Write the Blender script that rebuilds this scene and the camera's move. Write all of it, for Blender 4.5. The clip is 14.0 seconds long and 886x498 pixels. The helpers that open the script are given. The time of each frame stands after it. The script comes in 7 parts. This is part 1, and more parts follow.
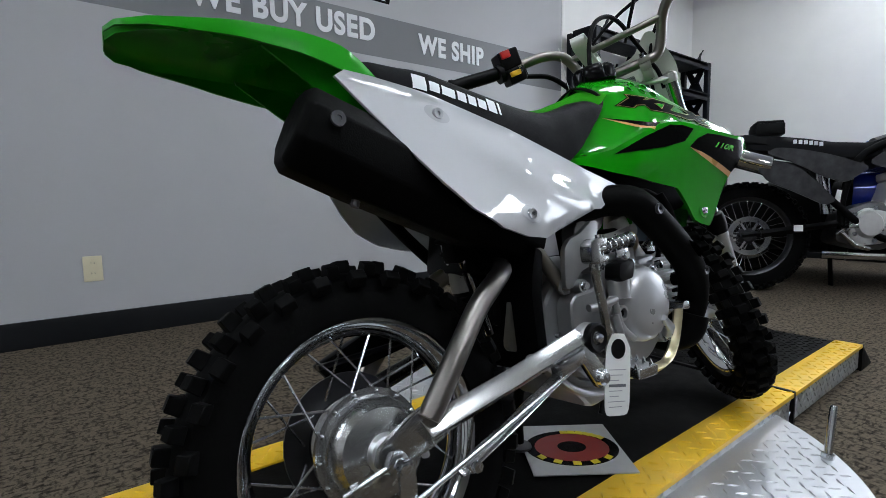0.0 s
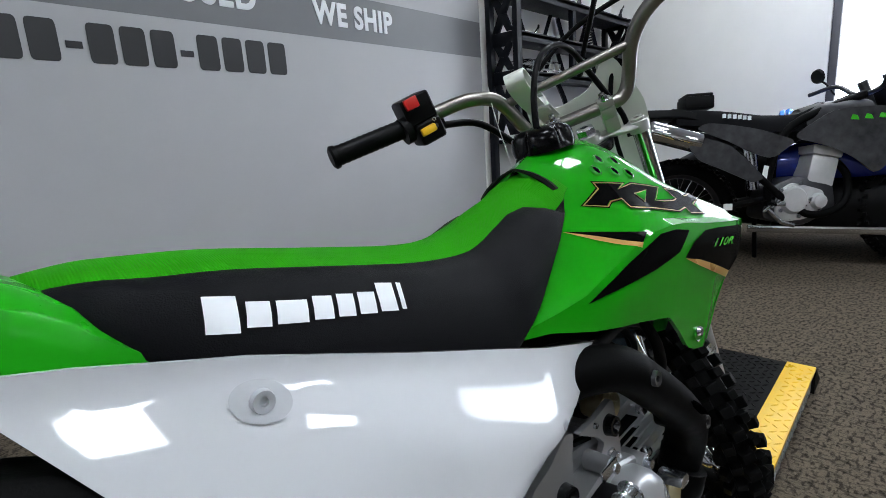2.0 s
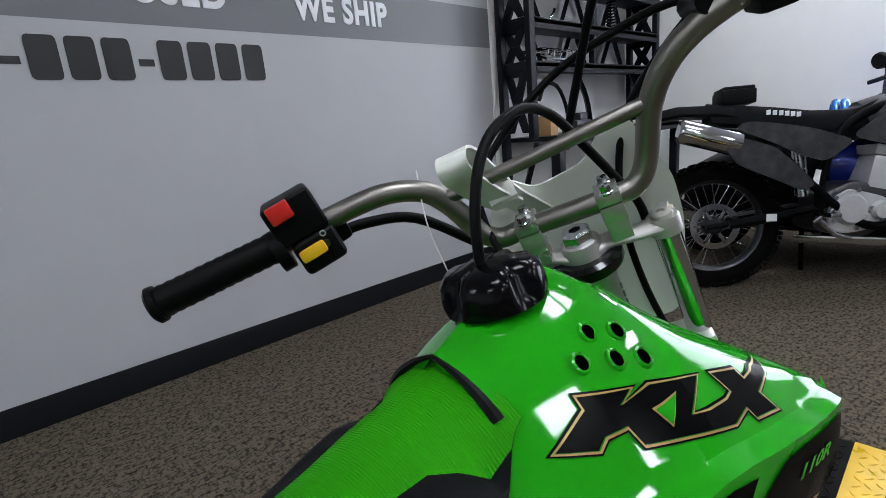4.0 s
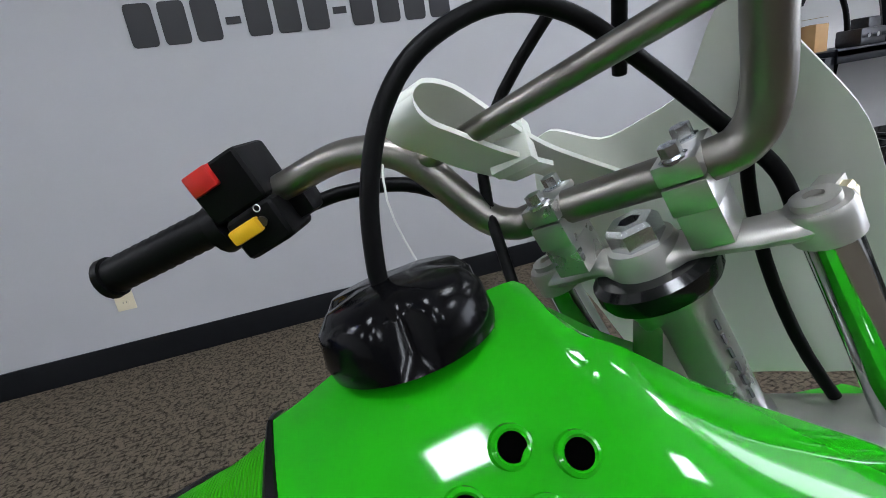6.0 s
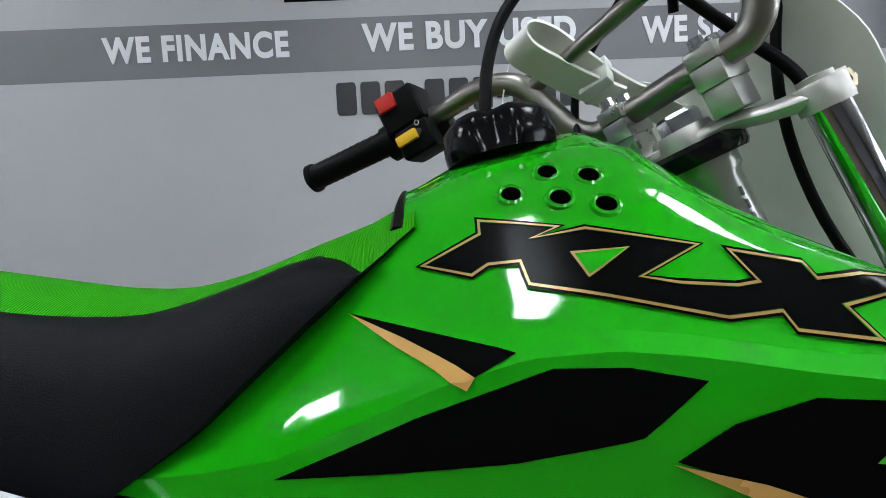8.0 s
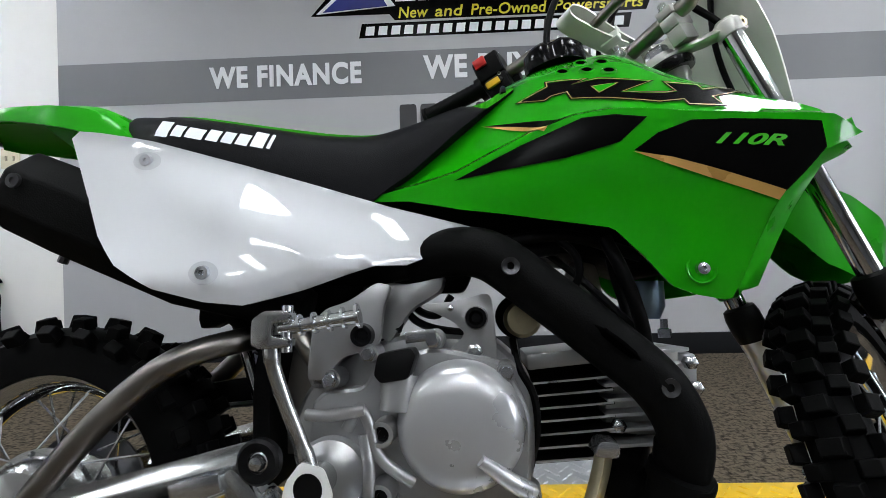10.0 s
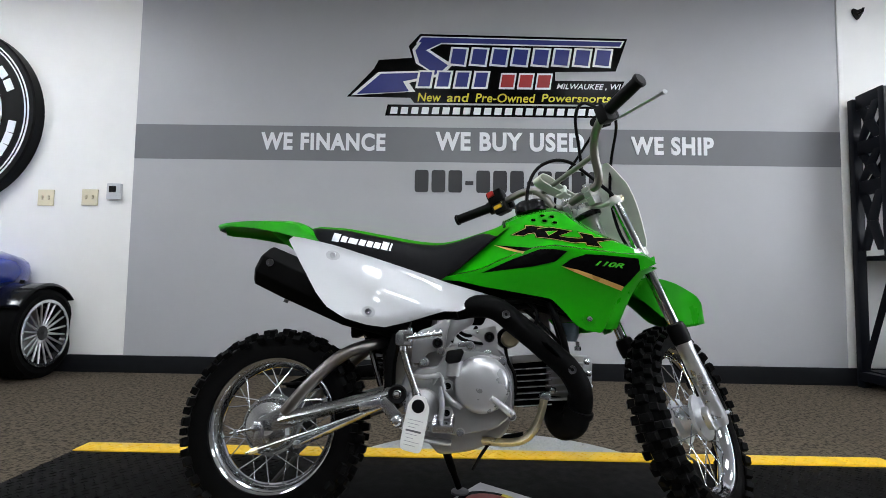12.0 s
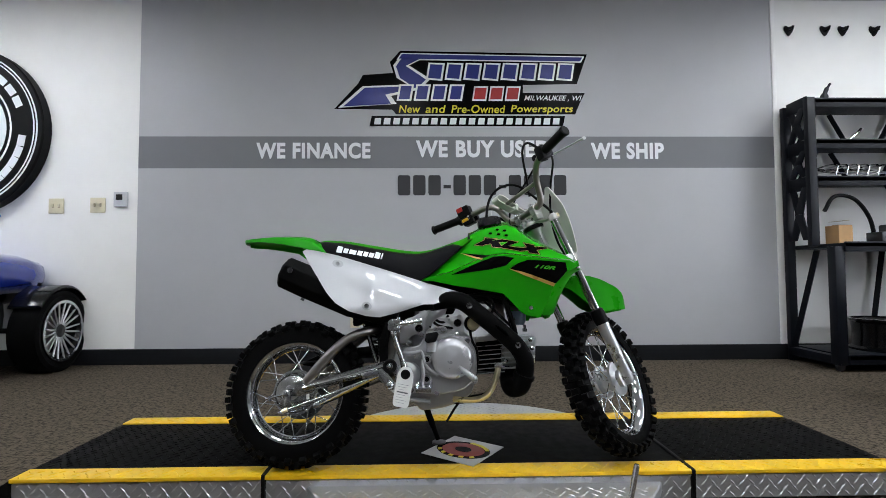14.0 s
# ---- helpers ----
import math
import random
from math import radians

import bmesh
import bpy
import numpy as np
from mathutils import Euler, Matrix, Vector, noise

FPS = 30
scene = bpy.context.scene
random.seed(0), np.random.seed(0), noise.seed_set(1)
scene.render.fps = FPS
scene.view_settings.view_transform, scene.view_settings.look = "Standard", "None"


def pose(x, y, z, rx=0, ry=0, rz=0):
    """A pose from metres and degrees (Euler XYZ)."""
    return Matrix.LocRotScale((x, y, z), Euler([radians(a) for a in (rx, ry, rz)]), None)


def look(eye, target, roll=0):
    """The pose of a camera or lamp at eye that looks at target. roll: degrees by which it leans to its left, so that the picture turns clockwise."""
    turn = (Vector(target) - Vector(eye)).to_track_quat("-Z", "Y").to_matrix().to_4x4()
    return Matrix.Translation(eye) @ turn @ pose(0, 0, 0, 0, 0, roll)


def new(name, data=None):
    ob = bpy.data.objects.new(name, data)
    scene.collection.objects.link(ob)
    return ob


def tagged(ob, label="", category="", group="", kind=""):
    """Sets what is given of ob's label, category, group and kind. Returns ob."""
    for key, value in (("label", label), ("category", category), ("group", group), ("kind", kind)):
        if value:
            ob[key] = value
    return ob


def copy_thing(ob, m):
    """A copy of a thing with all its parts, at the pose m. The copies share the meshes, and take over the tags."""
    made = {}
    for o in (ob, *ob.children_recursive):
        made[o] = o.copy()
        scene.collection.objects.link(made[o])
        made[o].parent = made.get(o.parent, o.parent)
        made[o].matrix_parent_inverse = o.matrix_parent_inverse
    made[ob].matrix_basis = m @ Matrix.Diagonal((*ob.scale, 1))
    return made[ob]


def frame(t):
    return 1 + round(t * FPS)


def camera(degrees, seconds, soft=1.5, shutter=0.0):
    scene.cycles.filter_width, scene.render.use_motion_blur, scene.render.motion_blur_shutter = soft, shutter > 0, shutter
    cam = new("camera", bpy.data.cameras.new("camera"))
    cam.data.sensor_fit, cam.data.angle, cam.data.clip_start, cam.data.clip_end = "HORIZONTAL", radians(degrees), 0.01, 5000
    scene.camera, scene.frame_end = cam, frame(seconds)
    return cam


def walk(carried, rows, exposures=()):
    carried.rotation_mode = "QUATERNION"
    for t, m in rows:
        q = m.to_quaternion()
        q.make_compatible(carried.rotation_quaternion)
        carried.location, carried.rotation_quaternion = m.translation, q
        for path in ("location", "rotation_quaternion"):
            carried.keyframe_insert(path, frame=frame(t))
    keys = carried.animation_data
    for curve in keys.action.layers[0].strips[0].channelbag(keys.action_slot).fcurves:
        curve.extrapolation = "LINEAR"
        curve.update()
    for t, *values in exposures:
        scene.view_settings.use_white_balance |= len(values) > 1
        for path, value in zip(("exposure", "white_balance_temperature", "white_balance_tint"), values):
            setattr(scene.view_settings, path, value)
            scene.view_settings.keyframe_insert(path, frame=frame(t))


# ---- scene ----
cam = camera(83.8, 14.0, soft=0.65)

PATH = [
    (0, (-0.149, -0.410, 0.628), (1.071, 1.163, 0.426), -0.9),
    (0.5, (-0.055, -0.367, 0.681), (1.103, 1.236, 0.380), -1.4),
    (1, (0.004, -0.282, 0.759), (1.191, 1.286, 0.393), -1.8),
    (1.5, (0.063, -0.210, 0.830), (1.388, 1.233, 0.427), -3.2),
    (2, (0.140, -0.153, 0.886), (1.546, 1.208, 0.475), -3.7),
    (2.5, (0.228, -0.117, 0.927), (1.623, 1.255, 0.513), -5.0),
    (3, (0.329, -0.078, 0.967), (1.738, 1.300, 0.553), -5.4),
    (3.2, (0.356, -0.071, 0.982), (1.740, 1.311, 0.564), -5.3),
    (5.3, (0.667, 0.062, 1.023), (1.694, 1.663, 0.413), -7.6),
    (5.5, (0.687, 0.052, 1.017), (1.592, 1.726, 0.401), -8.0),
    (6, (0.731, 0.019, 0.988), (1.272, 1.846, 0.382), -8.5),
    (6.5, (0.749, -0.027, 0.956), (1.081, 1.872, 0.423), -7.2),
    (7, (0.760, -0.064, 0.919), (0.895, 1.909, 0.624), -4.7),
    (7.5, (0.747, -0.102, 0.884), (0.817, 1.887, 0.681), -2.5),
    (8, (0.714, -0.143, 0.835), (0.772, 1.848, 0.664), -2.9),
    (8.5, (0.706, -0.201, 0.750), (0.699, 1.793, 0.602), -4.0),
    (9, (0.675, -0.276, 0.652), (0.645, 1.722, 0.567), -4.3),
    (9.2, (0.669, -0.298, 0.622), (0.624, 1.700, 0.553), -3.9),
    (11.3, (0.589, -0.864, 0.637), (0.533, 1.131, 0.761), 1.3),
    (11.5, (0.587, -0.928, 0.659), (0.537, 1.067, 0.790), 1.3),
    (12, (0.550, -1.112, 0.681), (0.525, 0.883, 0.809), 0.9),
    (12.5, (0.549, -1.245, 0.695), (0.553, 0.752, 0.809), -0.2),
    (13, (0.550, -1.380, 0.702), (0.554, 0.617, 0.808), -0.5),
    (13.5, (0.553, -1.463, 0.703), (0.567, 0.535, 0.795), -0.5),
    (14, (0.571, -1.508, 0.716), (0.612, 0.490, 0.803), -0.3),
]
EXPOSURE = [(0, -0.4, 6250, 13), (1, -0.2, 6250, 13), (1.5, -0.1, 6250, 13), (2, -0.2, 6250, 13), (3, -0.42, 6250, 15), (5.5, 0.05, 6250, 16), (7.5, 0.0, 6300, 14), (8.5, 0.06, 6400, 12), (9, 0.05, 6500, 12), (11.5, 0.08, 6450, 14), (14, -0.08, 6430, 14)]
walk(cam, [(t, look(eye, target, roll)) for t, eye, target, roll in PATH], EXPOSURE)

# ---- world and light ----
world = bpy.data.worlds.new("sky")
scene.world = world
world.use_nodes = True
_wn = world.node_tree.nodes
_sky = _wn.new("ShaderNodeTexSky")
_sky.sky_type, _sky.sun_disc = "NISHITA", False
_sky.sun_elevation, _sky.sun_rotation = radians(38), radians(110)
_wn["Background"].inputs["Strength"].default_value = 0.15
world.node_tree.links.new(_sky.outputs["Color"], _wn["Background"].inputs["Color"])


def area_lamp(name, place, target, w, h, power, colour):
    data = bpy.data.lights.new(name, "AREA")
    data.shape, data.size, data.size_y, data.energy, data.color = "RECTANGLE", w, h, power, colour
    ob = new(name, data)
    ob.matrix_world = look(place, target)
    return tagged(ob, kind="structure")


LAMP_STRENGTH = 31.0
# daylight in the openings of the shop windows
area_lamp("window_daylight_east", (5.5, -1.0, 1.4), (0, -1.0, 1.2), 3.0, 2.0, 55, (0.86, 0.93, 1.0))

# ---- materials ----
def M(name, colour, rough=0.5, metal=0.0, vary=0.12, scale=30.0, bump=0.0, bump_scale=None, coat=0.0, wear=0.0, spec=0.5):
    """A material with two scales of variation in colour and gloss, and a fine relief."""
    m = bpy.data.materials.new(name)
    m.use_nodes = True
    nt = m.node_tree
    N, L = nt.nodes, nt.links
    b = N["Principled BSDF"]
    tc = N.new("ShaderNodeTexCoord")
    n1, n2 = N.new("ShaderNodeTexNoise"), N.new("ShaderNodeTexNoise")
    n1.inputs["Scale"].default_value, n2.inputs["Scale"].default_value = scale, scale * 0.13
    n1.inputs["Detail"].default_value = n2.inputs["Detail"].default_value = 5
    for n in (n1, n2):
        L.new(tc.outputs["Object"], n.inputs["Vector"])
    add = N.new("ShaderNodeMath")
    add.operation = "ADD"
    L.new(n1.outputs["Fac"], add.inputs[0]), L.new(n2.outputs["Fac"], add.inputs[1])
    ramp = N.new("ShaderNodeMapRange")
    ramp.inputs["From Min"].default_value, ramp.inputs["From Max"].default_value = 0.6, 1.4
    ramp.inputs["To Min"].default_value, ramp.inputs["To Max"].default_value = 1 - vary, 1 + vary
    L.new(add.outputs[0], ramp.inputs["Value"])
    mul = N.new("ShaderNodeVectorMath")
    mul.operation = "SCALE"
    mul.inputs[0].default_value = colour
    L.new(ramp.outputs["Result"], mul.inputs["Scale"])
    L.new(mul.outputs["Vector"], b.inputs["Base Color"])
    rr = N.new("ShaderNodeMapRange")
    rr.inputs["From Min"].default_value, rr.inputs["From Max"].default_value = 0.6, 1.4
    rr.inputs["To Min"].default_value, rr.inputs["To Max"].default_value = max(0.02, rough * (0.8 - wear)), min(1, rough * (1.2 + wear))
    L.new(add.outputs[0], rr.inputs["Value"])
    L.new(rr.outputs["Result"], b.inputs["Roughness"])
    b.inputs["Metallic"].default_value = metal
    b.inputs["Specular IOR Level"].default_value = spec
    if coat:
        b.inputs["Coat Weight"].default_value, b.inputs["Coat Roughness"].default_value = coat, 0.04
    if bump:
        n3 = N.new("ShaderNodeTexNoise")
        n3.inputs["Scale"].default_value, n3.inputs["Detail"].default_value = bump_scale or scale * 6, 3
        L.new(tc.outputs["Object"], n3.inputs["Vector"])
        bp = N.new("ShaderNodeBump")
        bp.inputs["Strength"].default_value, bp.inputs["Distance"].default_value = bump, 0.002
        L.new(n3.outputs["Fac"], bp.inputs["Height"])
        L.new(bp.outputs["Normal"], b.inputs["Normal"])
    return m


def node_of(m, kind):
    return next(n for n in m.node_tree.nodes if n.bl_idname == kind)


GREEN = M("green_plastic", (0.008, 0.285, 0.003), 0.08, vary=0.05, scale=12, coat=0.35, bump=0.012, bump_scale=60, spec=0.35)
GREEN_MATT = M("green_fender_plastic", (0.012, 0.30, 0.005), 0.30, vary=0.06, scale=14, bump=0.03, bump_scale=90, spec=0.15)
WHITE_PL = M("white_plastic", (0.60, 0.61, 0.63), 0.035, vary=0.02, scale=10, coat=0.5, spec=0.4, bump=0.004, bump_scale=40)
BLACK_PL = M("black_plastic", (0.004, 0.004, 0.0042), 0.42, vary=0.2, scale=40, bump=0.08, spec=0.09)
BLACK_GLOSS = M("black_gloss_plastic", (0.004, 0.004, 0.0045), 0.16, vary=0.2, scale=20, coat=0.12, spec=0.3)
BLACK_MATT = M("black_heat_paint", (0.003, 0.003, 0.003), 0.55, vary=0.2, scale=60, bump=0.15, bump_scale=500, spec=0.04)
VINYL = M("black_vinyl", (0.004, 0.004, 0.005), 0.6, vary=0.15, scale=60, bump=0.25, bump_scale=900, spec=0.09)
RUBBER = M("tyre_rubber", (0.003, 0.003, 0.003), 0.62, vary=0.25, scale=40, bump=0.15, bump_scale=200, spec=0.05)
CHROME = M("chrome", (0.60, 0.61, 0.63), 0.08, 1.0, vary=0.05, scale=20)
STEEL = M("brushed_steel", (0.26, 0.245, 0.22), 0.38, 1.0, vary=0.08, scale=50, bump=0.04)
ALLOY = M("silver_painted_alloy", (0.56, 0.57, 0.58), 0.3, 0.75, vary=0.07, scale=35, bump=0.05, bump_scale=250)
CAST = M("rough_cast_alloy", (0.44, 0.435, 0.41), 0.5, 0.3, vary=0.14, scale=45, bump=0.25, bump_scale=300)
FORK_CAST = M("satin_cast_alloy", (0.46, 0.45, 0.42), 0.40, 0.7, vary=0.08, scale=50, bump=0.04, bump_scale=320)
BRACE = M("dark_bare_steel", (0.22, 0.205, 0.19), 0.36, 1.0, vary=0.08, scale=50, bump=0.02)
ARM = M("satin_arm_paint", (0.47, 0.475, 0.475), 0.24, 0.95, vary=0.05, scale=40, bump=0.012, bump_scale=250)
CLAMP = M("satin_clamp_paint", (0.47, 0.465, 0.44), 0.30, 0.85, vary=0.08, scale=60, bump=0.05, bump_scale=300)
ZINC = M("zinc_plate", (0.62, 0.64, 0.67), 0.24, 1.0, vary=0.1, scale=80)
DARKSTEEL = M("dark_steel", (0.08, 0.08, 0.085), 0.35, 0.9, vary=0.2, scale=60)
GOLD_DIM = M("dull_gold_film", (0.30, 0.20, 0.05), 0.3, 0.2, vary=0.05)
GOLD = M("gold_film", (0.55, 0.32, 0.09), 0.3, 0.2, vary=0.05)
DECAL_BLACK = M("black_film", (0.0025, 0.0025, 0.0025), 0.2, vary=0.1, spec=0.03)
DECAL_WHITE = M("white_print", (0.82, 0.83, 0.85), 0.4, vary=0.03)
DECAL_GREEN = M("green_print", (0.05, 0.42, 0.02), 0.25, vary=0.03)
PLATE_PL = M("translucent_white_plastic", (0.70, 0.72, 0.65), 0.35, vary=0.05, scale=15)
RED = M("red_plastic", (0.55, 0.02, 0.015), 0.35, vary=0.05)
YELLOW = M("yellow_plastic", (0.8, 0.45, 0.01), 0.35, vary=0.05)
BRASS = M("gold_zinc", (0.72, 0.64, 0.42), 0.3, 1.0, vary=0.15, scale=60)
PAPER = M("paper_tag", (0.74, 0.74, 0.72), 0.6, vary=0.04)
INK = M("grey_ink", (0.12, 0.12, 0.13), 0.6)

WALL_WHITE = M("white_wall_paint", (0.86, 0.85, 0.82), 0.6, vary=0.03, scale=6, bump=0.12, bump_scale=160)
# grey of the unseen south wall, toned for what the metal parts reflect
WALL_UNSEEN = M("unseen_wall_grey", (0.22, 0.22, 0.23), 0.7, vary=0.05, scale=5)
WALL_GREY = M("grey_wall_paint", (0.43, 0.432, 0.445), 0.5, vary=0.03, scale=5, bump=0.12, bump_scale=160)
BAND_GREY = M("dark_grey_vinyl_band", (0.165, 0.168, 0.178), 0.4, vary=0.03, scale=8)
LETTER_DARK = M("charcoal_vinyl", (0.014, 0.014, 0.016), 0.4)
BASE_BLACK = M("black_baseboard", (0.008, 0.0085, 0.010), 0.4, vary=0.15, scale=20, spec=0.18)
CEIL = M("ceiling_tile", (0.7, 0.7, 0.67), 0.85, vary=0.06, scale=40, bump=0.4, bump_scale=220)
MATBLACK = M("black_rubber_mat", (0.005, 0.0048, 0.0046), 0.6, vary=0.3, scale=30, bump=0.2, bump_scale=150, spec=0.04)
SAFETY = M("yellow_floor_paint", (0.78, 0.47, 0.008), 0.4, vary=0.14, scale=25, bump=0.1, wear=0.2)
PLATE = M("diamond_plate_alloy", (0.50, 0.51, 0.53), 0.38, 0.8, vary=0.10, scale=18, bump=0.03)
POWDER = M("black_powder_coat", (0.004, 0.005, 0.008), 0.4, vary=0.2, scale=50, bump=0.1, spec=0.2)
CARD = M("brown_cardboard", (0.42, 0.25, 0.11), 0.8, vary=0.1)
BLUE = M("blue_car_paint", (0.012, 0.03, 0.28), 0.14, 0.3, vary=0.06, coat=0.8)
BLUE_TUBE = M("light_blue_tube", (0.03, 0.2, 0.75), 0.25, 0.2, coat=0.5)
CREAM = M("almond_plastic", (0.68, 0.62, 0.44), 0.4, vary=0.04)
CAMO = M("grey_camo_plastic", (0.042, 0.042, 0.045), 0.4, vary=0.7, scale=22, spec=0.12)

CARPET = M("carpet", (0.112, 0.091, 0.067), 0.95, vary=0.30, scale=150, bump=1.0, bump_scale=260, spec=0.05)


def carpet_flecks():
    """Dark short strokes woven into the carpet in two directions."""
    nt = CARPET.node_tree
    N, L = nt.nodes, nt.links
    tc = next(n for n in N if n.bl_idname == "ShaderNodeTexCoord")
    b = N["Principled BSDF"]
    col = b.inputs["Base Color"].links[0].from_socket
    for turn, stretch, low in ((0.5, (38, 95, 30), 0.34), (-0.7, (95, 40, 30), 0.45)):
        mp = N.new("ShaderNodeMapping")
        mp.inputs["Scale"].default_value = stretch
        mp.inputs["Rotation"].default_value = (0, 0, turn)
        no = N.new("ShaderNodeTexNoise")
        no.inputs["Scale"].default_value, no.inputs["Detail"].default_value = 1.0, 2
        L.new(tc.outputs["Object"], mp.inputs["Vector"]), L.new(mp.outputs["Vector"], no.inputs["Vector"])
        cr = N.new("ShaderNodeMapRange")
        cr.inputs["From Min"].default_value, cr.inputs["From Max"].default_value = 0.36, 0.50
        cr.inputs["To Min"].default_value, cr.inputs["To Max"].default_value = low, 1.0
        L.new(no.outputs["Fac"], cr.inputs["Value"])
        mul = N.new("ShaderNodeVectorMath")
        mul.operation = "SCALE"
        L.new(col, mul.inputs[0]), L.new(cr.outputs["Result"], mul.inputs["Scale"])
        col = mul.outputs["Vector"]
    L.new(col, b.inputs["Base Color"])


carpet_flecks()


# ---- mesh tools ----
class Mesh:
    """Collects faces of one part."""

    def __init__(self):
        self.v, self.f = [], []

    def add(self, verts, faces, m=None):
        k = len(self.v)
        self.v += [tuple(m @ Vector(p)) if m else tuple(p) for p in verts]
        self.f += [tuple(i + k for i in f) for f in faces]
        return self

    def box(self, size, at=(0, 0, 0), rot=(0, 0, 0), m=None, taper=1.0):
        x, y, z = (s / 2 for s in size)
        vs = [(sx * x * (taper if sz > 0 else 1), sy * y * (taper if sz > 0 else 1), sz * z) for sz in (-1, 1) for sx, sy in ((-1, -1), (1, -1), (1, 1), (-1, 1))]
        fs = [(3, 2, 1, 0), (4, 5, 6, 7), (0, 1, 5, 4), (1, 2, 6, 5), (2, 3, 7, 6), (3, 0, 4, 7)]
        mm = pose(*at, *rot)
        return self.add(vs, fs, m @ mm if m else mm)

    def ring_faces(self, rings, closed_ends=True, loop=False):
        k, n = len(self.v), len(rings[0])
        for r in rings:
            self.v += [tuple(p) for p in r]
        last = len(rings) if loop else len(rings) - 1
        for a in range(last):
            b = (a + 1) % len(rings)
            for i in range(n):
                j = (i + 1) % n
                self.f.append((k + a * n + i, k + a * n + j, k + b * n + j, k + b * n + i))
        if closed_ends and not loop:
            self.f.append(tuple(k + i for i in reversed(range(n))))
            self.f.append(tuple(k + (len(rings) - 1) * n + i for i in range(n)))
        return self

    def strip(self, rings):
        """An open skin through rows of points."""
        k, n = len(self.v), len(rings[0])
        for r in rings:
            self.v += [tuple(p) for p in r]
        for a in range(len(rings) - 1):
            for i in range(n - 1):
                self.f.append((k + a * n + i, k + a * n + i + 1, k + (a + 1) * n + i + 1, k + (a + 1) * n + i))
        return self

    def tube(self, points, r, n=10, flat=1.0, loop=False):
        n = 12 if 7 <= n < 12 else n
        pts = [Vector(p) for p in points]
        rs = r if isinstance(r, (list, tuple)) else [r] * len(pts)
        rings, side = [], None
        for i, p in enumerate(pts):
            d = ((pts[(i + 1) % len(pts)] - pts[i - 1]) if loop else (pts[min(i + 1, len(pts) - 1)] - pts[max(i - 1, 0)])).normalized()
            if side is None:
                side = d.cross(Vector((0, 0, 1)) if abs(d.z) < 0.9 else Vector((0, 1, 0))).normalized()
            side = (side - d * side.dot(d)).normalized()
            up = d.cross(side)
            rings.append([p + rs[i] * (math.cos(a) * side + flat * math.sin(a) * up) for a in (2 * math.pi * k / n for k in range(n))])
        return self.ring_faces(rings, loop=loop)

    def lathe(self, profile, n=32, m=None, closed=False):
        """profile: (radius, height) rows, turned about z."""
        rings = []
        for a in (2 * math.pi * k / n for k in range(n)):
            ring = [Vector((r * math.cos(a), r * math.sin(a), h)) for r, h in profile]
            rings.append([m @ p for p in ring] if m else ring)
        k, c = len(self.v), len(profile)
        for r in rings:
            self.v += [tuple(p) for p in r]
        for a in range(n):
            b = (a + 1) % n
            for i in range(c if closed else c - 1):
                j = (i + 1) % c
                self.f.append((k + a * c + i, k + b * c + i, k + b * c + j, k + a * c + j))
        if not closed:
            if profile[0][0] > 1e-6:
                self.f.append(tuple(k + a * c for a in range(n))[::-1])
            if profile[-1][0] > 1e-6:
                self.f.append(tuple(k + a * c + c - 1 for a in range(n)))
        return self

    def prism(self, poly, depth, m=None):
        """A flat outline (x, z) given depth along y, from y=0 to y=depth."""
        n = len(poly)
        vs = [(x, 0, z) for x, z in poly] + [(x, depth, z) for x, z in poly]
        fs = [tuple(range(n)), tuple(reversed(range(n, 2 * n)))] + [((i + 1) % n, i, n + i, n + (i + 1) % n) for i in range(n)]
        return self.add(vs, fs, m)


def spline(points, steps=6):
    """A smooth curve through the points."""
    p = [Vector(q) for q in points]
    p = [2 * p[0] - p[1], *p, 2 * p[-1] - p[-2]]
    out = []
    for i in range(1, len(p) - 2):
        for s in range(steps):
            t = s / steps
            a, b, c, d = p[i - 1], p[i], p[i + 1], p[i + 2]
            out.append(0.5 * ((2 * b) + (c - a) * t + (2 * a - 5 * b + 4 * c - d) * t * t + (3 * b - 3 * c + d - a) * t ** 3))
    return out + [p[-2]]


def lin(table, x):
    """Value at x of a table of (x, value)."""
    return float(np.interp(x, [a for a, _ in table], [b for _, b in table]))


def smooth_lin(table, x):
    """Like lin, rounded over at the knots."""
    return sum(lin(table, x + d) * w for d, w in ((-0.02, 0.2), (-0.01, 0.2), (0, 0.2), (0.01, 0.2), (0.02, 0.2)))


def part(name, me, material, parent=None, label="", m=None, bevel=0.0, sharp=35, segments=2):
    """Links a Mesh as one object under a thing or a part."""
    data = bpy.data.meshes.new(name)
    data.from_pydata(me.v, [], me.f)
    bm = bmesh.new()
    bm.from_mesh(data)
    bmesh.ops.recalc_face_normals(bm, faces=bm.faces)
    if bevel:
        edges = [e for e in bm.edges if len(e.link_faces) == 2 and e.calc_face_angle(0) > radians(30)]
        bmesh.ops.bevel(bm, geom=edges, offset=bevel, segments=segments, profile=0.6, affect="EDGES", clamp_overlap=True)
    bm.to_mesh(data)
    bm.free()
    data.shade_smooth()
    data.set_sharp_from_angle(angle=radians(sharp))
    for mat in material if isinstance(material, (list, tuple)) else (material,):
        data.materials.append(mat)
    ob = new(name, data)
    if parent:
        ob.parent = parent
    if m:
        ob.matrix_local = m
    if label:
        ob["label"] = label
    return ob


def thing(name, m, label, category, group="", kind=""):
    return tagged(place_empty(name, m), label, category, group, kind)


def place_empty(name, m):
    ob = new(name)
    ob.matrix_world = m
    ob.empty_display_size = 0.1
    return ob


def rect(x0, z0, x1, z1):
    return [(x0, z0), (x1, z0), (x1, z1), (x0, z1)]


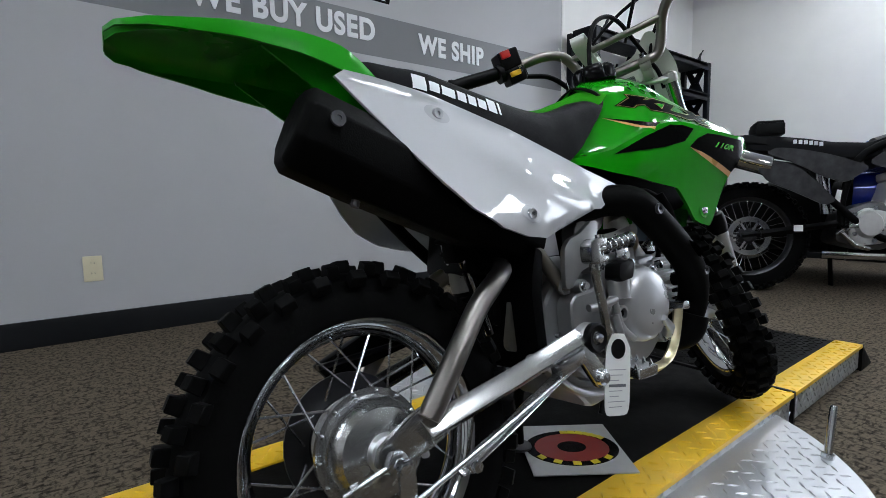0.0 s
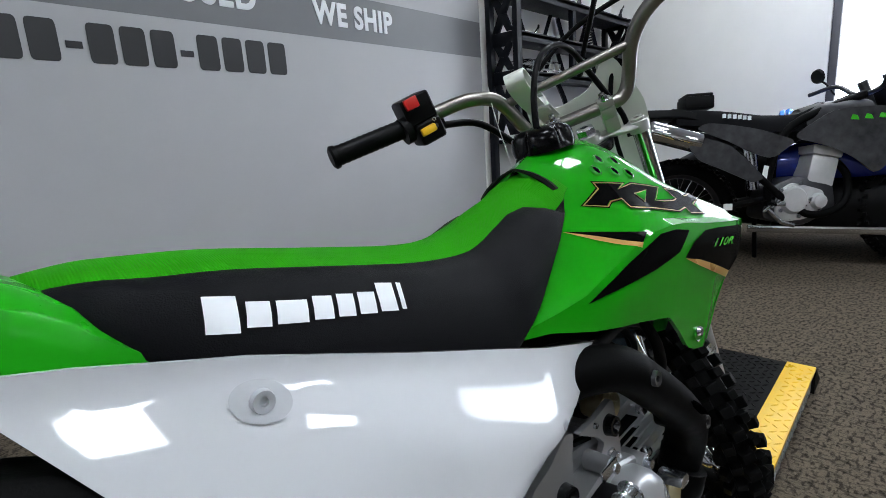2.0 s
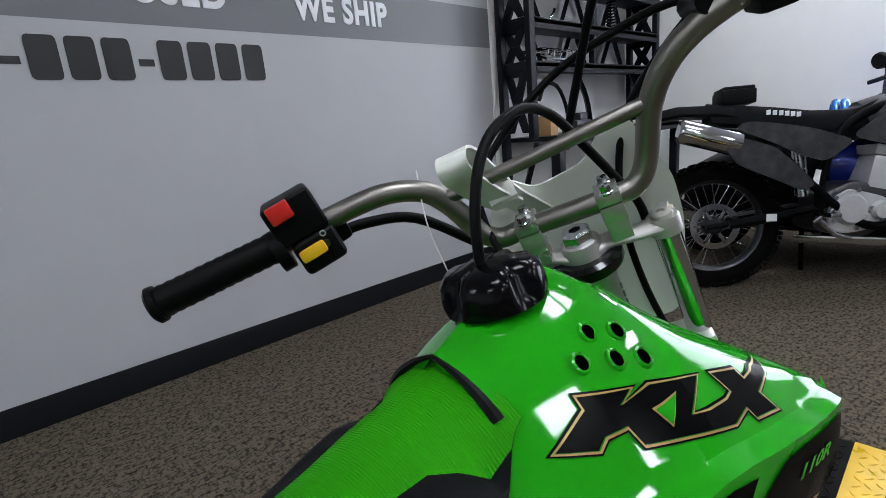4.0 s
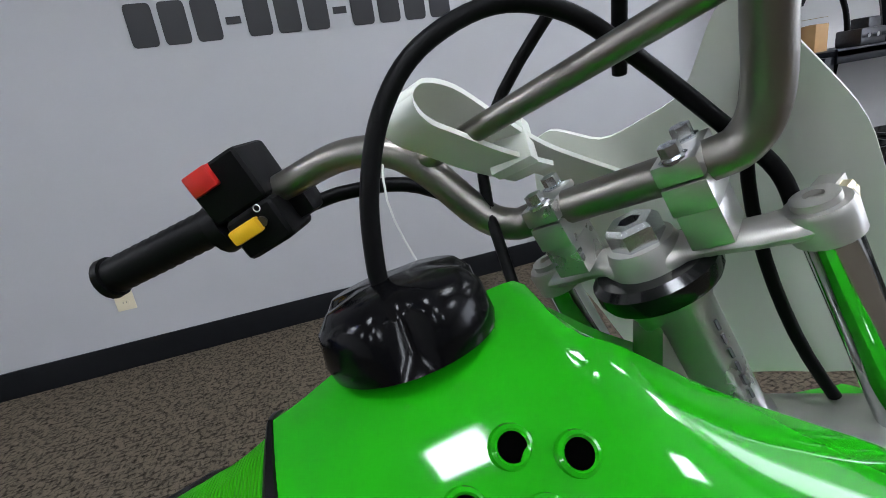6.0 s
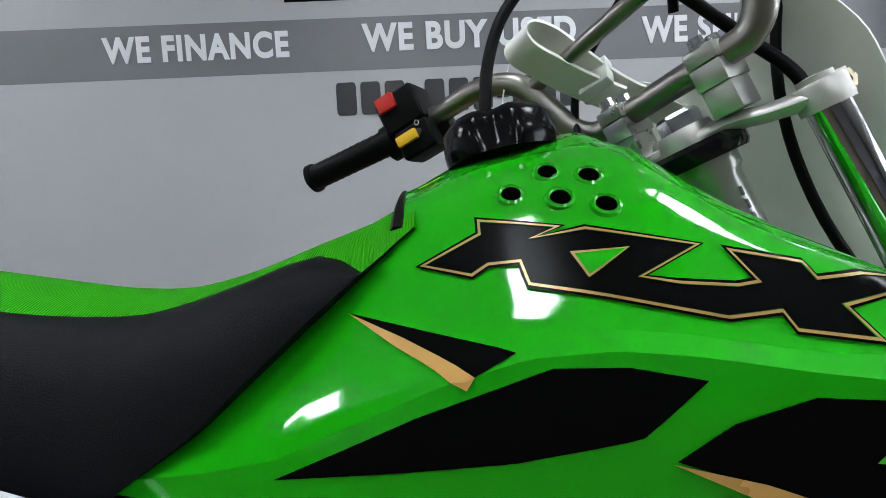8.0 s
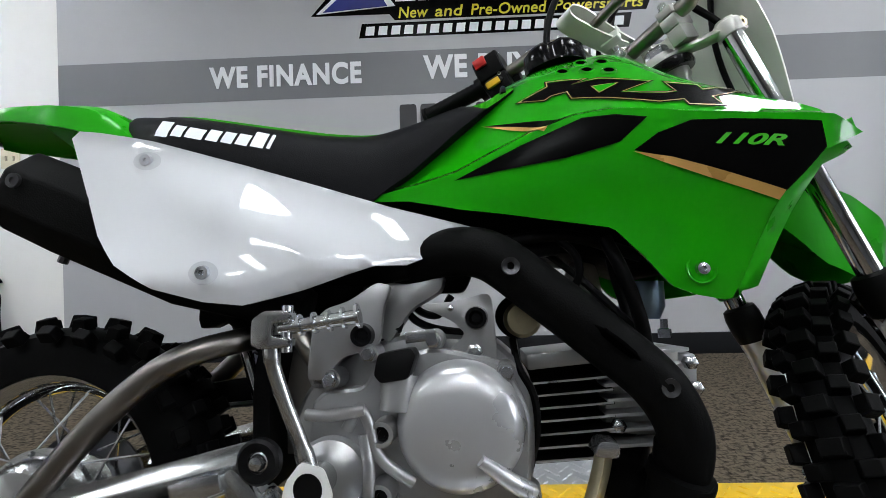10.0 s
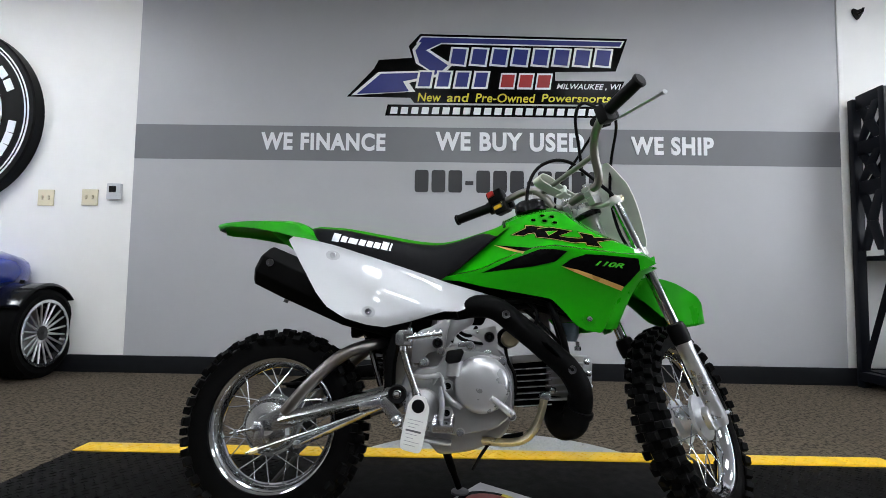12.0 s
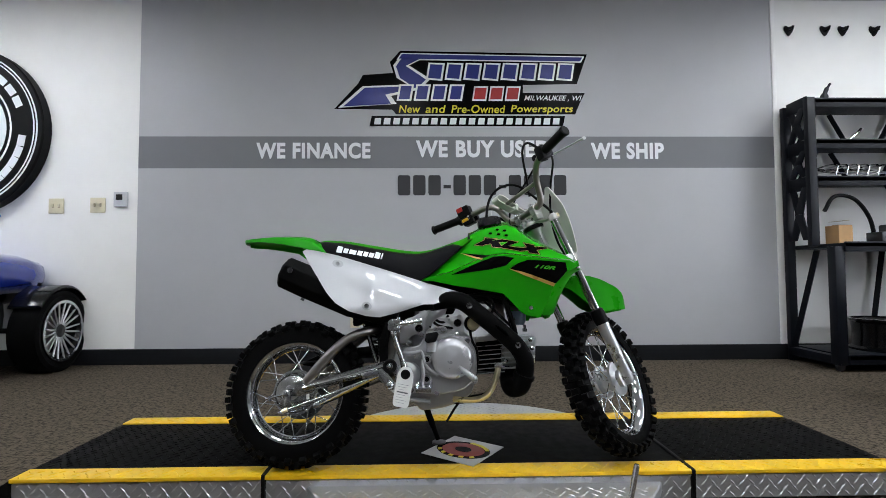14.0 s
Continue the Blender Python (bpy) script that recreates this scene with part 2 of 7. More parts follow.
def inside(poly, x, z):
    hit, n = False, len(poly)
    for i in range(n):
        (x0, z0), (x1, z1) = poly[i], poly[i - 1]
        if (z0 > z) != (z1 > z) and x < (x1 - x0) * (z - z0) / (z1 - z0) + x0:
            hit = not hit
    return hit


def round_outline(poly, steps=4, cut=0.3):
    """Rounds the corners of an outline."""
    out, n = [], len(poly)
    for i in range(n):
        a, b, c = (Vector((*poly[(i + k) % n], 0)) for k in (-1, 0, 1))
        p, q = b + (a - b) * cut, b + (c - b) * cut
        for s in range(steps + 1):
            t = s / steps
            w = (1 - t) ** 2 * p + 2 * t * (1 - t) * b + t * t * q
            out.append((w.x, w.y))
    return out


def panel(outline, width, thick=0.004, step=0.012, sign=-1, lift=0.0):
    """A moulded panel: an outline in (x, z), bulged sideways by width(x, z), with an inner skin and rim."""
    from mathutils.geometry import delaunay_2d_cdt
    ring = []
    n = len(outline)
    for i in range(n):
        a, b = Vector(outline[i]), Vector(outline[(i + 1) % n])
        k = max(1, int((b - a).length / step))
        ring += [a + (b - a) * j / k for j in range(k)]
    xs, zs = [p.x for p in ring], [p.y for p in ring]
    flat = [(p.x, p.y) for p in ring]
    pts = list(ring)
    for gx in np.arange(min(xs) + step / 2, max(xs), step):
        for gz in np.arange(min(zs) + step / 2, max(zs), step):
            if inside(flat, gx, gz) and min((Vector((gx, gz)) - p).length_squared for p in ring) > (0.45 * step) ** 2:
                pts.append(Vector((gx, gz)))
    k = len(ring)
    vs, _, fs, _, _, _ = delaunay_2d_cdt(pts, [(i, (i + 1) % k) for i in range(k)], [list(range(k))], 1, 1e-6)
    me = Mesh()
    front = [(v.x, sign * (width(v.x, v.y) + lift), v.y) for v in vs]
    if thick <= 0:
        return me.add(front, [tuple(f) for f in fs])
    back = [(x, y - sign * thick, z) for x, y, z in front]
    nv = len(vs)
    faces = [tuple(f) for f in fs] + [tuple(i + nv for i in reversed(f)) for f in fs]
    count = {}
    for f in fs:
        for i in range(len(f)):
            e = (f[i], f[(i + 1) % len(f)])
            count[tuple(sorted(e))] = count.get(tuple(sorted(e)), []) + [e]
    for es in count.values():
        if len(es) == 1:
            a, b = es[0]
            faces.append((b, a, a + nv, b + nv))
    return me.add(front + back, faces)


def letters(name, text, x0, x1, z0, z1, depth, material, parent, m=None, label="", shear=0.0, bold=0.0):
    """Words in the built-in font, fitted into a rectangle of the (x, z) plane and facing -y."""
    cu = bpy.data.curves.new(name, "FONT")
    cu.body, cu.extrude, cu.shear, cu.offset = text, 0.01, shear, bold
    cu.space_character = 1.0 + bold * 3.0
    tmp = bpy.data.objects.new(name, cu)
    scene.collection.objects.link(tmp)
    bpy.context.view_layer.update()
    data = bpy.data.meshes.new_from_object(tmp.evaluated_get(bpy.context.evaluated_depsgraph_get()))
    bpy.data.objects.remove(tmp)
    co = np.array([v.co[:] for v in data.vertices])
    lo, hi = co.min(0), co.max(0)
    for v in data.vertices:
        x, y, z = v.co
        v.co = (x0 + (x - lo[0]) / (hi[0] - lo[0]) * (x1 - x0), -depth * (0.5 + z / 0.02), z0 + (y - lo[1]) / (hi[1] - lo[1]) * (z1 - z0))
    data.materials.clear()
    data.materials.append(material)
    ob = new(name, data)
    if parent:
        ob.parent = parent
    if m:
        ob.matrix_local = m
    if label:
        ob["label"] = label
    return ob

# ---- room ----
WALL_Y, EAST_X, WEST_X, SOUTH_Y, CEIL_Z = 2.40, 5.62, -4.6, -8.0, 2.92


def slab(name, x0, y0, z0, x1, y1, z1, material, label="", bevel=0.0, parent=None, kind="structure"):
    me = Mesh().box((x1 - x0, y1 - y0, z1 - z0), ((x0 + x1) / 2, (y0 + y1) / 2, (z0 + z1) / 2))
    return tagged(part(name, me, material, parent, bevel=bevel), label, kind=kind)


slab("floor", WEST_X - 0.2, SOUTH_Y - 0.2, -0.12, EAST_X + 0.2, WALL_Y + 0.2, 0, CARPET, "brown looped carpet with dark flecks")
slab("wall_north", WEST_X - 0.2, WALL_Y, 0, EAST_X + 0.2, WALL_Y + 0.15, CEIL_Z, WALL_WHITE, "white painted plaster wall")
slab("wall_west", WEST_X - 0.15, SOUTH_Y, 0, WEST_X, WALL_Y, CEIL_Z, WALL_WHITE, "plain white painted wall")
# the east wall with its large shop window
WIN_E = (-2.6, 0.48, 0.30, 2.55)
slab("wall_east", EAST_X, WIN_E[1], 0, EAST_X + 0.15, WALL_Y, CEIL_Z, WALL_WHITE, "white painted wall beside the shop window")
slab("wall_east_pier", EAST_X, SOUTH_Y, 0, EAST_X + 0.15, WIN_E[0], CEIL_Z, WALL_WHITE, "white painted wall end")
slab("wall_east_sill", EAST_X, WIN_E[0], 0, EAST_X + 0.15, WIN_E[1], WIN_E[2], WALL_WHITE, "low white wall under the window")
slab("wall_east_head", EAST_X, WIN_E[0], WIN_E[3], EAST_X + 0.15, WIN_E[1], CEIL_Z, WALL_WHITE, "white wall over the window")
# added wall out of view; its grey shapes fill light and reflections
slab("wall_south", WEST_X, SOUTH_Y - 0.15, 0, EAST_X, SOUTH_Y, CEIL_Z, WALL_UNSEEN, "unseen plain grey wall, added to close the room")

# suspended ceiling: grid bars and tiles in one mesh
_c = Mesh()
_nx, _ny = 16, 17
_dx, _dy = (EAST_X - WEST_X + 0.3) / _nx, (WALL_Y - SOUTH_Y + 0.3) / _ny
LIGHT_CELLS = ((1, 14), (3, 14), (7, 12), (10, 13), (13, 14), (15, 13), (3, 10), (8, 9), (12, 10), (6, 7), (10, 7))
for _i in range(_nx):
    for _j in range(_ny):
        if (_i, _j) not in LIGHT_CELLS:
            _c.box((_dx - 0.03, _dy - 0.03, 0.02), (WEST_X - 0.15 + (_i + 0.5) * _dx, SOUTH_Y - 0.15 + (_j + 0.5) * _dy, CEIL_Z + 0.012))
for _i in range(_nx + 1):
    _c.box((0.026, WALL_Y - SOUTH_Y + 0.3, 0.03), (WEST_X - 0.15 + _i * _dx, (WALL_Y + SOUTH_Y) / 2, CEIL_Z + 0.013))
for _j in range(_ny + 1):
    _c.box((EAST_X - WEST_X + 0.3, 0.026, 0.026), ((WEST_X + EAST_X) / 2, SOUTH_Y - 0.15 + _j * _dy, CEIL_Z + 0.013))
_c.box((EAST_X - WEST_X + 0.4, WALL_Y - SOUTH_Y + 0.4, 0.05), ((WEST_X + EAST_X) / 2, (WALL_Y + SOUTH_Y) / 2, CEIL_Z + 0.09))
tagged(part("ceiling", _c, CEIL), "white mineral fibre tiles in a metal grid", kind="structure")

LAMP_GLOW = bpy.data.materials.new("lamp_diffuser")
LAMP_GLOW.use_nodes = True
_b = LAMP_GLOW.node_tree.nodes["Principled BSDF"]
_b.inputs["Base Color"].default_value = (0.9, 0.9, 0.88, 1)
_b.inputs["Emission Color"].default_value = (0.90, 0.97, 1.0, 1)
_b.inputs["Emission Strength"].default_value = LAMP_STRENGTH
for _i, _j in LIGHT_CELLS:
    _p = (WEST_X - 0.15 + (_i + 0.5) * _dx, SOUTH_Y - 0.15 + (_j + 0.5) * _dy, CEIL_Z)
    _l = thing("ceiling_light", pose(*_p), "square recessed ceiling light with white diffuser", "ceiling light", "ceiling lights")
    _f = Mesh()
    for _k in range(4):
        _f.box((_dx - 0.04, 0.025, 0.03), (0, _dy / 2 - 0.03, 0.01) if _k % 2 == 0 else (0, -_dy / 2 + 0.03, 0.01)) if _k < 2 else _f.box((0.025, _dy - 0.09, 0.03), ((_dx / 2 - 0.033) * (1 if _k == 2 else -1), 0, 0.01))
    part("frame", _f, WALL_WHITE, _l)
    part("diffuser", Mesh().box((_dx - 0.1, _dy - 0.09, 0.01), (0, 0, 0.012)), LAMP_GLOW, _l)

# windows: frames and panes
GLASS = bpy.data.materials.new("window_glass")
GLASS.use_nodes = True
_g = GLASS.node_tree.nodes["Principled BSDF"]
_g.inputs["Transmission Weight"].default_value, _g.inputs["Roughness"].default_value, _g.inputs["IOR"].default_value = 1.0, 0.0, 1.02
FRAME_AL = M("dark_window_frame", (0.10, 0.10, 0.11), 0.4, 0.6)


def shop_window(name, m, w, h, bars):
    """A window in the (x, z) plane, its lower left corner at the pose's origin."""
    win = tagged(place_empty(name, m), "tall fixed shop window in a dark metal frame", kind="structure")
    for x in (0.03, w - 0.03):
        part("frame_upright", Mesh().box((0.06, 0.08, h), (x, 0, h / 2)), FRAME_AL, win, bevel=0.004)
    for z in (0.03, h - 0.03):
        part("frame_rail", Mesh().box((w - 0.12, 0.08, 0.06), (w / 2, 0, z)), FRAME_AL, win, bevel=0.004)
    for k in range(1, bars):
        part("mullion", Mesh().box((0.05, 0.07, h - 0.12), (w * k / bars, 0, h / 2)), FRAME_AL, win, bevel=0.004)
    for k in range(bars):
        p = part("pane", Mesh().box((w / bars - 0.06, 0.006, h - 0.12), (w * (k + 0.5) / bars, 0, h / 2)), GLASS, win)
        p.visible_shadow = False
    return win


shop_window("window_1", pose(EAST_X + 0.08, WIN_E[1], WIN_E[2], 0, 0, -90), WIN_E[1] - WIN_E[0], WIN_E[3] - WIN_E[2], 3)
# outside: bright lot and plain daylight distance
GROUND_OUT = M("pale_concrete_lot", (0.42, 0.41, 0.39), 0.9, vary=0.1, scale=2)
_o = Mesh().box((160, 160, 0.1), (0, 0, -0.2))
tagged(part("ground", _o, GROUND_OUT), "pale concrete lot outside the shop", kind="structure")

DAY = bpy.data.materials.new("daylight_haze")
DAY.use_nodes = True
_d = DAY.node_tree.nodes["Principled BSDF"]
_d.inputs["Base Color"].default_value = (0.8, 0.8, 0.8, 1)
_d.inputs["Emission Color"].default_value = (0.88, 0.95, 1.0, 1)
_d.inputs["Emission Strength"].default_value = 5.0
tagged(part("backdrop", Mesh().box((0.2, 40, 14), (26, -2, 6.7)), DAY), "plain bright overcast distance outside the shop", kind="structure")

# painted grey field, dark band, and black skirting
FIELD_X0, FIELD_X1, BAND_Z0, BAND_Z1 = -1.745, 3.335, 1.532, 1.786
slab("wall_field_lower", FIELD_X0, WALL_Y - 0.004, 0.12, FIELD_X1, WALL_Y + 0.002, BAND_Z0, WALL_GREY, "light grey painted field of the wall")
slab("wall_field_upper", FIELD_X0, WALL_Y - 0.004, BAND_Z1, FIELD_X1, WALL_Y + 0.002, CEIL_Z, WALL_GREY, "light grey painted field of the wall")
slab("wall_band", FIELD_X0, WALL_Y - 0.005, BAND_Z0, FIELD_X1, WALL_Y + 0.002, BAND_Z1, BAND_GREY, "dark grey stripe across the grey wall")
slab("trim_edge", FIELD_X1, WALL_Y - 0.012, 0.12, FIELD_X1 + 0.035, WALL_Y + 0.002, CEIL_Z, WALL_WHITE, "white trim strip at the end of the grey field", 0.003)
_bb = Mesh().prism([(0, 0), (0.014, 0), (0.014, 0.1), (0.009, 0.118), (0, 0.12)], EAST_X - WEST_X)
tagged(part("baseboard_north", _bb, BASE_BLACK, m=pose(EAST_X, WALL_Y, 0, 0, 0, 90) @ pose(0, 0, 0, 0, 0, 0) @ Matrix.Diagonal((-1, 1, 1, 1))), "black vinyl skirting", kind="structure")
slab("baseboard_east", EAST_X - 0.014, WIN_E[1], 0, EAST_X, WALL_Y - 0.02, 0.12, BASE_BLACK, "black vinyl skirting", 0.003)


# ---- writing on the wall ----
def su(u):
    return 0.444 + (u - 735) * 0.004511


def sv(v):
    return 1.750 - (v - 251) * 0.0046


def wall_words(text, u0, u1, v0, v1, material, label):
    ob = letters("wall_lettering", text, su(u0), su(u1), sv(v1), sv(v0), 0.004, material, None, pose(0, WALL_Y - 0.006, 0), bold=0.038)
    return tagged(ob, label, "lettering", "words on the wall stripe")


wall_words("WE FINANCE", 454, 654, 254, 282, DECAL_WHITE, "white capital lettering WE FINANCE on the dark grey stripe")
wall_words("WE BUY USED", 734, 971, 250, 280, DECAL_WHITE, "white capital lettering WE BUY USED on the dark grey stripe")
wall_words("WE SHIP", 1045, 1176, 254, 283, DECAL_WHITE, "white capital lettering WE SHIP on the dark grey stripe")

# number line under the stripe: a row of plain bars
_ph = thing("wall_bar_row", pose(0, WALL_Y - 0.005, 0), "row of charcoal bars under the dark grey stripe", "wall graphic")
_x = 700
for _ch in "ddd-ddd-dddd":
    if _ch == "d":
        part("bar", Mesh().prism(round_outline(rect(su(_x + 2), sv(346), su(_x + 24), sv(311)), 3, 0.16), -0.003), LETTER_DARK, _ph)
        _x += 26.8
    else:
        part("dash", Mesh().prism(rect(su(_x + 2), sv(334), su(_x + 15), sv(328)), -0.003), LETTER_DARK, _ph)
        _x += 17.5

# the shop's emblem, as plain slanted shapes
NAVY = M("navy_vinyl", (0.012, 0.02, 0.19), 0.35)
VRED = M("red_vinyl", (0.42, 0.02, 0.02), 0.35)
VYEL = M("yellow_vinyl", (0.72, 0.62, 0.02), 0.4)
_lg = thing("wall_emblem", pose(0, WALL_Y - 0.004, 0), "large black, blue and white slanted emblem on the grey wall", "wall graphic")


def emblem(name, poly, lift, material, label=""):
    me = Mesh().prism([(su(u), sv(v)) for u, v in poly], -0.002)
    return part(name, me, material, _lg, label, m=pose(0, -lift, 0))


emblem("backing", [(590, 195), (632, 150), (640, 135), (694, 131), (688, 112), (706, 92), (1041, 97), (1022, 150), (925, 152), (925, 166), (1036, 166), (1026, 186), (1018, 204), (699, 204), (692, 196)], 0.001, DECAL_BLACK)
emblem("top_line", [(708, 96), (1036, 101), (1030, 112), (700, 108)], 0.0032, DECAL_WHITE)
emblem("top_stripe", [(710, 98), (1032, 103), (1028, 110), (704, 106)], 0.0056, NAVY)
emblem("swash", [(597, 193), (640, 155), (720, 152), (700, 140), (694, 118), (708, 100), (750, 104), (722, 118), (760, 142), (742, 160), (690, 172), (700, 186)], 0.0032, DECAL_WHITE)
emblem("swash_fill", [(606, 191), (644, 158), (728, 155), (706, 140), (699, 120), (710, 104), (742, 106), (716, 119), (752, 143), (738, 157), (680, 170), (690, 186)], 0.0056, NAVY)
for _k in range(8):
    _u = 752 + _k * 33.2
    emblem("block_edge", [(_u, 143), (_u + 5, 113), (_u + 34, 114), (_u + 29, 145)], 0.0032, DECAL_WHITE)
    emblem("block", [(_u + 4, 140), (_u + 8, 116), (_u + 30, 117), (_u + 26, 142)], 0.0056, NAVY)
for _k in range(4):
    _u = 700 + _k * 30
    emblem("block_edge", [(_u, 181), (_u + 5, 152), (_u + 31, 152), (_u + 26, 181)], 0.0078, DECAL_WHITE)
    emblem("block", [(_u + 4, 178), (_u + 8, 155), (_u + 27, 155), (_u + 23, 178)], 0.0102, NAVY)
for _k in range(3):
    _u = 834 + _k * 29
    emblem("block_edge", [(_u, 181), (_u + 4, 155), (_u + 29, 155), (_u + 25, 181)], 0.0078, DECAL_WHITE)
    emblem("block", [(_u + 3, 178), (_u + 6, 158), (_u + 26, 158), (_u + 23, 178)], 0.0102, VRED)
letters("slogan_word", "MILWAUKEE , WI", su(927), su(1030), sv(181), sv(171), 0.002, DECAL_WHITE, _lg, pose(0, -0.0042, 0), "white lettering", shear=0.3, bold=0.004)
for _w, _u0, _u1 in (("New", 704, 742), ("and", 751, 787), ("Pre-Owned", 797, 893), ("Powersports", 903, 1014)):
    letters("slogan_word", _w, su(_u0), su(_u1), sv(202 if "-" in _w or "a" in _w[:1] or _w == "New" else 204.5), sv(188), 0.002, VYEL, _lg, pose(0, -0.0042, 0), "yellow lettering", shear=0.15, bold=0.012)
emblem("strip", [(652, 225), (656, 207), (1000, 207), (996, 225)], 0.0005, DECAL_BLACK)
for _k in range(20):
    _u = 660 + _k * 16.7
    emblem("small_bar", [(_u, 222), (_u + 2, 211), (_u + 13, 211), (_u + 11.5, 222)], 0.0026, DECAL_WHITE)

# round sign with a thick rim
_rs = thing("round_wall_sign", pose(-3.09, WALL_Y, 1.82, 90, 0, 0), "large round black sign with white rings and a white centre", "wall sign")
_rm = 0.665
part("body", Mesh().lathe([(0, 0.0), (_rm, 0.0), (_rm, 0.075), (_rm - 0.012, 0.085), (0, 0.085)], 64), BLACK_PL, _rs)
for _r0, _r1 in ((0.612, 0.622), (0.59, 0.598), (0.413, 0.425)):
    part("ring", Mesh().lathe([(_r0, 0.085), (_r0, 0.089), (_r1, 0.089), (_r1, 0.085)], 64, closed=True), DECAL_WHITE, _rs)
part("centre_disc", Mesh().lathe([(0, 0.085), (0.385, 0.085), (0.385, 0.09), (0, 0.09)], 64), DECAL_WHITE, _rs)
for _s in (-1, 1):
    part("wing", Mesh().prism([(0.03 * _s, -0.26), (0.2 * _s, -0.05), (0.24 * _s, 0.2), (0.13 * _s, 0.1), (0.1 * _s, -0.04), (0.02 * _s, -0.14)], -0.004), INK, _rs, m=pose(0, 0, 0.095, -90, 0, 0))
for _k in range(15):
    _a = radians(-62 + _k * 20.5 if _k < 7 else 0)
    _ang = radians(-60 + _k * 10) if _k < 6 else radians(25 + (_k - 6) * 12)
    _q = Mesh().box((0.055, 0.085, 0.004), (0.508, 0, 0.087))
    part("bar", _q, DECAL_WHITE, _rs, m=pose(0, 0, 0, 0, 0, math.degrees(_ang)), bevel=0.0)


# plates, outlet and thermostat
def switch_plate(x, z, slots, outlet=False):
    t = thing("wall_outlet" if outlet else "switch_plate", pose(x, WALL_Y, z), "almond wall outlet on the grey wall" if outlet else "almond switch plate with two toggles on the white wall", "outlet" if outlet else "switch")
    part("plate", Mesh().box((0.075 if outlet else 0.116, 0.008, 0.118), (0, -0.006, 0)), CREAM, t, bevel=0.003)
    for s in slots:
        if outlet:
            part("socket", Mesh().lathe([(0, 0), (0.017, 0), (0.017, 0.003), (0, 0.003)], 16), CREAM, t, m=pose(0, -0.01, s, 90, 0, 0))
            for d in (-0.006, 0.006):
                part("slot", Mesh().box((0.002, 0.001, 0.008), (d, -0.0135, s + 0.003)), INK, t)
        else:
            part("toggle", Mesh().box((0.01, 0.014, 0.022), (s, -0.014, 0.004), (20, 0, 0)), CREAM, t, bevel=0.002)
            # thin slab in darker almond: the slot's shadow put into its colour
            part("slot", Mesh().box((0.013, 0.002, 0.028), (s, -0.0103, 0)), M("almond_shadow_slot", (0.3, 0.26, 0.18), 0.5), t)
    return t


switch_plate(-2.37, 1.235, (-0.023, 0.023))
switch_plate(-2.05, 1.241, (-0.023, 0.023))
switch_plate(-0.04, 0.33, (-0.024, 0.024), True)
_th = thing("thermostat", pose(-1.867, WALL_Y, 1.285), "white wall thermostat with a dark display", "thermostat")
part("body", Mesh().box((0.1, 0.03, 0.115), (0, -0.015, 0)), WHITE_PL, _th, bevel=0.006)
part("display", Mesh().box((0.05, 0.002, 0.045), (-0.005, -0.0315, 0.015)), BLACK_GLOSS, _th)
for _x in (-0.02, 0.0, 0.02):
    part("button", Mesh().box((0.012, 0.004, 0.008), (_x, -0.032, -0.03)), WHITE_PL, _th, bevel=0.001)

# ---- display stand ----
TOP = 0.098
_st = thing("display_platform", pose(0, 0, 0), "low black rubber topped display platform with yellow edges", "platform")
PX0, PX1, SX0, SX1, PY0, PY1 = -0.70, 2.04, 0.06, 1.365, 0.022, 0.645


for _x0, _x1, _nm in ((SX0, SX1, "centre"), (PX0, SX0 - 0.012, "wing"), (SX1 + 0.012, PX1, "wing")):
    part(_nm + "_deck", Mesh().box((_x1 - _x0, PY1 - PY0 - 0.16, TOP - 0.02), ((_x0 + _x1) / 2, (PY0 + PY1) / 2, (TOP + 0.02) / 2 - 0.004)), MATBLACK, _st, bevel=0.002)
    for _ya, _yb in ((PY0, PY0 + 0.08), (PY1 - 0.08, PY1)):
        part("yellow_edge", Mesh().box((_x1 - _x0, 0.08, 0.012), ((_x0 + _x1) / 2, (_ya + _yb) / 2, TOP - 0.006)), SAFETY, _st, "yellow painted tread plate edge", bevel=0.002)
        part("side_plate", Mesh().box((_x1 - _x0 - 0.002, 0.06, TOP - 0.03), ((_x0 + _x1) / 2, (_ya + _yb) / 2, (TOP - 0.012) / 2 + 0.002)), PLATE, _st, "tread plate side")
for _x in (SX0 - 0.006, SX1 + 0.006):
    part("joint_strip", Mesh().box((0.012, PY1 - PY0, TOP), (_x, (PY0 + PY1) / 2, TOP / 2 + 0.003)), BLACK_PL, _st, bevel=0.003)
for _x, _s in ((PX0, -1), (PX1, 1)):
    part("end_slope", Mesh().prism([(0, 0.002), (0.13 * _s, 0.002), (0.13 * _s, 0.008), (0, TOP - 0.004)], PY1 - PY0, pose(_x, PY0, 0)), MATBLACK, _st, bevel=0.001)


def tread(x0, x1, y0, y1, z, ok, size=0.026, gap=0.034):
    """Raised lens-shaped tread marks in alternating directions."""
    me = Mesh()
    i = 0
    y = y0
    while y < y1:
        j, x = 0, x0 + (gap / 2 if i % 2 else 0)
        while x < x1:
            if ok(x, y):
                a = 45 if (i + j) % 2 else -45
                mm = pose(x, y, z, 0, 0, a)
                h = size / 2
                me.add([(-h, 0, 0), (0, -0.0035, 0), (h, 0, 0), (0, 0.0035, 0), (-h * 0.45, 0, 0.0022), (h * 0.45, 0, 0.0022)], [(0, 1, 4), (1, 5, 4), (1, 2, 5), (2, 3, 5), (3, 4, 5), (3, 0, 4)], mm)
            x += gap
            j += 1
        y += gap * 0.62
        i += 1
    return me


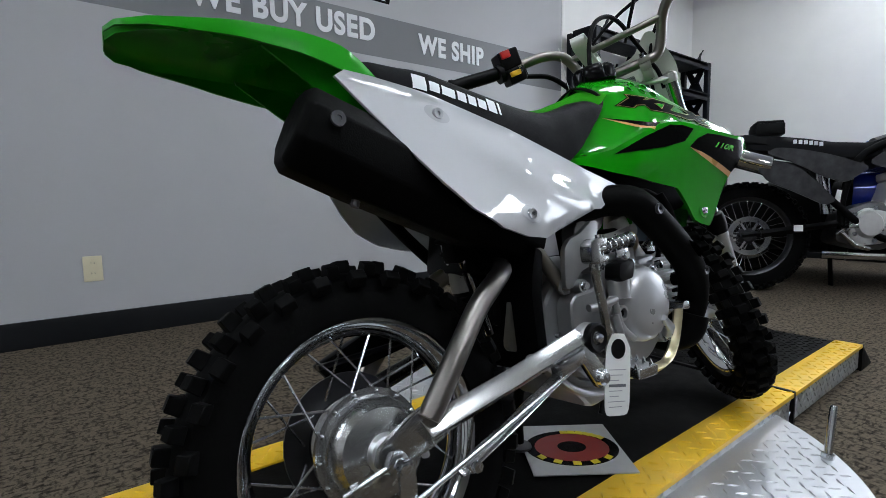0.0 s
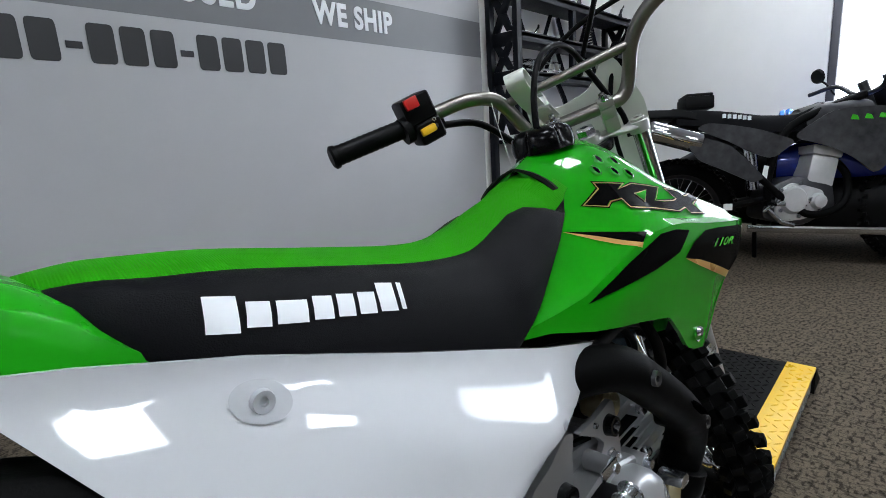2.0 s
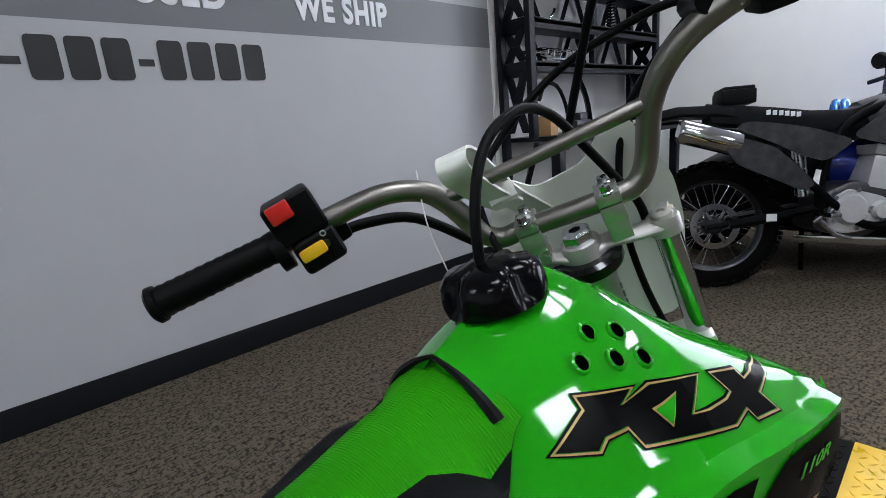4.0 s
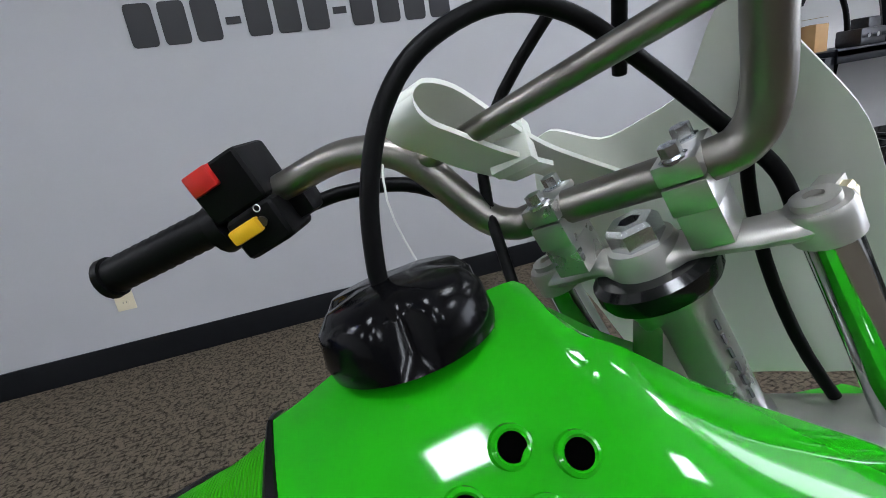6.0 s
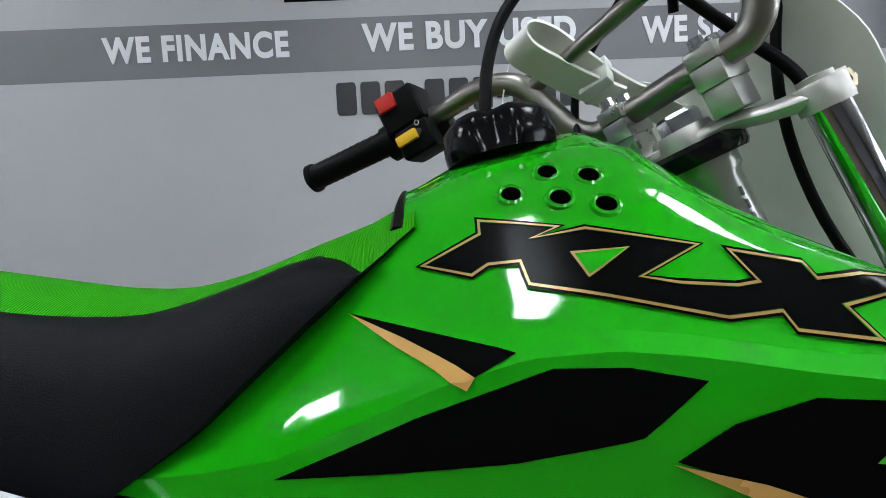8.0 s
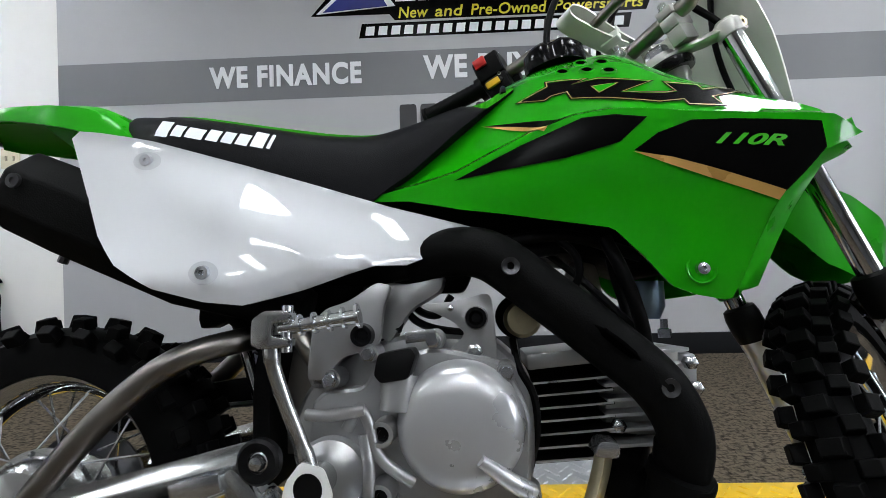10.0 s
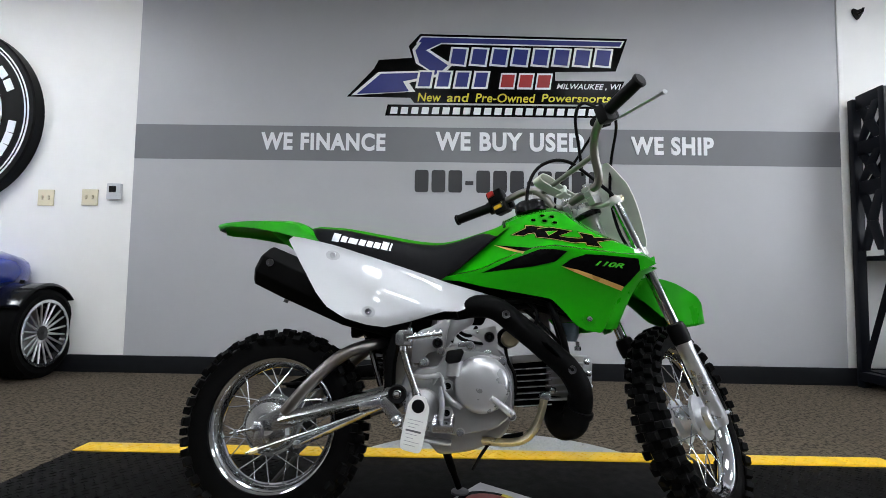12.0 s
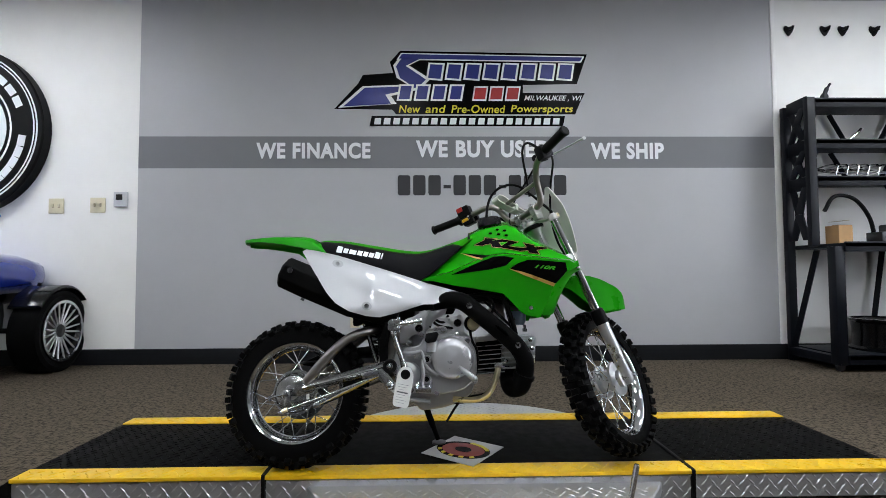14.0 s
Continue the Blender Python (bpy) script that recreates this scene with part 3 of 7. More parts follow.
_mk = tread(PX0 + 0.02, PX1 - 0.02, PY0 + 0.012, PY0 + 0.075, TOP, lambda x, y: True)
_mk.add(*(lambda q: (q.v, q.f))(tread(PX0 + 0.02, PX1 - 0.02, PY1 - 0.068, PY1 - 0.008, TOP, lambda x, y: True)))
tagged(part("yellow_tread_pattern", _mk, SAFETY, _st), kind="stuff")
_mk = tread(PX0 + 0.02, SX0 - 0.03, PY0 + 0.1, PY1 - 0.1, TOP, lambda x, y: True, 0.022, 0.03)
_mk.add(*(lambda q: (q.v, q.f))(tread(SX1 + 0.03, PX1 - 0.02, PY0 + 0.1, PY1 - 0.1, TOP, lambda x, y: True, 0.022, 0.03)))
tagged(part("mat_tread_pattern", _mk, MATBLACK, _st), kind="stuff")
_mk = Mesh()
_t = tread(PX0 + 0.02, PX1 - 0.02, -TOP + 0.022, -0.018, 0, lambda x, y: True, 0.026, 0.03)
_mk.add(_t.v, _t.f, pose(0, PY0 + 0.009, 0, 90, 0, 0) @ Matrix.Diagonal((1, -1, 1, 1)))
tagged(part("side_tread_pattern", _mk, PLATE, _st), kind="stuff")

# turntable disc under the middle of the platform
DISC = (0.73, 0.34, 0.625)
_td = thing("turntable_disc", pose(DISC[0], DISC[1], 0), "round silver tread plate turntable under the platform", "turntable")
part("disc", Mesh().lathe([(0, 0.03), (DISC[2], 0.03), (DISC[2], 0.058), (DISC[2] - 0.004, 0.062), (0, 0.062)], 96), PLATE, _td)
part("base_ring", Mesh().lathe([(DISC[2] - 0.12, 0), (DISC[2] - 0.06, 0), (DISC[2] - 0.06, 0.03), (DISC[2] - 0.12, 0.03)], 64, closed=True), BLACK_PL, _td)
_mk = tread(-DISC[2], DISC[2], -DISC[2], DISC[2], 0.062, lambda x, y: math.hypot(x, y) < DISC[2] - 0.02 and not (PY0 - 0.02 < y + DISC[1] < PY1 + 0.02))
tagged(part("tread_pattern", _mk, PLATE, _td), kind="stuff")
_pin = part("drive_post", Mesh().lathe([(0, 0), (0.008, 0), (0.008, 0.11), (0.006, 0.115), (0, 0.115)], 12), ZINC, _td, m=pose(0.385, -0.455, 0.06, 0, 12, 0))
part("post_nut", Mesh().lathe([(0, 0), (0.013, 0), (0.013, 0.012), (0, 0.012)], 6), ZINC, _pin)

# emblem plate lying on the platform
_bd = thing("emblem_sticker", pose(0.672, 0.215, TOP, 0, 0, -36), "silver square sticker with a red and black oval on the platform", "sticker")
part("backing", Mesh().box((0.205, 0.205, 0.002), (0, 0, 0.0015)), M("silver_film", (0.55, 0.55, 0.55), 0.4, 0.5), _bd)
for _nm, _r, _h, _mt in (("oval_edge", 0.098, 0.0032, DECAL_BLACK), ("oval", 0.078, 0.0040, M("dark_red_print", (0.22, 0.012, 0.008), 0.4)), ("oval_core", 0.03, 0.0048, DECAL_BLACK)):
    part(_nm, Mesh().lathe([(0, 0.001), (_r, 0.001), (_r, _h), (0, _h)], 40), _mt, _bd, m=Matrix.Diagonal((1, 0.74, 1, 1)))
for _k in range(11):
    _a = (35 + _k * 11) if _k < 6 else (215 + (_k - 6) * 25)
    part("bar", Mesh().box((0.016, 0.013, 0.001), (0.088 * math.cos(radians(_a)), 0.065 * math.sin(radians(_a)), 0.0042), (0, 0, _a + 90)), VYEL, _bd)

# ---- green dirt bike ----
BIKE = pose(0.132, 0.168, 0.076, 0, 0, -3.2) @ pose(0, 0, 0, -8, 0, 0) @ Matrix.Scale(1.012, 4)
bike = thing("dirt_bike", BIKE, "green, white and black small dirt bike on its side stand", "motorcycle")
ZC = 0.252  # axle height


def spoke_rods(hub_r, hub_w, rim_r, count, parent, m, radius=0.0016):
    """Crossed wire spokes, each one a rod."""
    for k in range(count):
        side = 1 if k % 2 else -1
        a = 2 * math.pi * k / count
        b = a + (0.5 if (k // 2) % 2 else -0.5)
        p = Vector((hub_r * math.cos(b), side * hub_w, hub_r * math.sin(b)))
        q = Vector((rim_r * math.cos(a), side * 0.004, rim_r * math.sin(a)))
        me = Mesh().tube([p, q], radius, 5)
        me.tube([q + (p - q) * 0.09, q + (p - q) * 0.005], radius * 1.8, 6)
        part("spoke", me, ZINC, parent)


LANES = ((0.0, 0.0, 0, 0.0, 0.026, 0.017, 0.020), (0.5, 0.27, 20, 0.004, 0.020, 0.016, 0.018), (0.5, -0.27, -20, 0.004, 0.020, 0.016, 0.018), (0.0, 0.46, 52, 0.016, 0.017, 0.016, 0.022), (0.0, -0.46, -52, 0.016, 0.017, 0.016, 0.022))


def tyre_carcass(R, w, rim_r):
    """The smooth body of a tyre turned about y."""
    prof = []
    for k in range(13):
        a = math.pi * (k / 12)
        prof.append((rim_r + (R - 0.012 - rim_r) * math.sin(a) ** 0.75, -w / 2 * math.cos(a) * (1.0 if 2 < k < 10 else 0.86)))
    return Mesh().lathe([(rim_r - 0.004, -w * 0.38), *prof[1:-1], (rim_r - 0.004, w * 0.38)], 64, pose(0, 0, 0, 90, 0, 0), closed=True)


def block_places(R, w, rows):
    for off, y, tilt, inset, lw, lh, ll in LANES:
        for k in range(rows):
            t = 2 * math.pi * (k + off) / rows
            yield (lw, lh, ll), Matrix.Rotation(-t, 4, "Y") @ Matrix.Translation((0, y * w, R - 0.011 - inset)) @ Matrix.Rotation(radians(-tilt), 4, "X")


def knobby_tyre(R, w, rim_r, rows, seed):
    """A tyre with its tread blocks in one mesh."""
    me = tyre_carcass(R, w, rim_r)
    for (lw, lh, ll), mm in block_places(R, w, rows):
        me.box((ll, lw, lh), (0, 0, lh * 0.3), m=mm, taper=0.86)
    return me


def tread_blocks(wheel, R, w, rows, seed):
    """Each tread block a part of the wheel, alike ones on one mesh."""
    rnd, store = random.Random(seed), {}
    for (lw, lh, ll), mm in block_places(R, w, rows):
        key = (lw, lh, ll)
        turn = Matrix.Rotation(radians(rnd.uniform(-2, 2)), 4, "Z")
        if key not in store:
            ob = part("tread_block", Mesh().box((ll, lw, lh), (0, 0, lh * 0.3), taper=0.84), RUBBER, wheel, m=mm, bevel=0.0012, segments=1)
            store[key] = ob.data
        else:
            ob = new("tread_block", store[key])
            ob.parent = wheel
            ob.matrix_local = mm @ turn


def rim_mesh(r, w):
    turn = pose(0, 0, 0, 90, 0, 0)
    return Mesh().lathe([(r - 0.016, -w * 0.2), (r - 0.004, -w * 0.42), (r + 0.006, -w * 0.44), (r + 0.007, -w * 0.5), (r + 0.001, -w * 0.53), (r - 0.007, -w * 0.48), (r - 0.02, -w * 0.22), (r - 0.024, 0), (r - 0.02, w * 0.22), (r - 0.007, w * 0.48), (r + 0.001, w * 0.53), (r + 0.007, w * 0.5), (r + 0.006, w * 0.44), (r - 0.004, w * 0.42), (r - 0.016, w * 0.2)], 72, turn, closed=True)


# rear wheel
RW = pose(0.002, -0.076, ZC - 0.016, -5, 0, 0)
rear_wheel = part("rear_wheel", rim_mesh(0.156, 0.058), CHROME, bike, "polished chrome rim", m=RW)
part("tyre", tyre_carcass(0.2265, 0.098, 0.158), RUBBER, rear_wheel, "new knobbly black tyre")
tread_blocks(rear_wheel, 0.2265, 0.098, 28, 3)
part("hub", Mesh().lathe([(0, -0.058), (0.05, -0.058), (0.058, -0.05), (0.062, -0.035), (0.062, -0.03), (0.07, -0.03), (0.07, -0.022), (0.05, -0.016), (0.04, 0.02), (0.055, 0.028), (0.055, 0.036), (0, 0.036)], 40, pose(0, 0, 0, 90, 0, 0) @ Matrix.Diagonal((1, 1, -1, 1))), ARM, rear_wheel, "silver drum brake hub")
part("brake_plate", Mesh().lathe([(0, -0.062), (0.02, -0.066), (0.034, -0.064), (0.05, -0.06), (0.053, -0.056), (0, -0.056)], 40, pose(0, 0, 0, 90, 0, 0) @ Matrix.Diagonal((1, 1, -1, 1))), ARM, rear_wheel)
spoke_rods(0.065, 0.024, 0.146, 28, rear_wheel, None)
for k in range(14):
    a = 2 * math.pi * k / 14
    part("spoke_head", Mesh().lathe([(0, 0), (0.0034, 0), (0.0026, 0.0022), (0, 0.003)], 8, pose(0.0655 * math.cos(a), -0.0305, 0.0655 * math.sin(a), 90, 0, 0)), ZINC, rear_wheel)
part("brake_cone", Mesh().lathe([(0, 0.0), (0.026, 0.0), (0.020, 0.012), (0.012, 0.016), (0, 0.016)], 24, pose(0, -0.060, 0, 90, 0, 0)), ALLOY, rear_wheel)
part("brake_web", Mesh().tube([(0.03, -0.066, 0.02), (0.05, -0.064, 0.0), (0.052, -0.064, -0.02)], 0.005, 6), ALLOY, rear_wheel)
part("sprocket", Mesh().lathe([(0.05, 0.04), (0.085, 0.04), (0.085, 0.044), (0.05, 0.044)], 36, pose(0, 0, 0, 90, 0, 0) @ Matrix.Diagonal((1, 1, -1, 1)), closed=True), DARKSTEEL, rear_wheel)

_before = {o.name for o in bike.children}
# swing arm
for s in (-1, 1):
    part("swing_arm", Mesh().tube([(0.034, s * 0.101, 0.268), (0.06, s * 0.103, 0.275), (0.16, s * 0.112, 0.301), (0.29, s * 0.120, 0.335)], [0.023, 0.023, 0.022, 0.022], 4, flat=0.72), ARM, bike, "silver box section arm", bevel=0.003)
    part("axle_plate", Mesh().prism(round_outline([(-0.030, 0.243), (-0.024, 0.266), (0.030, 0.296), (0.066, 0.300), (0.070, 0.258), (0.030, 0.243)], 3, 0.25), 0.010, pose(0, s * 0.098 - 0.005, 0)), ARM, bike, bevel=0.002)
part("brace_tube", Mesh().tube(spline([(0.04, -0.105, 0.283), (0.09, -0.10, 0.345), (0.14, -0.088, 0.398), (0.185, -0.075, 0.428), (0.23, -0.04, 0.443), (0.24, 0, 0.445), (0.23, 0.04, 0.443), (0.185, 0.075, 0.428), (0.09, 0.09, 0.345), (0.04, 0.09, 0.285)], 5), 0.0145, 12), BRACE, bike, "bare brushed steel tube")
part("brake_stay", Mesh().tube([(0.070, -0.112, 0.213), (0.084, -0.114, 0.220), (0.15, -0.122, 0.252), (0.272, -0.130, 0.311)], [0.013, 0.0165, 0.016, 0.014], 4, flat=0.55), ARM, bike, bevel=0.002)
part("stay_bolt", Mesh().lathe([(0, 0), (0.010, 0), (0.010, 0.003), (0.007, 0.004), (0.007, 0.011), (0, 0.012)], 6, pose(0.084, -0.124, 0.222, 90, 0, 0)), ZINC, bike)
part("pivot_link", Mesh().prism(round_outline([(0.262, 0.318), (0.276, 0.330), (0.292, 0.318), (0.318, 0.288), (0.318, 0.268), (0.300, 0.264), (0.288, 0.280)], 3, 0.25), 0.010, pose(0, -0.142, 0)), ARM, bike, bevel=0.002)
part("link_bolt", Mesh().lathe([(0, 0), (0.012, 0), (0.011, 0.006), (0.007, 0.010), (0, 0.011)], 18, pose(0.304, -0.142, 0.280, 90, 0, 0)), ZINC, bike)
part("brake_rod", Mesh().tube([(-0.030, -0.128, 0.198), (-0.008, -0.128, 0.206), (0.12, -0.134, 0.252), (0.272, -0.140, 0.309)], 0.0033, 8), ZINC, bike)
part("brake_arm", Mesh().prism(round_outline([(-0.014, 0.252), (0.004, 0.256), (0.006, 0.226), (0.002, 0.200), (-0.012, 0.198), (-0.016, 0.222)], 3, 0.25), 0.005, pose(0, -0.127, 0)), ARM, bike, bevel=0.001)
part("rod_nut", Mesh().tube([(-0.018, -0.128, 0.2025), (-0.004, -0.128, 0.2075)], 0.007, 6), BRASS, bike)
part("axle_nut", Mesh().lathe([(0, 0), (0.014, 0), (0.014, 0.012), (0.008, 0.013), (0.007, 0.026), (0, 0.026)], 6, pose(-0.012, -0.112, ZC, 90, 0, 0)), ZINC, bike, bevel=0.001)
part("chain_adjuster", Mesh().tube([(-0.075, -0.116, 0.236), (-0.012, -0.116, 0.252)], 0.0035, 8), ZINC, bike)
part("adjuster_nut", Mesh().lathe([(0, 0), (0.008, 0), (0.008, 0.008), (0, 0.008)], 6, pose(-0.066, -0.116, 0.238, 0, 80, 0)), ZINC, bike)
part("clevis", Mesh().box((0.05, 0.02, 0.018), (0.245, -0.138, 0.312), (0, -14, 0)), ZINC, bike, bevel=0.002)
part("pivot_bush", Mesh().lathe([(0.010, 0), (0.021, 0), (0.021, 0.008), (0.018, 0.011), (0.010, 0.009)], 24, pose(0.303, -0.135, 0.335, 90, 0, 0), closed=True), BLACK_PL, bike)
part("pivot_bolt", Mesh().lathe([(0, 0), (0.0105, 0), (0.0105, 0.007), (0.008, 0.008), (0.006, 0.014), (0, 0.015)], 16, pose(0.303, -0.135, 0.335, 90, 0, 0)), ZINC, bike)
part("chain_guard", Mesh().prism([(-0.01, 0.31), (0.25, 0.365), (0.26, 0.40), (0.05, 0.37), (-0.03, 0.335)], 0.02, pose(0, 0.062, 0)), BLACK_PL, bike, bevel=0.004)
part("drive_chain", Mesh().tube([(-0.03, 0.055, 0.335), (0.3, 0.055, 0.365), (0.33, 0.055, 0.33), (0.3, 0.055, 0.30), (-0.03, 0.055, 0.17)], 0.007, 6, flat=0.6), DARKSTEEL, bike)

for _ob in [o for o in bike.children if o.name not in _before]:
    _ob.location.y -= 0.057
    _ob.location.z -= 0.011
    _ob.location.x += 0.010

# shock absorber and inner frame
part("shock_body", Mesh().tube([(0.215, -0.01, 0.50), (0.232, -0.01, 0.40)], 0.022, 14), ALLOY, bike)
part("shock_rod", Mesh().tube([(0.205, -0.045, 0.455), (0.248, -0.045, 0.33)], 0.008, 12), CHROME, bike)
_coil = [(0.212 + 0.05 * k / 60 + 0.026 * math.cos(k * 0.65) * 0.95, -0.01 + 0.026 * math.sin(k * 0.65), 0.49 - 0.13 * k / 60) for k in range(61)]
part("shock_spring", Mesh().tube(_coil, 0.004, 6), BLACK_PL, bike)
part("subframe_bracket", Mesh().prism(round_outline([(0.17, 0.44), (0.24, 0.47), (0.23, 0.52), (0.17, 0.52)], 2, 0.2), 0.03, pose(0, -0.075, 0)), BLACK_MATT, bike, bevel=0.003)
for s in (-1, 1):
    part("subframe_tube", Mesh().tube(spline([(0.06, s * 0.06, 0.62), (0.2, s * 0.06, 0.58), (0.33, s * 0.055, 0.56), (0.5, s * 0.04, 0.60), (0.66, s * 0.02, 0.68)], 5), 0.011, 10), BLACK_MATT, bike)
    part("seat_stay", Mesh().tube(spline([(0.08, s * 0.062, 0.6), (0.17, s * 0.065, 0.5), (0.28, s * 0.07, 0.40)], 5), 0.0105, 10), BLACK_MATT, bike)
part("air_box", Mesh().box((0.16, 0.12, 0.12), (0.29, 0, 0.47), (0, 12, 0)), BLACK_PL, bike, bevel=0.015)
part("frame_side_plate", Mesh().prism(round_outline([(0.272, 0.27), (0.268, 0.40), (0.285, 0.46), (0.30, 0.45), (0.288, 0.38), (0.292, 0.27)], 2, 0.2), 0.20, pose(0, -0.125, 0)), BLACK_MATT, bike, bevel=0.003)
part("rear_mudguard", Mesh().prism(round_outline([(0.15, 0.64), (0.24, 0.62), (0.275, 0.44), (0.27, 0.34), (0.255, 0.34), (0.245, 0.44), (0.215, 0.56), (0.13, 0.6)], 2, 0.2), 0.1, pose(0, -0.05, 0)), BLACK_PL, bike, bevel=0.004)
part("main_frame", Mesh().tube(spline([(0.26, 0, 0.36), (0.3, 0, 0.45), (0.36, 0, 0.53), (0.5, 0, 0.6), (0.7, 0, 0.7)], 6), 0.024, 12), BLACK_MATT, bike, "black steel backbone")
for s in (-1, 1):
    part("pivot_plate", Mesh().prism(round_outline([(0.25, 0.30), (0.33, 0.30), (0.36, 0.40), (0.34, 0.46), (0.28, 0.45), (0.27, 0.38)], 3, 0.25), 0.012, pose(0, s * 0.072 - 0.006, 0)), STEEL, bike, bevel=0.002)

# rear fender
_st = []
for k in range(41):
    x = -0.23 + 0.39 * k / 40
    top = smooth_lin([(-0.23, 0.743), (-0.12, 0.750), (0.0, 0.749), (0.035, 0.742), (0.065, 0.712), (0.11, 0.674), (0.16, 0.652)], x)
    hw = lin([(-0.23, 0.022), (-0.22, 0.046), (-0.19, 0.066), (-0.1, 0.092), (-0.04, 0.098), (0.0, 0.094), (0.05, 0.087), (0.16, 0.082)], x)
    drop = lin([(-0.23, 0.008), (-0.12, 0.026), (0.0, 0.046), (0.04, 0.050), (0.065, 0.05), (0.16, 0.03)], x)
    sec = [(-1.06, drop), (-1.05, drop * 0.6), (-1.02, drop * 0.3), (-0.96, 0.012), (-0.82, 0.004), (-0.45, 0.0), (0, -0.003), (0.45, 0), (0.82, 0.004), (0.96, 0.012), (1.02, drop * 0.3), (1.05, drop * 0.6), (1.06, drop)]
    outer = [(x, hw * a, top - d) for a, d in sec]
    inner = [(x + 0.001, hw * a * 0.955, top - d - (0.004 if abs(a) < 1 else 0)) for a, d in reversed(sec)]
    _st.append(outer + inner)
rear_fender = part("rear_fender", Mesh().ring_faces(_st), GREEN_MATT, bike, "green plastic rear fender", sharp=50)
for s in (-1, 1):
    _sk = []
    for k in range(17):
        x = -0.075 + 0.20 * k / 16
        top = lin([(-0.075, 0.736), (0.0, 0.724), (0.06, 0.690), (0.125, 0.655)], x)
        low = lin([(-0.075, 0.726), (0.0, 0.672), (0.06, 0.634), (0.125, 0.606)], x)
        _sk.append([(x, s * (0.082 - 0.010 * j / 3), top + (low - top) * j / 3) for j in range(4)] + [(x, s * (0.078 - 0.010 * j / 3), top + (low - top) * j / 3) for j in (3, 2, 1, 0)])
    part("fender_skirt", Mesh().ring_faces(_sk), GREEN_MATT, rear_fender)

# muffler
_ax = Matrix.Translation((-0.060, -0.095, 0.624)) @ Matrix.Rotation(radians(90 + 23), 4, "Y")
_oct = [(0.0, 0.02), (0.0, 0.046), (0.01, 0.056), (0.09, 0.058), (0.26, 0.056), (0.34, 0.04), (0.41, 0.026)]
_rings = []
for h, r in _oct:
    _rings.append([_ax @ Vector((r * math.cos(a) * 1.0, r * math.sin(a) * 0.92, h)) for a in (2 * math.pi * (k + 0.5) / 8 for k in range(8))])
muffler = part("muffler", Mesh().ring_faces(_rings), BLACK_MATT, bike, "matt black muffler with a faceted cover", bevel=0.004)
for h, s in ((0.036, -0.053),):
    part("screw", Mesh().lathe([(0, 0), (0.009, 0), (0.009, 0.004), (0.004, 0.004), (0.004, 0.002), (0, 0.002)], 12), DARKSTEEL, muffler, m=_ax @ pose(-0.012, s, h, 90, 0, 0))
part("lower_screw", Mesh().lathe([(0, 0), (0.006, 0), (0.006, 0.008), (0, 0.008)], 8), DARKSTEEL, muffler, m=_ax @ pose(0.054, -0.01, 0.10, 0, 90, 0))


# white side panels
def side_w(x, z):
    top = lin([(0.0, 0.690), (0.128, 0.660), (0.336, 0.600), (0.507, 0.550)], x)
    base = lin([(0.0, 0.100), (0.1, 0.118), (0.25, 0.128), (0.4, 0.122), (0.52, 0.112)], x)
    flare = lin([(0.0, 0.34), (0.12, 0.40), (0.27, 0.36), (0.40, 0.22), (0.5, 0.08)], x)
    crest = 0.010 * math.exp(-(((z - (0.59 - 0.42 * (x - 0.2))) / 0.035) ** 2)) * lin([(0.1, 0), (0.25, 1), (0.4, 1), (0.5, 0.2)], x)
    under = -0.8 * max(0.0, lin([(0.1, 0.50), (0.27, 0.492), (0.42, 0.515)], x) - z)
    return base + flare * max(0.0, top - z) + crest + under


SIDE = [(0.000, 0.690), (0.012, 0.698), (0.045, 0.692), (0.128, 0.672), (0.23, 0.640), (0.336, 0.607), (0.42, 0.580), (0.514, 0.555), (0.486, 0.541), (0.460, 0.520), (0.440, 0.512), (0.408, 0.511), (0.372, 0.500), (0.330, 0.486), (0.272, 0.470), (0.232, 0.474), (0.18, 0.488), (0.135, 0.514), (0.103, 0.548), (0.047, 0.624)]
# grey that paints the shade of the panel's scoops; the upper bolt shares it
RECESS_SHADE = M("recess_shade_grey", (0.42, 0.43, 0.45), 0.35)
for s, nm in ((-1, ""), (1, "")):
    sp = part("side_panel", panel(SIDE, side_w, 0.005, 0.011, s), WHITE_PL, bike, "glossy white side panel", sharp=60)
    for bx, bz in ((0.234, 0.504), (0.127, 0.645)):
        y = side_w(bx, bz)
        ra, rb = (0.0165, 0.0125) if bz < 0.6 else (0.019, 0.0125)
        oval = [(bx + ra * math.cos(a) * 0.94 + rb * math.sin(a) * 0.34, bz - ra * math.cos(a) * 0.34 + rb * math.sin(a) * 0.94) for a in (2 * math.pi * k / 28 for k in range(28))]
        # flat oval over the panel: the scoop's shading is put into its colour
        part("recess", panel(oval, side_w, 0.0, 0.004, s, 0.0012), RECESS_SHADE, sp, "flat grey oval painted as the shade of a shallow hollow")
        part("bolt", Mesh().lathe([(0.0, 0.001), (0.003, 0.001), (0.003, 0.004), (0.007, 0.0045), (0.008, 0.0), (0, 0)], 16), ZINC if bz < 0.6 else RECESS_SHADE, sp, m=pose(bx, s * (y + 0.001), bz, 90 if s < 0 else -90, 0, 0))

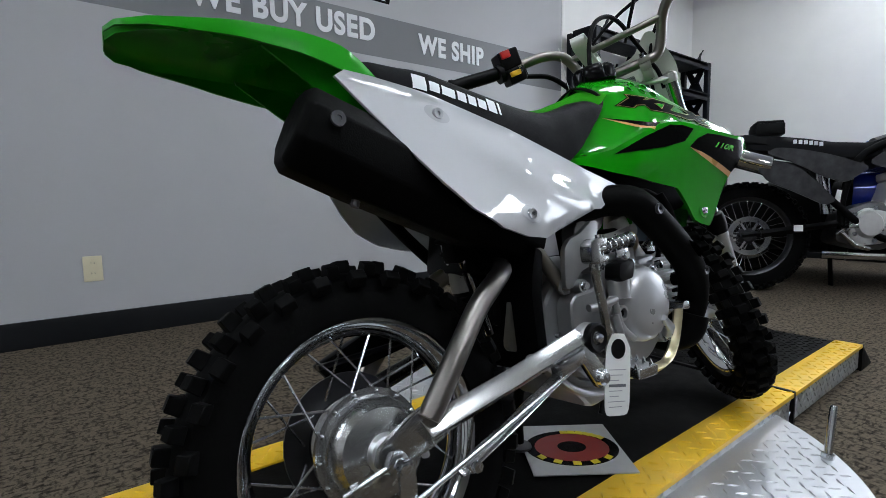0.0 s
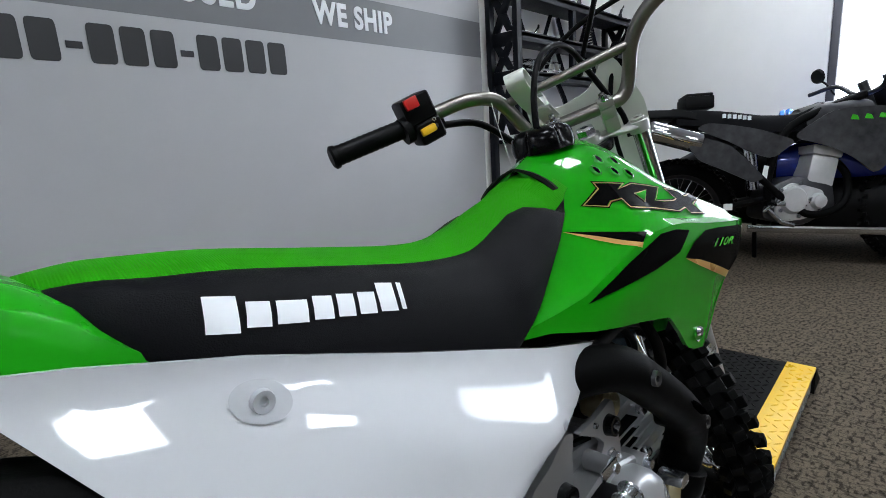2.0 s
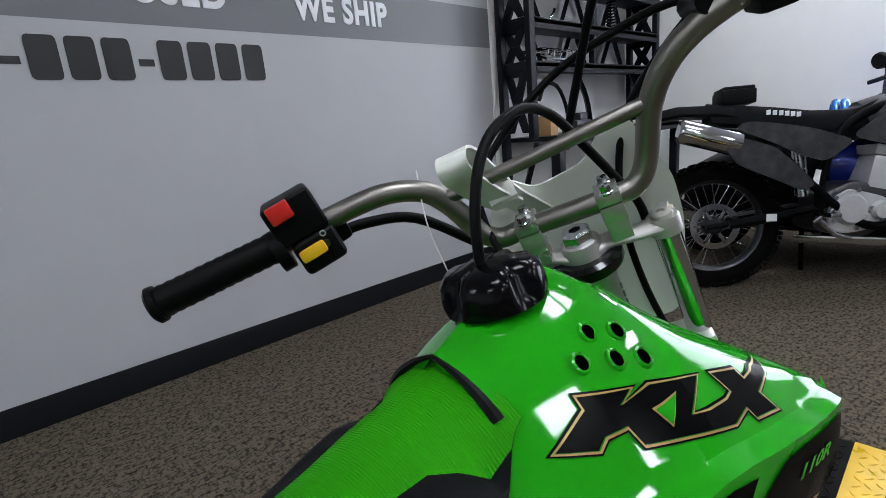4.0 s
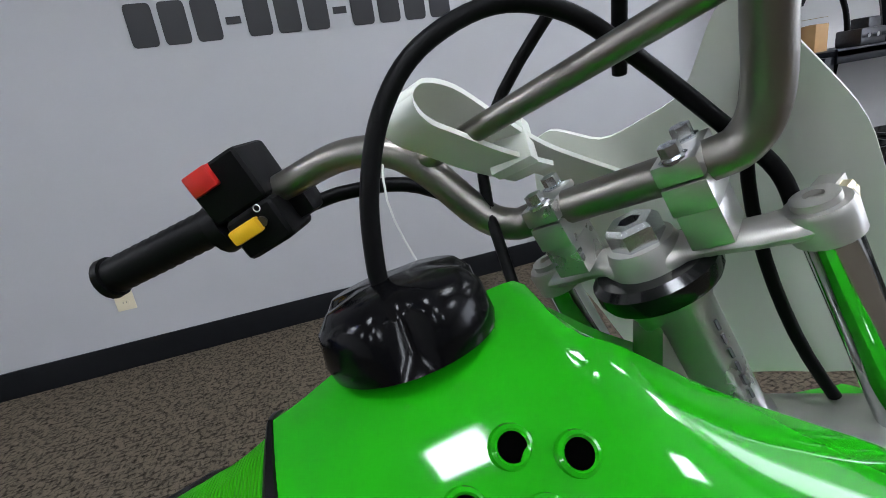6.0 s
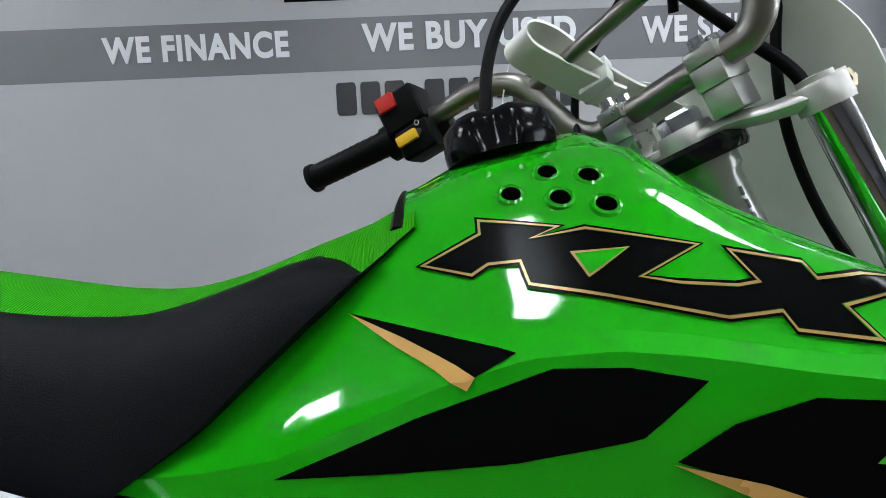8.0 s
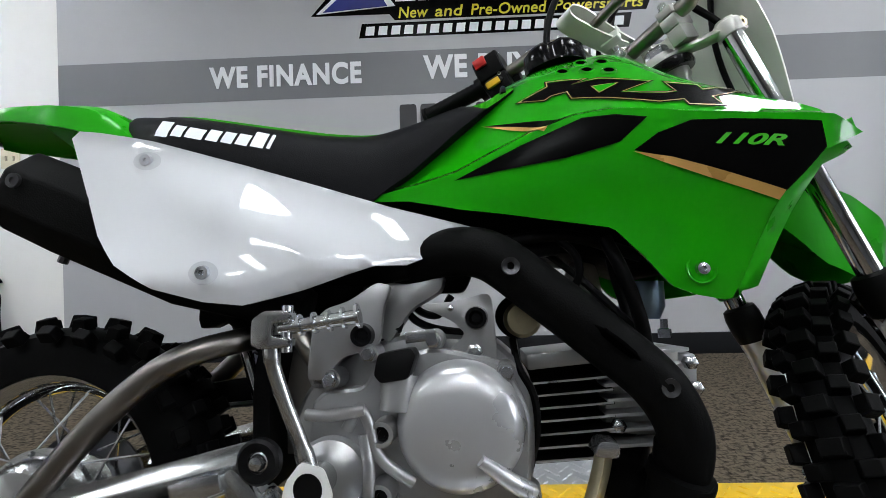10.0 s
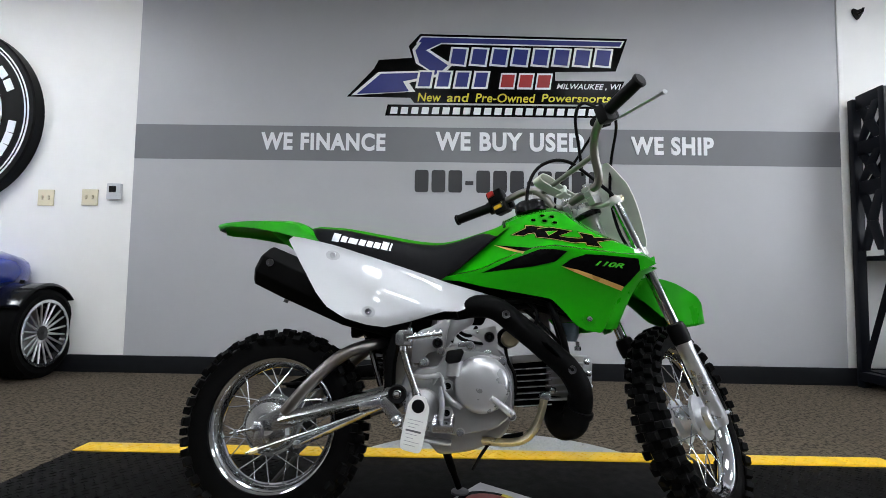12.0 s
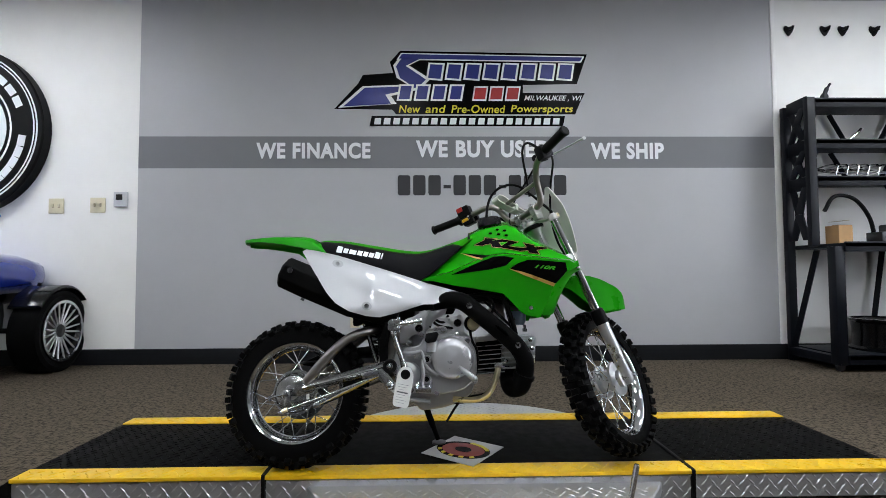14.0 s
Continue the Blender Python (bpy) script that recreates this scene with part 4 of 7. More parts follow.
# seat: dark sides, green top
SEAT_TOP = [(0.03, 0.740), (0.05, 0.747), (0.14, 0.740), (0.242, 0.722), (0.33, 0.707), (0.388, 0.703), (0.44, 0.713), (0.484, 0.730), (0.53, 0.746), (0.57, 0.766), (0.60, 0.775)]
SEAT_LOW = [(0.03, 0.724), (0.07, 0.69), (0.11, 0.655), (0.26, 0.612), (0.388, 0.586), (0.44, 0.622), (0.50, 0.678), (0.565, 0.735)]
SEAT_B = [(0.045, 0.012), (0.1, 0.016), (0.3, 0.018), (0.39, 0.016), (0.44, 0.011), (0.475, 0.010), (0.50, 0.014), (0.52, 0.026), (0.54, 0.05), (0.55, 0.10)]
SEAT_W = [(0.03, 0.048), (0.06, 0.080), (0.12, 0.104), (0.15, 0.108), (0.3, 0.105), (0.42, 0.108), (0.5, 0.096), (0.53, 0.087), (0.555, 0.072)]
SEAT_G = [(0.045, 0.66), (0.12, 0.64), (0.3, 0.62), (0.39, 0.55), (0.44, 0.47), (0.475, 0.45), (0.50, 0.52), (0.52, 0.68), (0.54, 0.88), (0.55, 1.0)]


def seat_row(x):
    top, low, w, g = smooth_lin(SEAT_TOP, x), lin(SEAT_LOW, x), lin(SEAT_W, x), lin(SEAT_G, x)
    h = top - low
    d = min(lin(SEAT_B, x), h * 0.98)
    half = [(0.0, 0.0), (0.33 * g, 0.08 * d), (0.6 * g, 0.31 * d), (0.8 * g, 0.58 * d), (0.92 * g, 0.82 * d), (g, d)]
    half += [(g + (1.0 - g) * a, d + (h - d) * b) for a, b in ((0, 0), (0.35, 0.06), (0.6, 0.16), (0.85, 0.4), (1.0, 0.72), (1.0, 1.0))]
    return [(x, w * a, top - e) for a, e in half]


_top, _side_r, _side_l = [], [], []
for k in range(66):
    x = 0.03 + 0.536 * k / 65
    row = seat_row(x)
    up, side = row[:6], row[6:]
    _top.append([(a, -b, c) for a, b, c in reversed(up)] + up[1:])
    _side_l.append(side)
    _side_r.append([(a, -b, c) for a, b, c in side])
GRIPPER = M("green_gripper_vinyl", (0.022, 0.27, 0.003), 0.6, vary=0.08, scale=30, spec=0.04)
_nt = GRIPPER.node_tree
_wv = _nt.nodes.new("ShaderNodeTexWave")
_wv.wave_type, _wv.bands_direction = "BANDS", "X"
_wv.inputs["Scale"].default_value, _wv.inputs["Distortion"].default_value = 160, 0.0
_bp = _nt.nodes.new("ShaderNodeBump")
_bp.inputs["Strength"].default_value, _bp.inputs["Distance"].default_value = 0.6, 0.0012
_nt.links.new(node_of(GRIPPER, "ShaderNodeTexCoord").outputs["Object"], _wv.inputs["Vector"])
_nt.links.new(_wv.outputs["Fac"], _bp.inputs["Height"])
_nt.links.new(_bp.outputs["Normal"], _nt.nodes["Principled BSDF"].inputs["Normal"])
_me = Mesh()
_me.strip(_side_r), _me.strip(_side_l)
_me.strip([[(a, b, c) for a, b, c in (r[0], r[-1])] for r in ([*_side_r[0]], [*_side_l[0]])])
_low = [[r[-1], (l[-1][0], 0, r[-1][2] - 0.004), l[-1]] for r, l in zip(_side_r, _side_l)]
_me.strip(_low)
seat = part("seat", _me, VINYL, bike, "black vinyl seat with a green gripper top", sharp=70)
part("seat_top", Mesh().strip(_top), GRIPPER, seat, "bright green ribbed vinyl", sharp=70)
part("seat_nose", Mesh().strip([_top[0], [(0.031, b, 0.722) for a, b, c in _top[0]]]), VINYL, seat)


def seat_w_at(x, z):
    row = seat_row(x)[6:]
    zs = [-p[2] for p in row]
    return float(np.interp(-z, zs, [p[1] for p in row]))


# maker's mark on the seat as plain slanted bars
for s in (-1, 1):
    x = 0.112
    for w, h, dz in ((0.022, 0.023, -0.002), (0.018, 0.016, 0), (0.025, 0.015, 0), (0.018, 0.016, 0), (0.017, 0.016, 0), (0.018, 0.016, 0), (0.019, 0.022, 0), (0.007, 0.021, 0)):
        z = 0.690 - (x - 0.112) * 0.175 + dz
        poly = [(x, z), (x + w - 0.0025, z - w * 0.2), (x + w + 0.0015, z + h - w * 0.2), (x + 0.004, z + h)]
        part("seat_mark_bar", panel(poly, seat_w_at, 0.0, 0.006, s, 0.0012), DECAL_WHITE, seat)
        x += w * 1.09

# tank and shroud as one moulded shell with a crease
T_TOP = [(0.555, 0.766), (0.575, 0.780), (0.60, 0.792), (0.66, 0.806), (0.71, 0.812), (0.745, 0.790), (0.78, 0.764), (0.84, 0.732), (0.90, 0.702), (0.94, 0.674), (0.955, 0.658)]
T_SH = [(0.555, 0.735), (0.60, 0.735), (0.66, 0.735), (0.71, 0.730), (0.78, 0.705), (0.84, 0.685), (0.90, 0.664), (0.955, 0.640)]
T_LOW = [(0.388, 0.592), (0.44, 0.588), (0.50, 0.573), (0.60, 0.556), (0.660, 0.545), (0.70, 0.512), (0.73, 0.484), (0.76, 0.474), (0.80, 0.468), (0.815, 0.49), (0.846, 0.552), (0.88, 0.600), (0.955, 0.628)]
T_EDGE = [(0.388, 0.604), (0.46, 0.658), (0.535, 0.715), (0.555, 0.735)]


def crease_z(x, low, top):
    z = lin([(0.388, 0.597), (0.45, 0.606), (0.494, 0.615), (0.54, 0.635), (0.58, 0.652), (0.622, 0.665), (0.66, 0.668), (0.70, 0.665), (0.76, 0.657), (0.85, 0.648), (0.955, 0.642)], x)
    return min(max(z, low + 0.002), top - 0.012)


def tank_side(x, z, crease):
    """Half width of the shell's flank."""
    w = smooth_lin([(0.388, 0.098), (0.48, 0.121), (0.56, 0.138), (0.66, 0.157), (0.74, 0.165), (0.82, 0.172), (0.90, 0.176), (0.935, 0.172), (0.955, 0.160)], x)
    if z > crease:
        w -= 0.70 * (z - crease) + 0.010 * min(1, (z - crease) / 0.008)
    else:
        q = min(1.0, (crease - z) / 0.10)
        w -= 0.25 * (crease - z) * lin([(0.4, 0.2), (0.7, 0.6), (0.95, 1)], x)
        w += 0.0065 * math.sin(math.pi * q) * lin([(0.4, 0.0), (0.55, 1.0), (0.9, 0.8), (0.955, 0.2)], x)
    return max(w, 0.02)


def shell_row(x):
    low = lin(T_LOW, x)
    front = x >= 0.555
    top = smooth_lin(T_TOP, x) if front else 0
    sh = max(lin(T_SH, x), low + 0.006) if front else max(lin(T_EDGE, x), low + 0.016)
    sh = min(sh, top - 0.004) if front else sh
    cr = crease_z(x, low, sh)
    zs = [low + (cr - low) * k / 6 for k in range(7)] + [cr + 0.004, cr + 0.008] + [cr + 0.008 + (sh - cr - 0.008) * k / 4 for k in (1, 2, 3, 4)]
    rows = [(x, tank_side(x, z, cr), z) for z in zs]
    w0 = rows[-1][1]
    for k in range(9):
        t = (k + 1) / 9
        if not front:
            rows.append((x, w0 * (1 - t) + 0.05 * t, sh - 0.012 * t))
            continue
        a = t * math.pi / 2
        flat = 0.55
        valley = lin([(0.70, 0), (0.75, 0.07), (0.955, 0.05)], x) * max(0.0, t - 0.67) / 0.33
        rows.append((x, w0 * (1 - t) * flat + w0 * math.cos(a) * (1 - flat), sh + (top - sh) * (flat * t + (1 - flat) * math.sin(a)) - valley))
    return rows


def shell_w(x, z):
    row = shell_row(x)
    row = row if x < 0.555 else row
    return float(np.interp(z, [p[2] for p in row[:19]], [p[1] for p in row[:19]]))


def fx(x):
    """The shell's front is foreshortened towards its flared nose."""
    return x if x < 0.66 else 0.66 + (x - 0.66) * 0.80


def squeeze(me):
    me.v = [(fx(x), y, z) for x, y, z in me.v]
    return me


XS = sorted(set([0.388 + 0.567 * k / 74 for k in range(75)] + [0.554, 0.5555]))
_r, _l = [], []
for x in XS:
    row = shell_row(x)
    _r.append([(a, -b, c) for a, b, c in row])
    _l.append(row)
_me = Mesh()
_me.strip(_r), _me.strip([list(reversed(q)) for q in _l])
# inner lip so that the lower edge has thickness
for rows, s in ((_r, -1), (_l, 1)):
    _me.strip([[q[0], (q[0][0], q[0][1] - s * 0.006, q[0][2] + 0.001), (q[0][0], q[0][1] - s * 0.012, q[0][2] + 0.02)] for q in rows])
_me.strip([[q[0], (q[0][0] - 0.01, 0, q[0][2])] for q in ([_r[-1][k:] for k in range(21)])])
tank = part("tank_shroud", squeeze(_me), GREEN, bike, "glossy green tank cover with side shrouds", sharp=28)
_seam = [(0.5545, -shell_row(0.556)[k][1] * 0.99, shell_row(0.556)[k][2] - 0.001) for k in range(12, 22)]
_seam_r = [0.0055 - 0.0004 * k for k in range(len(_seam))]
part("tank_seam", Mesh().tube(_seam + [(p[0], -p[1], p[2]) for p in reversed(_seam)], _seam_r + _seam_r[::-1], 6), BLACK_PL, bike)
part("tank_core", Mesh().box((0.34, 0.12, 0.10), (0.70, 0, 0.63), (0, 12, 0)), BLACK_PL, bike, bevel=0.02)
# added backing block: darkens the space between tank and engine, hides what lies behind
part("tank_underside", Mesh().prism(round_outline([(0.41, 0.60), (0.46, 0.553), (0.56, 0.535), (0.66, 0.522), (0.72, 0.502), (0.79, 0.515), (0.83, 0.585), (0.78, 0.63), (0.60, 0.66)], 3, 0.2), 0.165, pose(0, -0.075, 0)), BLACK_MATT, bike, "black backing added for the dark space under the tank", bevel=0.01)
for _q, _r in (([(0.47, -0.095, 0.553), (0.54, -0.10, 0.540), (0.62, -0.095, 0.545), (0.70, -0.09, 0.52)], 0.007), ([(0.60, -0.09, 0.55), (0.625, -0.10, 0.525), (0.63, -0.10, 0.50), (0.615, -0.095, 0.47)], 0.0045), ([(0.66, -0.10, 0.54), (0.675, -0.11, 0.50), (0.69, -0.105, 0.455), (0.70, -0.09, 0.42)], 0.008)):
    part("hose", Mesh().tube(spline(_q, 5), _r, 8), BLACK_PL, bike)


# front return of each shroud, turned in behind the fork
for s in (-1, 1):
    rows = []
    for x, z in ((0.808, 0.478), (0.820, 0.502), (0.833, 0.528), (0.848, 0.556), (0.864, 0.580), (0.884, 0.604), (0.92, 0.618)):
        w = shell_w(x, z + 0.004)
        rows.append([(fx(x), s * w, z), (fx(x) + 0.018, s * (w - 0.014), z + 0.004), (fx(x) + 0.040, s * (w - 0.040), z + 0.006), (fx(x) + 0.046, s * (w - 0.062), z + 0.006), (fx(x) + 0.042, s * (w - 0.062), z + 0.004), (fx(x) + 0.012, s * (w - 0.020), z)])
    part("shroud_return", Mesh().ring_faces(rows), GREEN_MATT, tank, sharp=50)


def decal(name, poly, material, lift=0.0012, label="", step=0.008):
    for s in (-1, 1):
        part(name, squeeze(panel(poly, shell_w, 0.0, step, s, lift)), material, tank, label)


def grow(poly, d):
    """Moves an outline outwards by d."""
    n = len(poly)
    area = sum(poly[i - 1][0] * poly[i][1] - poly[i][0] * poly[i - 1][1] for i in range(n))
    out = []
    for i in range(n):
        p, q, r = (Vector(poly[(i + k) % n]) for k in (-1, 0, 1))
        a, b = (q - p).normalized(), (r - q).normalized()
        na, nb = Vector((a.y, -a.x)), Vector((b.y, -b.x))
        m = (na + nb)
        m = m.normalized() / max(0.45, m.normalized().dot(na)) if m.length > 1e-4 else na
        q = q + m * d * (1 if area > 0 else -1)
        out.append((q.x, q.y))
    return out


# glossless black that paints the darkness inside holes and slots
HOLE_SHADE = M("painted_hole_shade", (0.0008, 0.0008, 0.0008), 0.9, spec=0.0)
# angular black graphic with a gold edge on the shoulder
G1 = [(0.573, 0.711), (0.606, 0.727), (0.606, 0.735), (0.646, 0.7285), (0.631, 0.7225), (0.662, 0.726), (0.728, 0.7145), (0.686, 0.6995), (0.710, 0.695), (0.743, 0.6925), (0.758, 0.694), (0.749, 0.710), (0.787, 0.7025), (0.790, 0.694), (0.820, 0.6955), (0.858, 0.692), (0.796, 0.683), (0.804, 0.6685), (0.765, 0.6735), (0.762, 0.682), (0.730, 0.680), (0.629, 0.699), (0.626, 0.7115), (0.608, 0.7105), (0.599, 0.705)]


def edging(name, poly, a, b, material, lift):
    """A narrow border along an outline, between two distances from it."""
    i, o = grow(poly, a), grow(poly, b)
    for s in (-1, 1):
        me, n = Mesh(), len(poly)
        for k in range(n):
            rows = []
            for q in range(9):
                t = q / 8
                row = []
                for ring in (i, o):
                    x, z = (ring[k][c] * (1 - t) + ring[(k + 1) % n][c] * t for c in (0, 1))
                    row.append((x, s * (shell_w(x, z) + lift), z))
                rows.append(row)
            me.strip(rows)
        part(name, squeeze(me), material, tank)


decal("graphic", G1, DECAL_BLACK, 0.0016, step=0.006)
edging("graphic_edge", G1, 0.0002, 0.0016, GOLD_DIM, 0.0024)
edging("graphic_rim", G1, 0.0014, 0.0030, DECAL_BLACK, 0.0018)
G2 = [(0.653, 0.7130), (0.684, 0.7145), (0.658, 0.7020)]
decal("graphic_gap_edge", grow(G2, 0.0013), GOLD_DIM, 0.0026)
decal("graphic_gap", G2, GREEN, 0.0032)
decal("flash", [(0.525, 0.685), (0.617, 0.667), (0.597, 0.657), (0.561, 0.672)], DECAL_BLACK)
decal("flash_line", [(0.525, 0.685), (0.561, 0.672), (0.597, 0.657), (0.593, 0.651), (0.556, 0.668)], GOLD, 0.0018)
decal("wedge", [(0.494, 0.606), (0.568, 0.638), (0.632, 0.661), (0.665, 0.661), (0.704, 0.655), (0.670, 0.631), (0.614, 0.619)], DECAL_BLACK)
decal("front_wedge", [(0.686, 0.621), (0.715, 0.637), (0.755, 0.6475), (0.80, 0.6455), (0.90, 0.637), (0.905, 0.612), (0.86, 0.572), (0.7725, 0.598)], DECAL_BLACK)
decal("front_line", [(0.684, 0.620), (0.73, 0.6115), (0.7725, 0.5995), (0.86, 0.573), (0.853, 0.564), (0.77, 0.590), (0.728, 0.604)], GOLD, 0.0018)


def shell_letters(text, x0, x1, z0, z1, fall, material, lift):
    """Slanted words laid on both flanks of the shell."""
    cu = bpy.data.curves.new("model_number", "FONT")
    cu.body, cu.shear, cu.offset = text, 0.45, 0.03
    tmp = bpy.data.objects.new("model_number", cu)
    scene.collection.objects.link(tmp)
    bpy.context.view_layer.update()
    flat = bpy.data.meshes.new_from_object(tmp.evaluated_get(bpy.context.evaluated_depsgraph_get()))
    bpy.data.objects.remove(tmp)
    co = np.array([v.co[:] for v in flat.vertices])
    lo, hi = co.min(0), co.max(0)
    for s in (-1, 1):
        me = Mesh()
        spots = []
        for x, z, _ in co:
            a = (x - lo[0]) / (hi[0] - lo[0])
            px = x0 + (a if s < 0 else 1 - a) * (x1 - x0)
            pz = z0 + (z - lo[1]) / (hi[1] - lo[1]) * (z1 - z0) - fall * (px - x0)
            spots.append((px, s * (shell_w(px, pz) + lift), pz))
        me.add(spots, [tuple(f.vertices) for f in flat.polygons])
        part("model_number", squeeze(me), material, tank, "green lettering")


shell_letters("110R", 0.780, 0.860, 0.621, 0.6325, 0.09, DECAL_GREEN, 0.0022)
for bx, bz in ((0.650, 0.765), (0.676, 0.760), (0.626, 0.751), (0.653, 0.746), (0.681, 0.740)):
    y = shell_w(bx, bz)
    for s in (-1, 1):
        vm = pose(fx(bx), s * y, bz, 52 if s < 0 else -52, 0, 0)
        # black disc on the shell, painted as the dark inside of a vent
        part("vent_hole", Mesh().lathe([(0, 0.0012), (0.0062, 0.0012), (0.0062, 0.0), (0, -0.004)], 24), HOLE_SHADE, tank, m=vm)
        part("vent_lip", Mesh().lathe([(0.0058, 0.0010), (0.0070, 0.0022), (0.0086, 0.0012), (0.0095, -0.001), (0.0058, -0.001)], 24, closed=True), GREEN, tank, m=vm)
for s in (-1, 1):
    y = shell_w(0.762, 0.502)
    b = part("shroud_bolt_cup", Mesh().lathe([(0, -0.003), (0.009, -0.003), (0.0145, 0.0010), (0.016, 0.0)], 24), GREEN, tank, m=pose(fx(0.766), s * y, 0.500, 90 if s < 0 else -90, 0, 0))
    part("shroud_bolt", Mesh().lathe([(0.0, 0.002), (0.0025, 0.002), (0.0025, 0.005), (0.006, 0.0045), (0.0075, 0.0), (0, 0)], 16), ZINC, tank, m=pose(fx(0.766), s * (y + 0.001), 0.500, 90 if s < 0 else -90, 0, 0))

# filler cap with finger scallops
_cap = []
for k in range(60):
    a = 2 * math.pi * k / 60
    lobe = 1.0 - 0.24 * max(0.0, math.cos(4 * a + 0.6)) ** 2
    _cap.append([(r * (lobe if q in (2, 3, 4) else 1) * math.cos(a), r * (lobe if q in (2, 3, 4) else 1) * math.sin(a), h) for q, (r, h) in enumerate(((0.0, -0.004), (0.043, -0.004), (0.045, 0.004), (0.043, 0.020), (0.036, 0.028), (0.018, 0.031), (0, 0.032)))])
CAPM = pose(0.630, 0, 0.795, 0, -9, 0)
cap = part("filler_cap", Mesh().strip([*_cap, _cap[0]]), M("black_satin_plastic", (0.003, 0.003, 0.0035), 0.16, vary=0.2, scale=20, spec=0.14), bike, "glossy black scalloped fuel cap", m=CAPM, sharp=50)
part("vent_hose", Mesh().tube([CAPM.inverted() @ q for q in spline([(0.620, 0, 0.816), (0.619, 0, 0.834), (0.623, 0, 0.868), (0.636, 0, 0.904), (0.660, 0, 0.931), (0.70, 0, 0.946), (0.74, 0, 0.938), (0.778, -0.002, 0.909), (0.816, -0.008, 0.872), (0.847, -0.015, 0.838), (0.856, -0.02, 0.80)], 6)], 0.0048, 8), BLACK_PL, cap)

# ---- steering assembly ----
RAKE, STEER = 22.25, 34
S = pose(0.770, 0.015, 0.824, 0, -RAKE, 0) @ pose(0, 0, 0, 0, 0, STEER)
S0 = pose(0.770, 0.015, 0.824, 0, -RAKE, 0)
part("head_tube", Mesh().lathe([(0.0, -0.17), (0.027, -0.17), (0.027, -0.155), (0.0235, -0.15), (0.0235, -0.06), (0.027, -0.055), (0.027, -0.045), (0, -0.045)], 24), CLAMP, bike, "bare metal steering head", m=S0)
for k in range(6):
    part("stamp_bar", Mesh().box((0.002, 0.0012, 0.007), (0.006, -0.0236, -0.075 - k * 0.0105)), INK, bike, m=S0)
part("head_bearing", Mesh().lathe([(0, -0.045), (0.036, -0.045), (0.038, -0.041), (0.038, -0.033), (0.033, -0.029), (0, -0.029)], 28), BLACK_GLOSS, bike, m=S0)
part("gusset", Mesh().prism([(-0.06, -0.13), (-0.02, -0.06), (-0.02, -0.15)], 0.03, pose(0, -0.015, 0)), STEEL, bike, m=S0, bevel=0.003)
# top clamp
_tc = Mesh()
_tc.lathe([(0, -0.040), (0.021, -0.040), (0.024, -0.028), (0.020, -0.014), (0, -0.014)], 24)
for s in (-1, 1):
    _tc.tube(spline([(0.0, 0.0, -0.028), (0.004, s * 0.030, -0.026), (0.012, s * 0.055, -0.032), (0.021, s * 0.083, -0.036)], 4), [0.019] * 3 + [0.014] * 7 + [0.015] * 3, 18, flat=0.5)
    _tc.lathe([(0, -0.046), (0.0165, -0.046), (0.017, -0.03), (0.0155, -0.027), (0, -0.027)], 20, pose(0.021, s * 0.083, 0))
    _tc.box((0.020, 0.012, 0.018), (0.036, s * 0.086, -0.034), (0, 0, s * 20))
top_clamp = part("top_clamp", _tc, FORK_CAST, bike, "cast silver upper fork clamp", m=S, bevel=0.0)
part("stem_nut", Mesh().lathe([(0.007, -0.014), (0.0165, -0.014), (0.0165, -0.003), (0.014, 0.0), (0.007, 0.0)], 6, closed=True), ZINC, top_clamp)
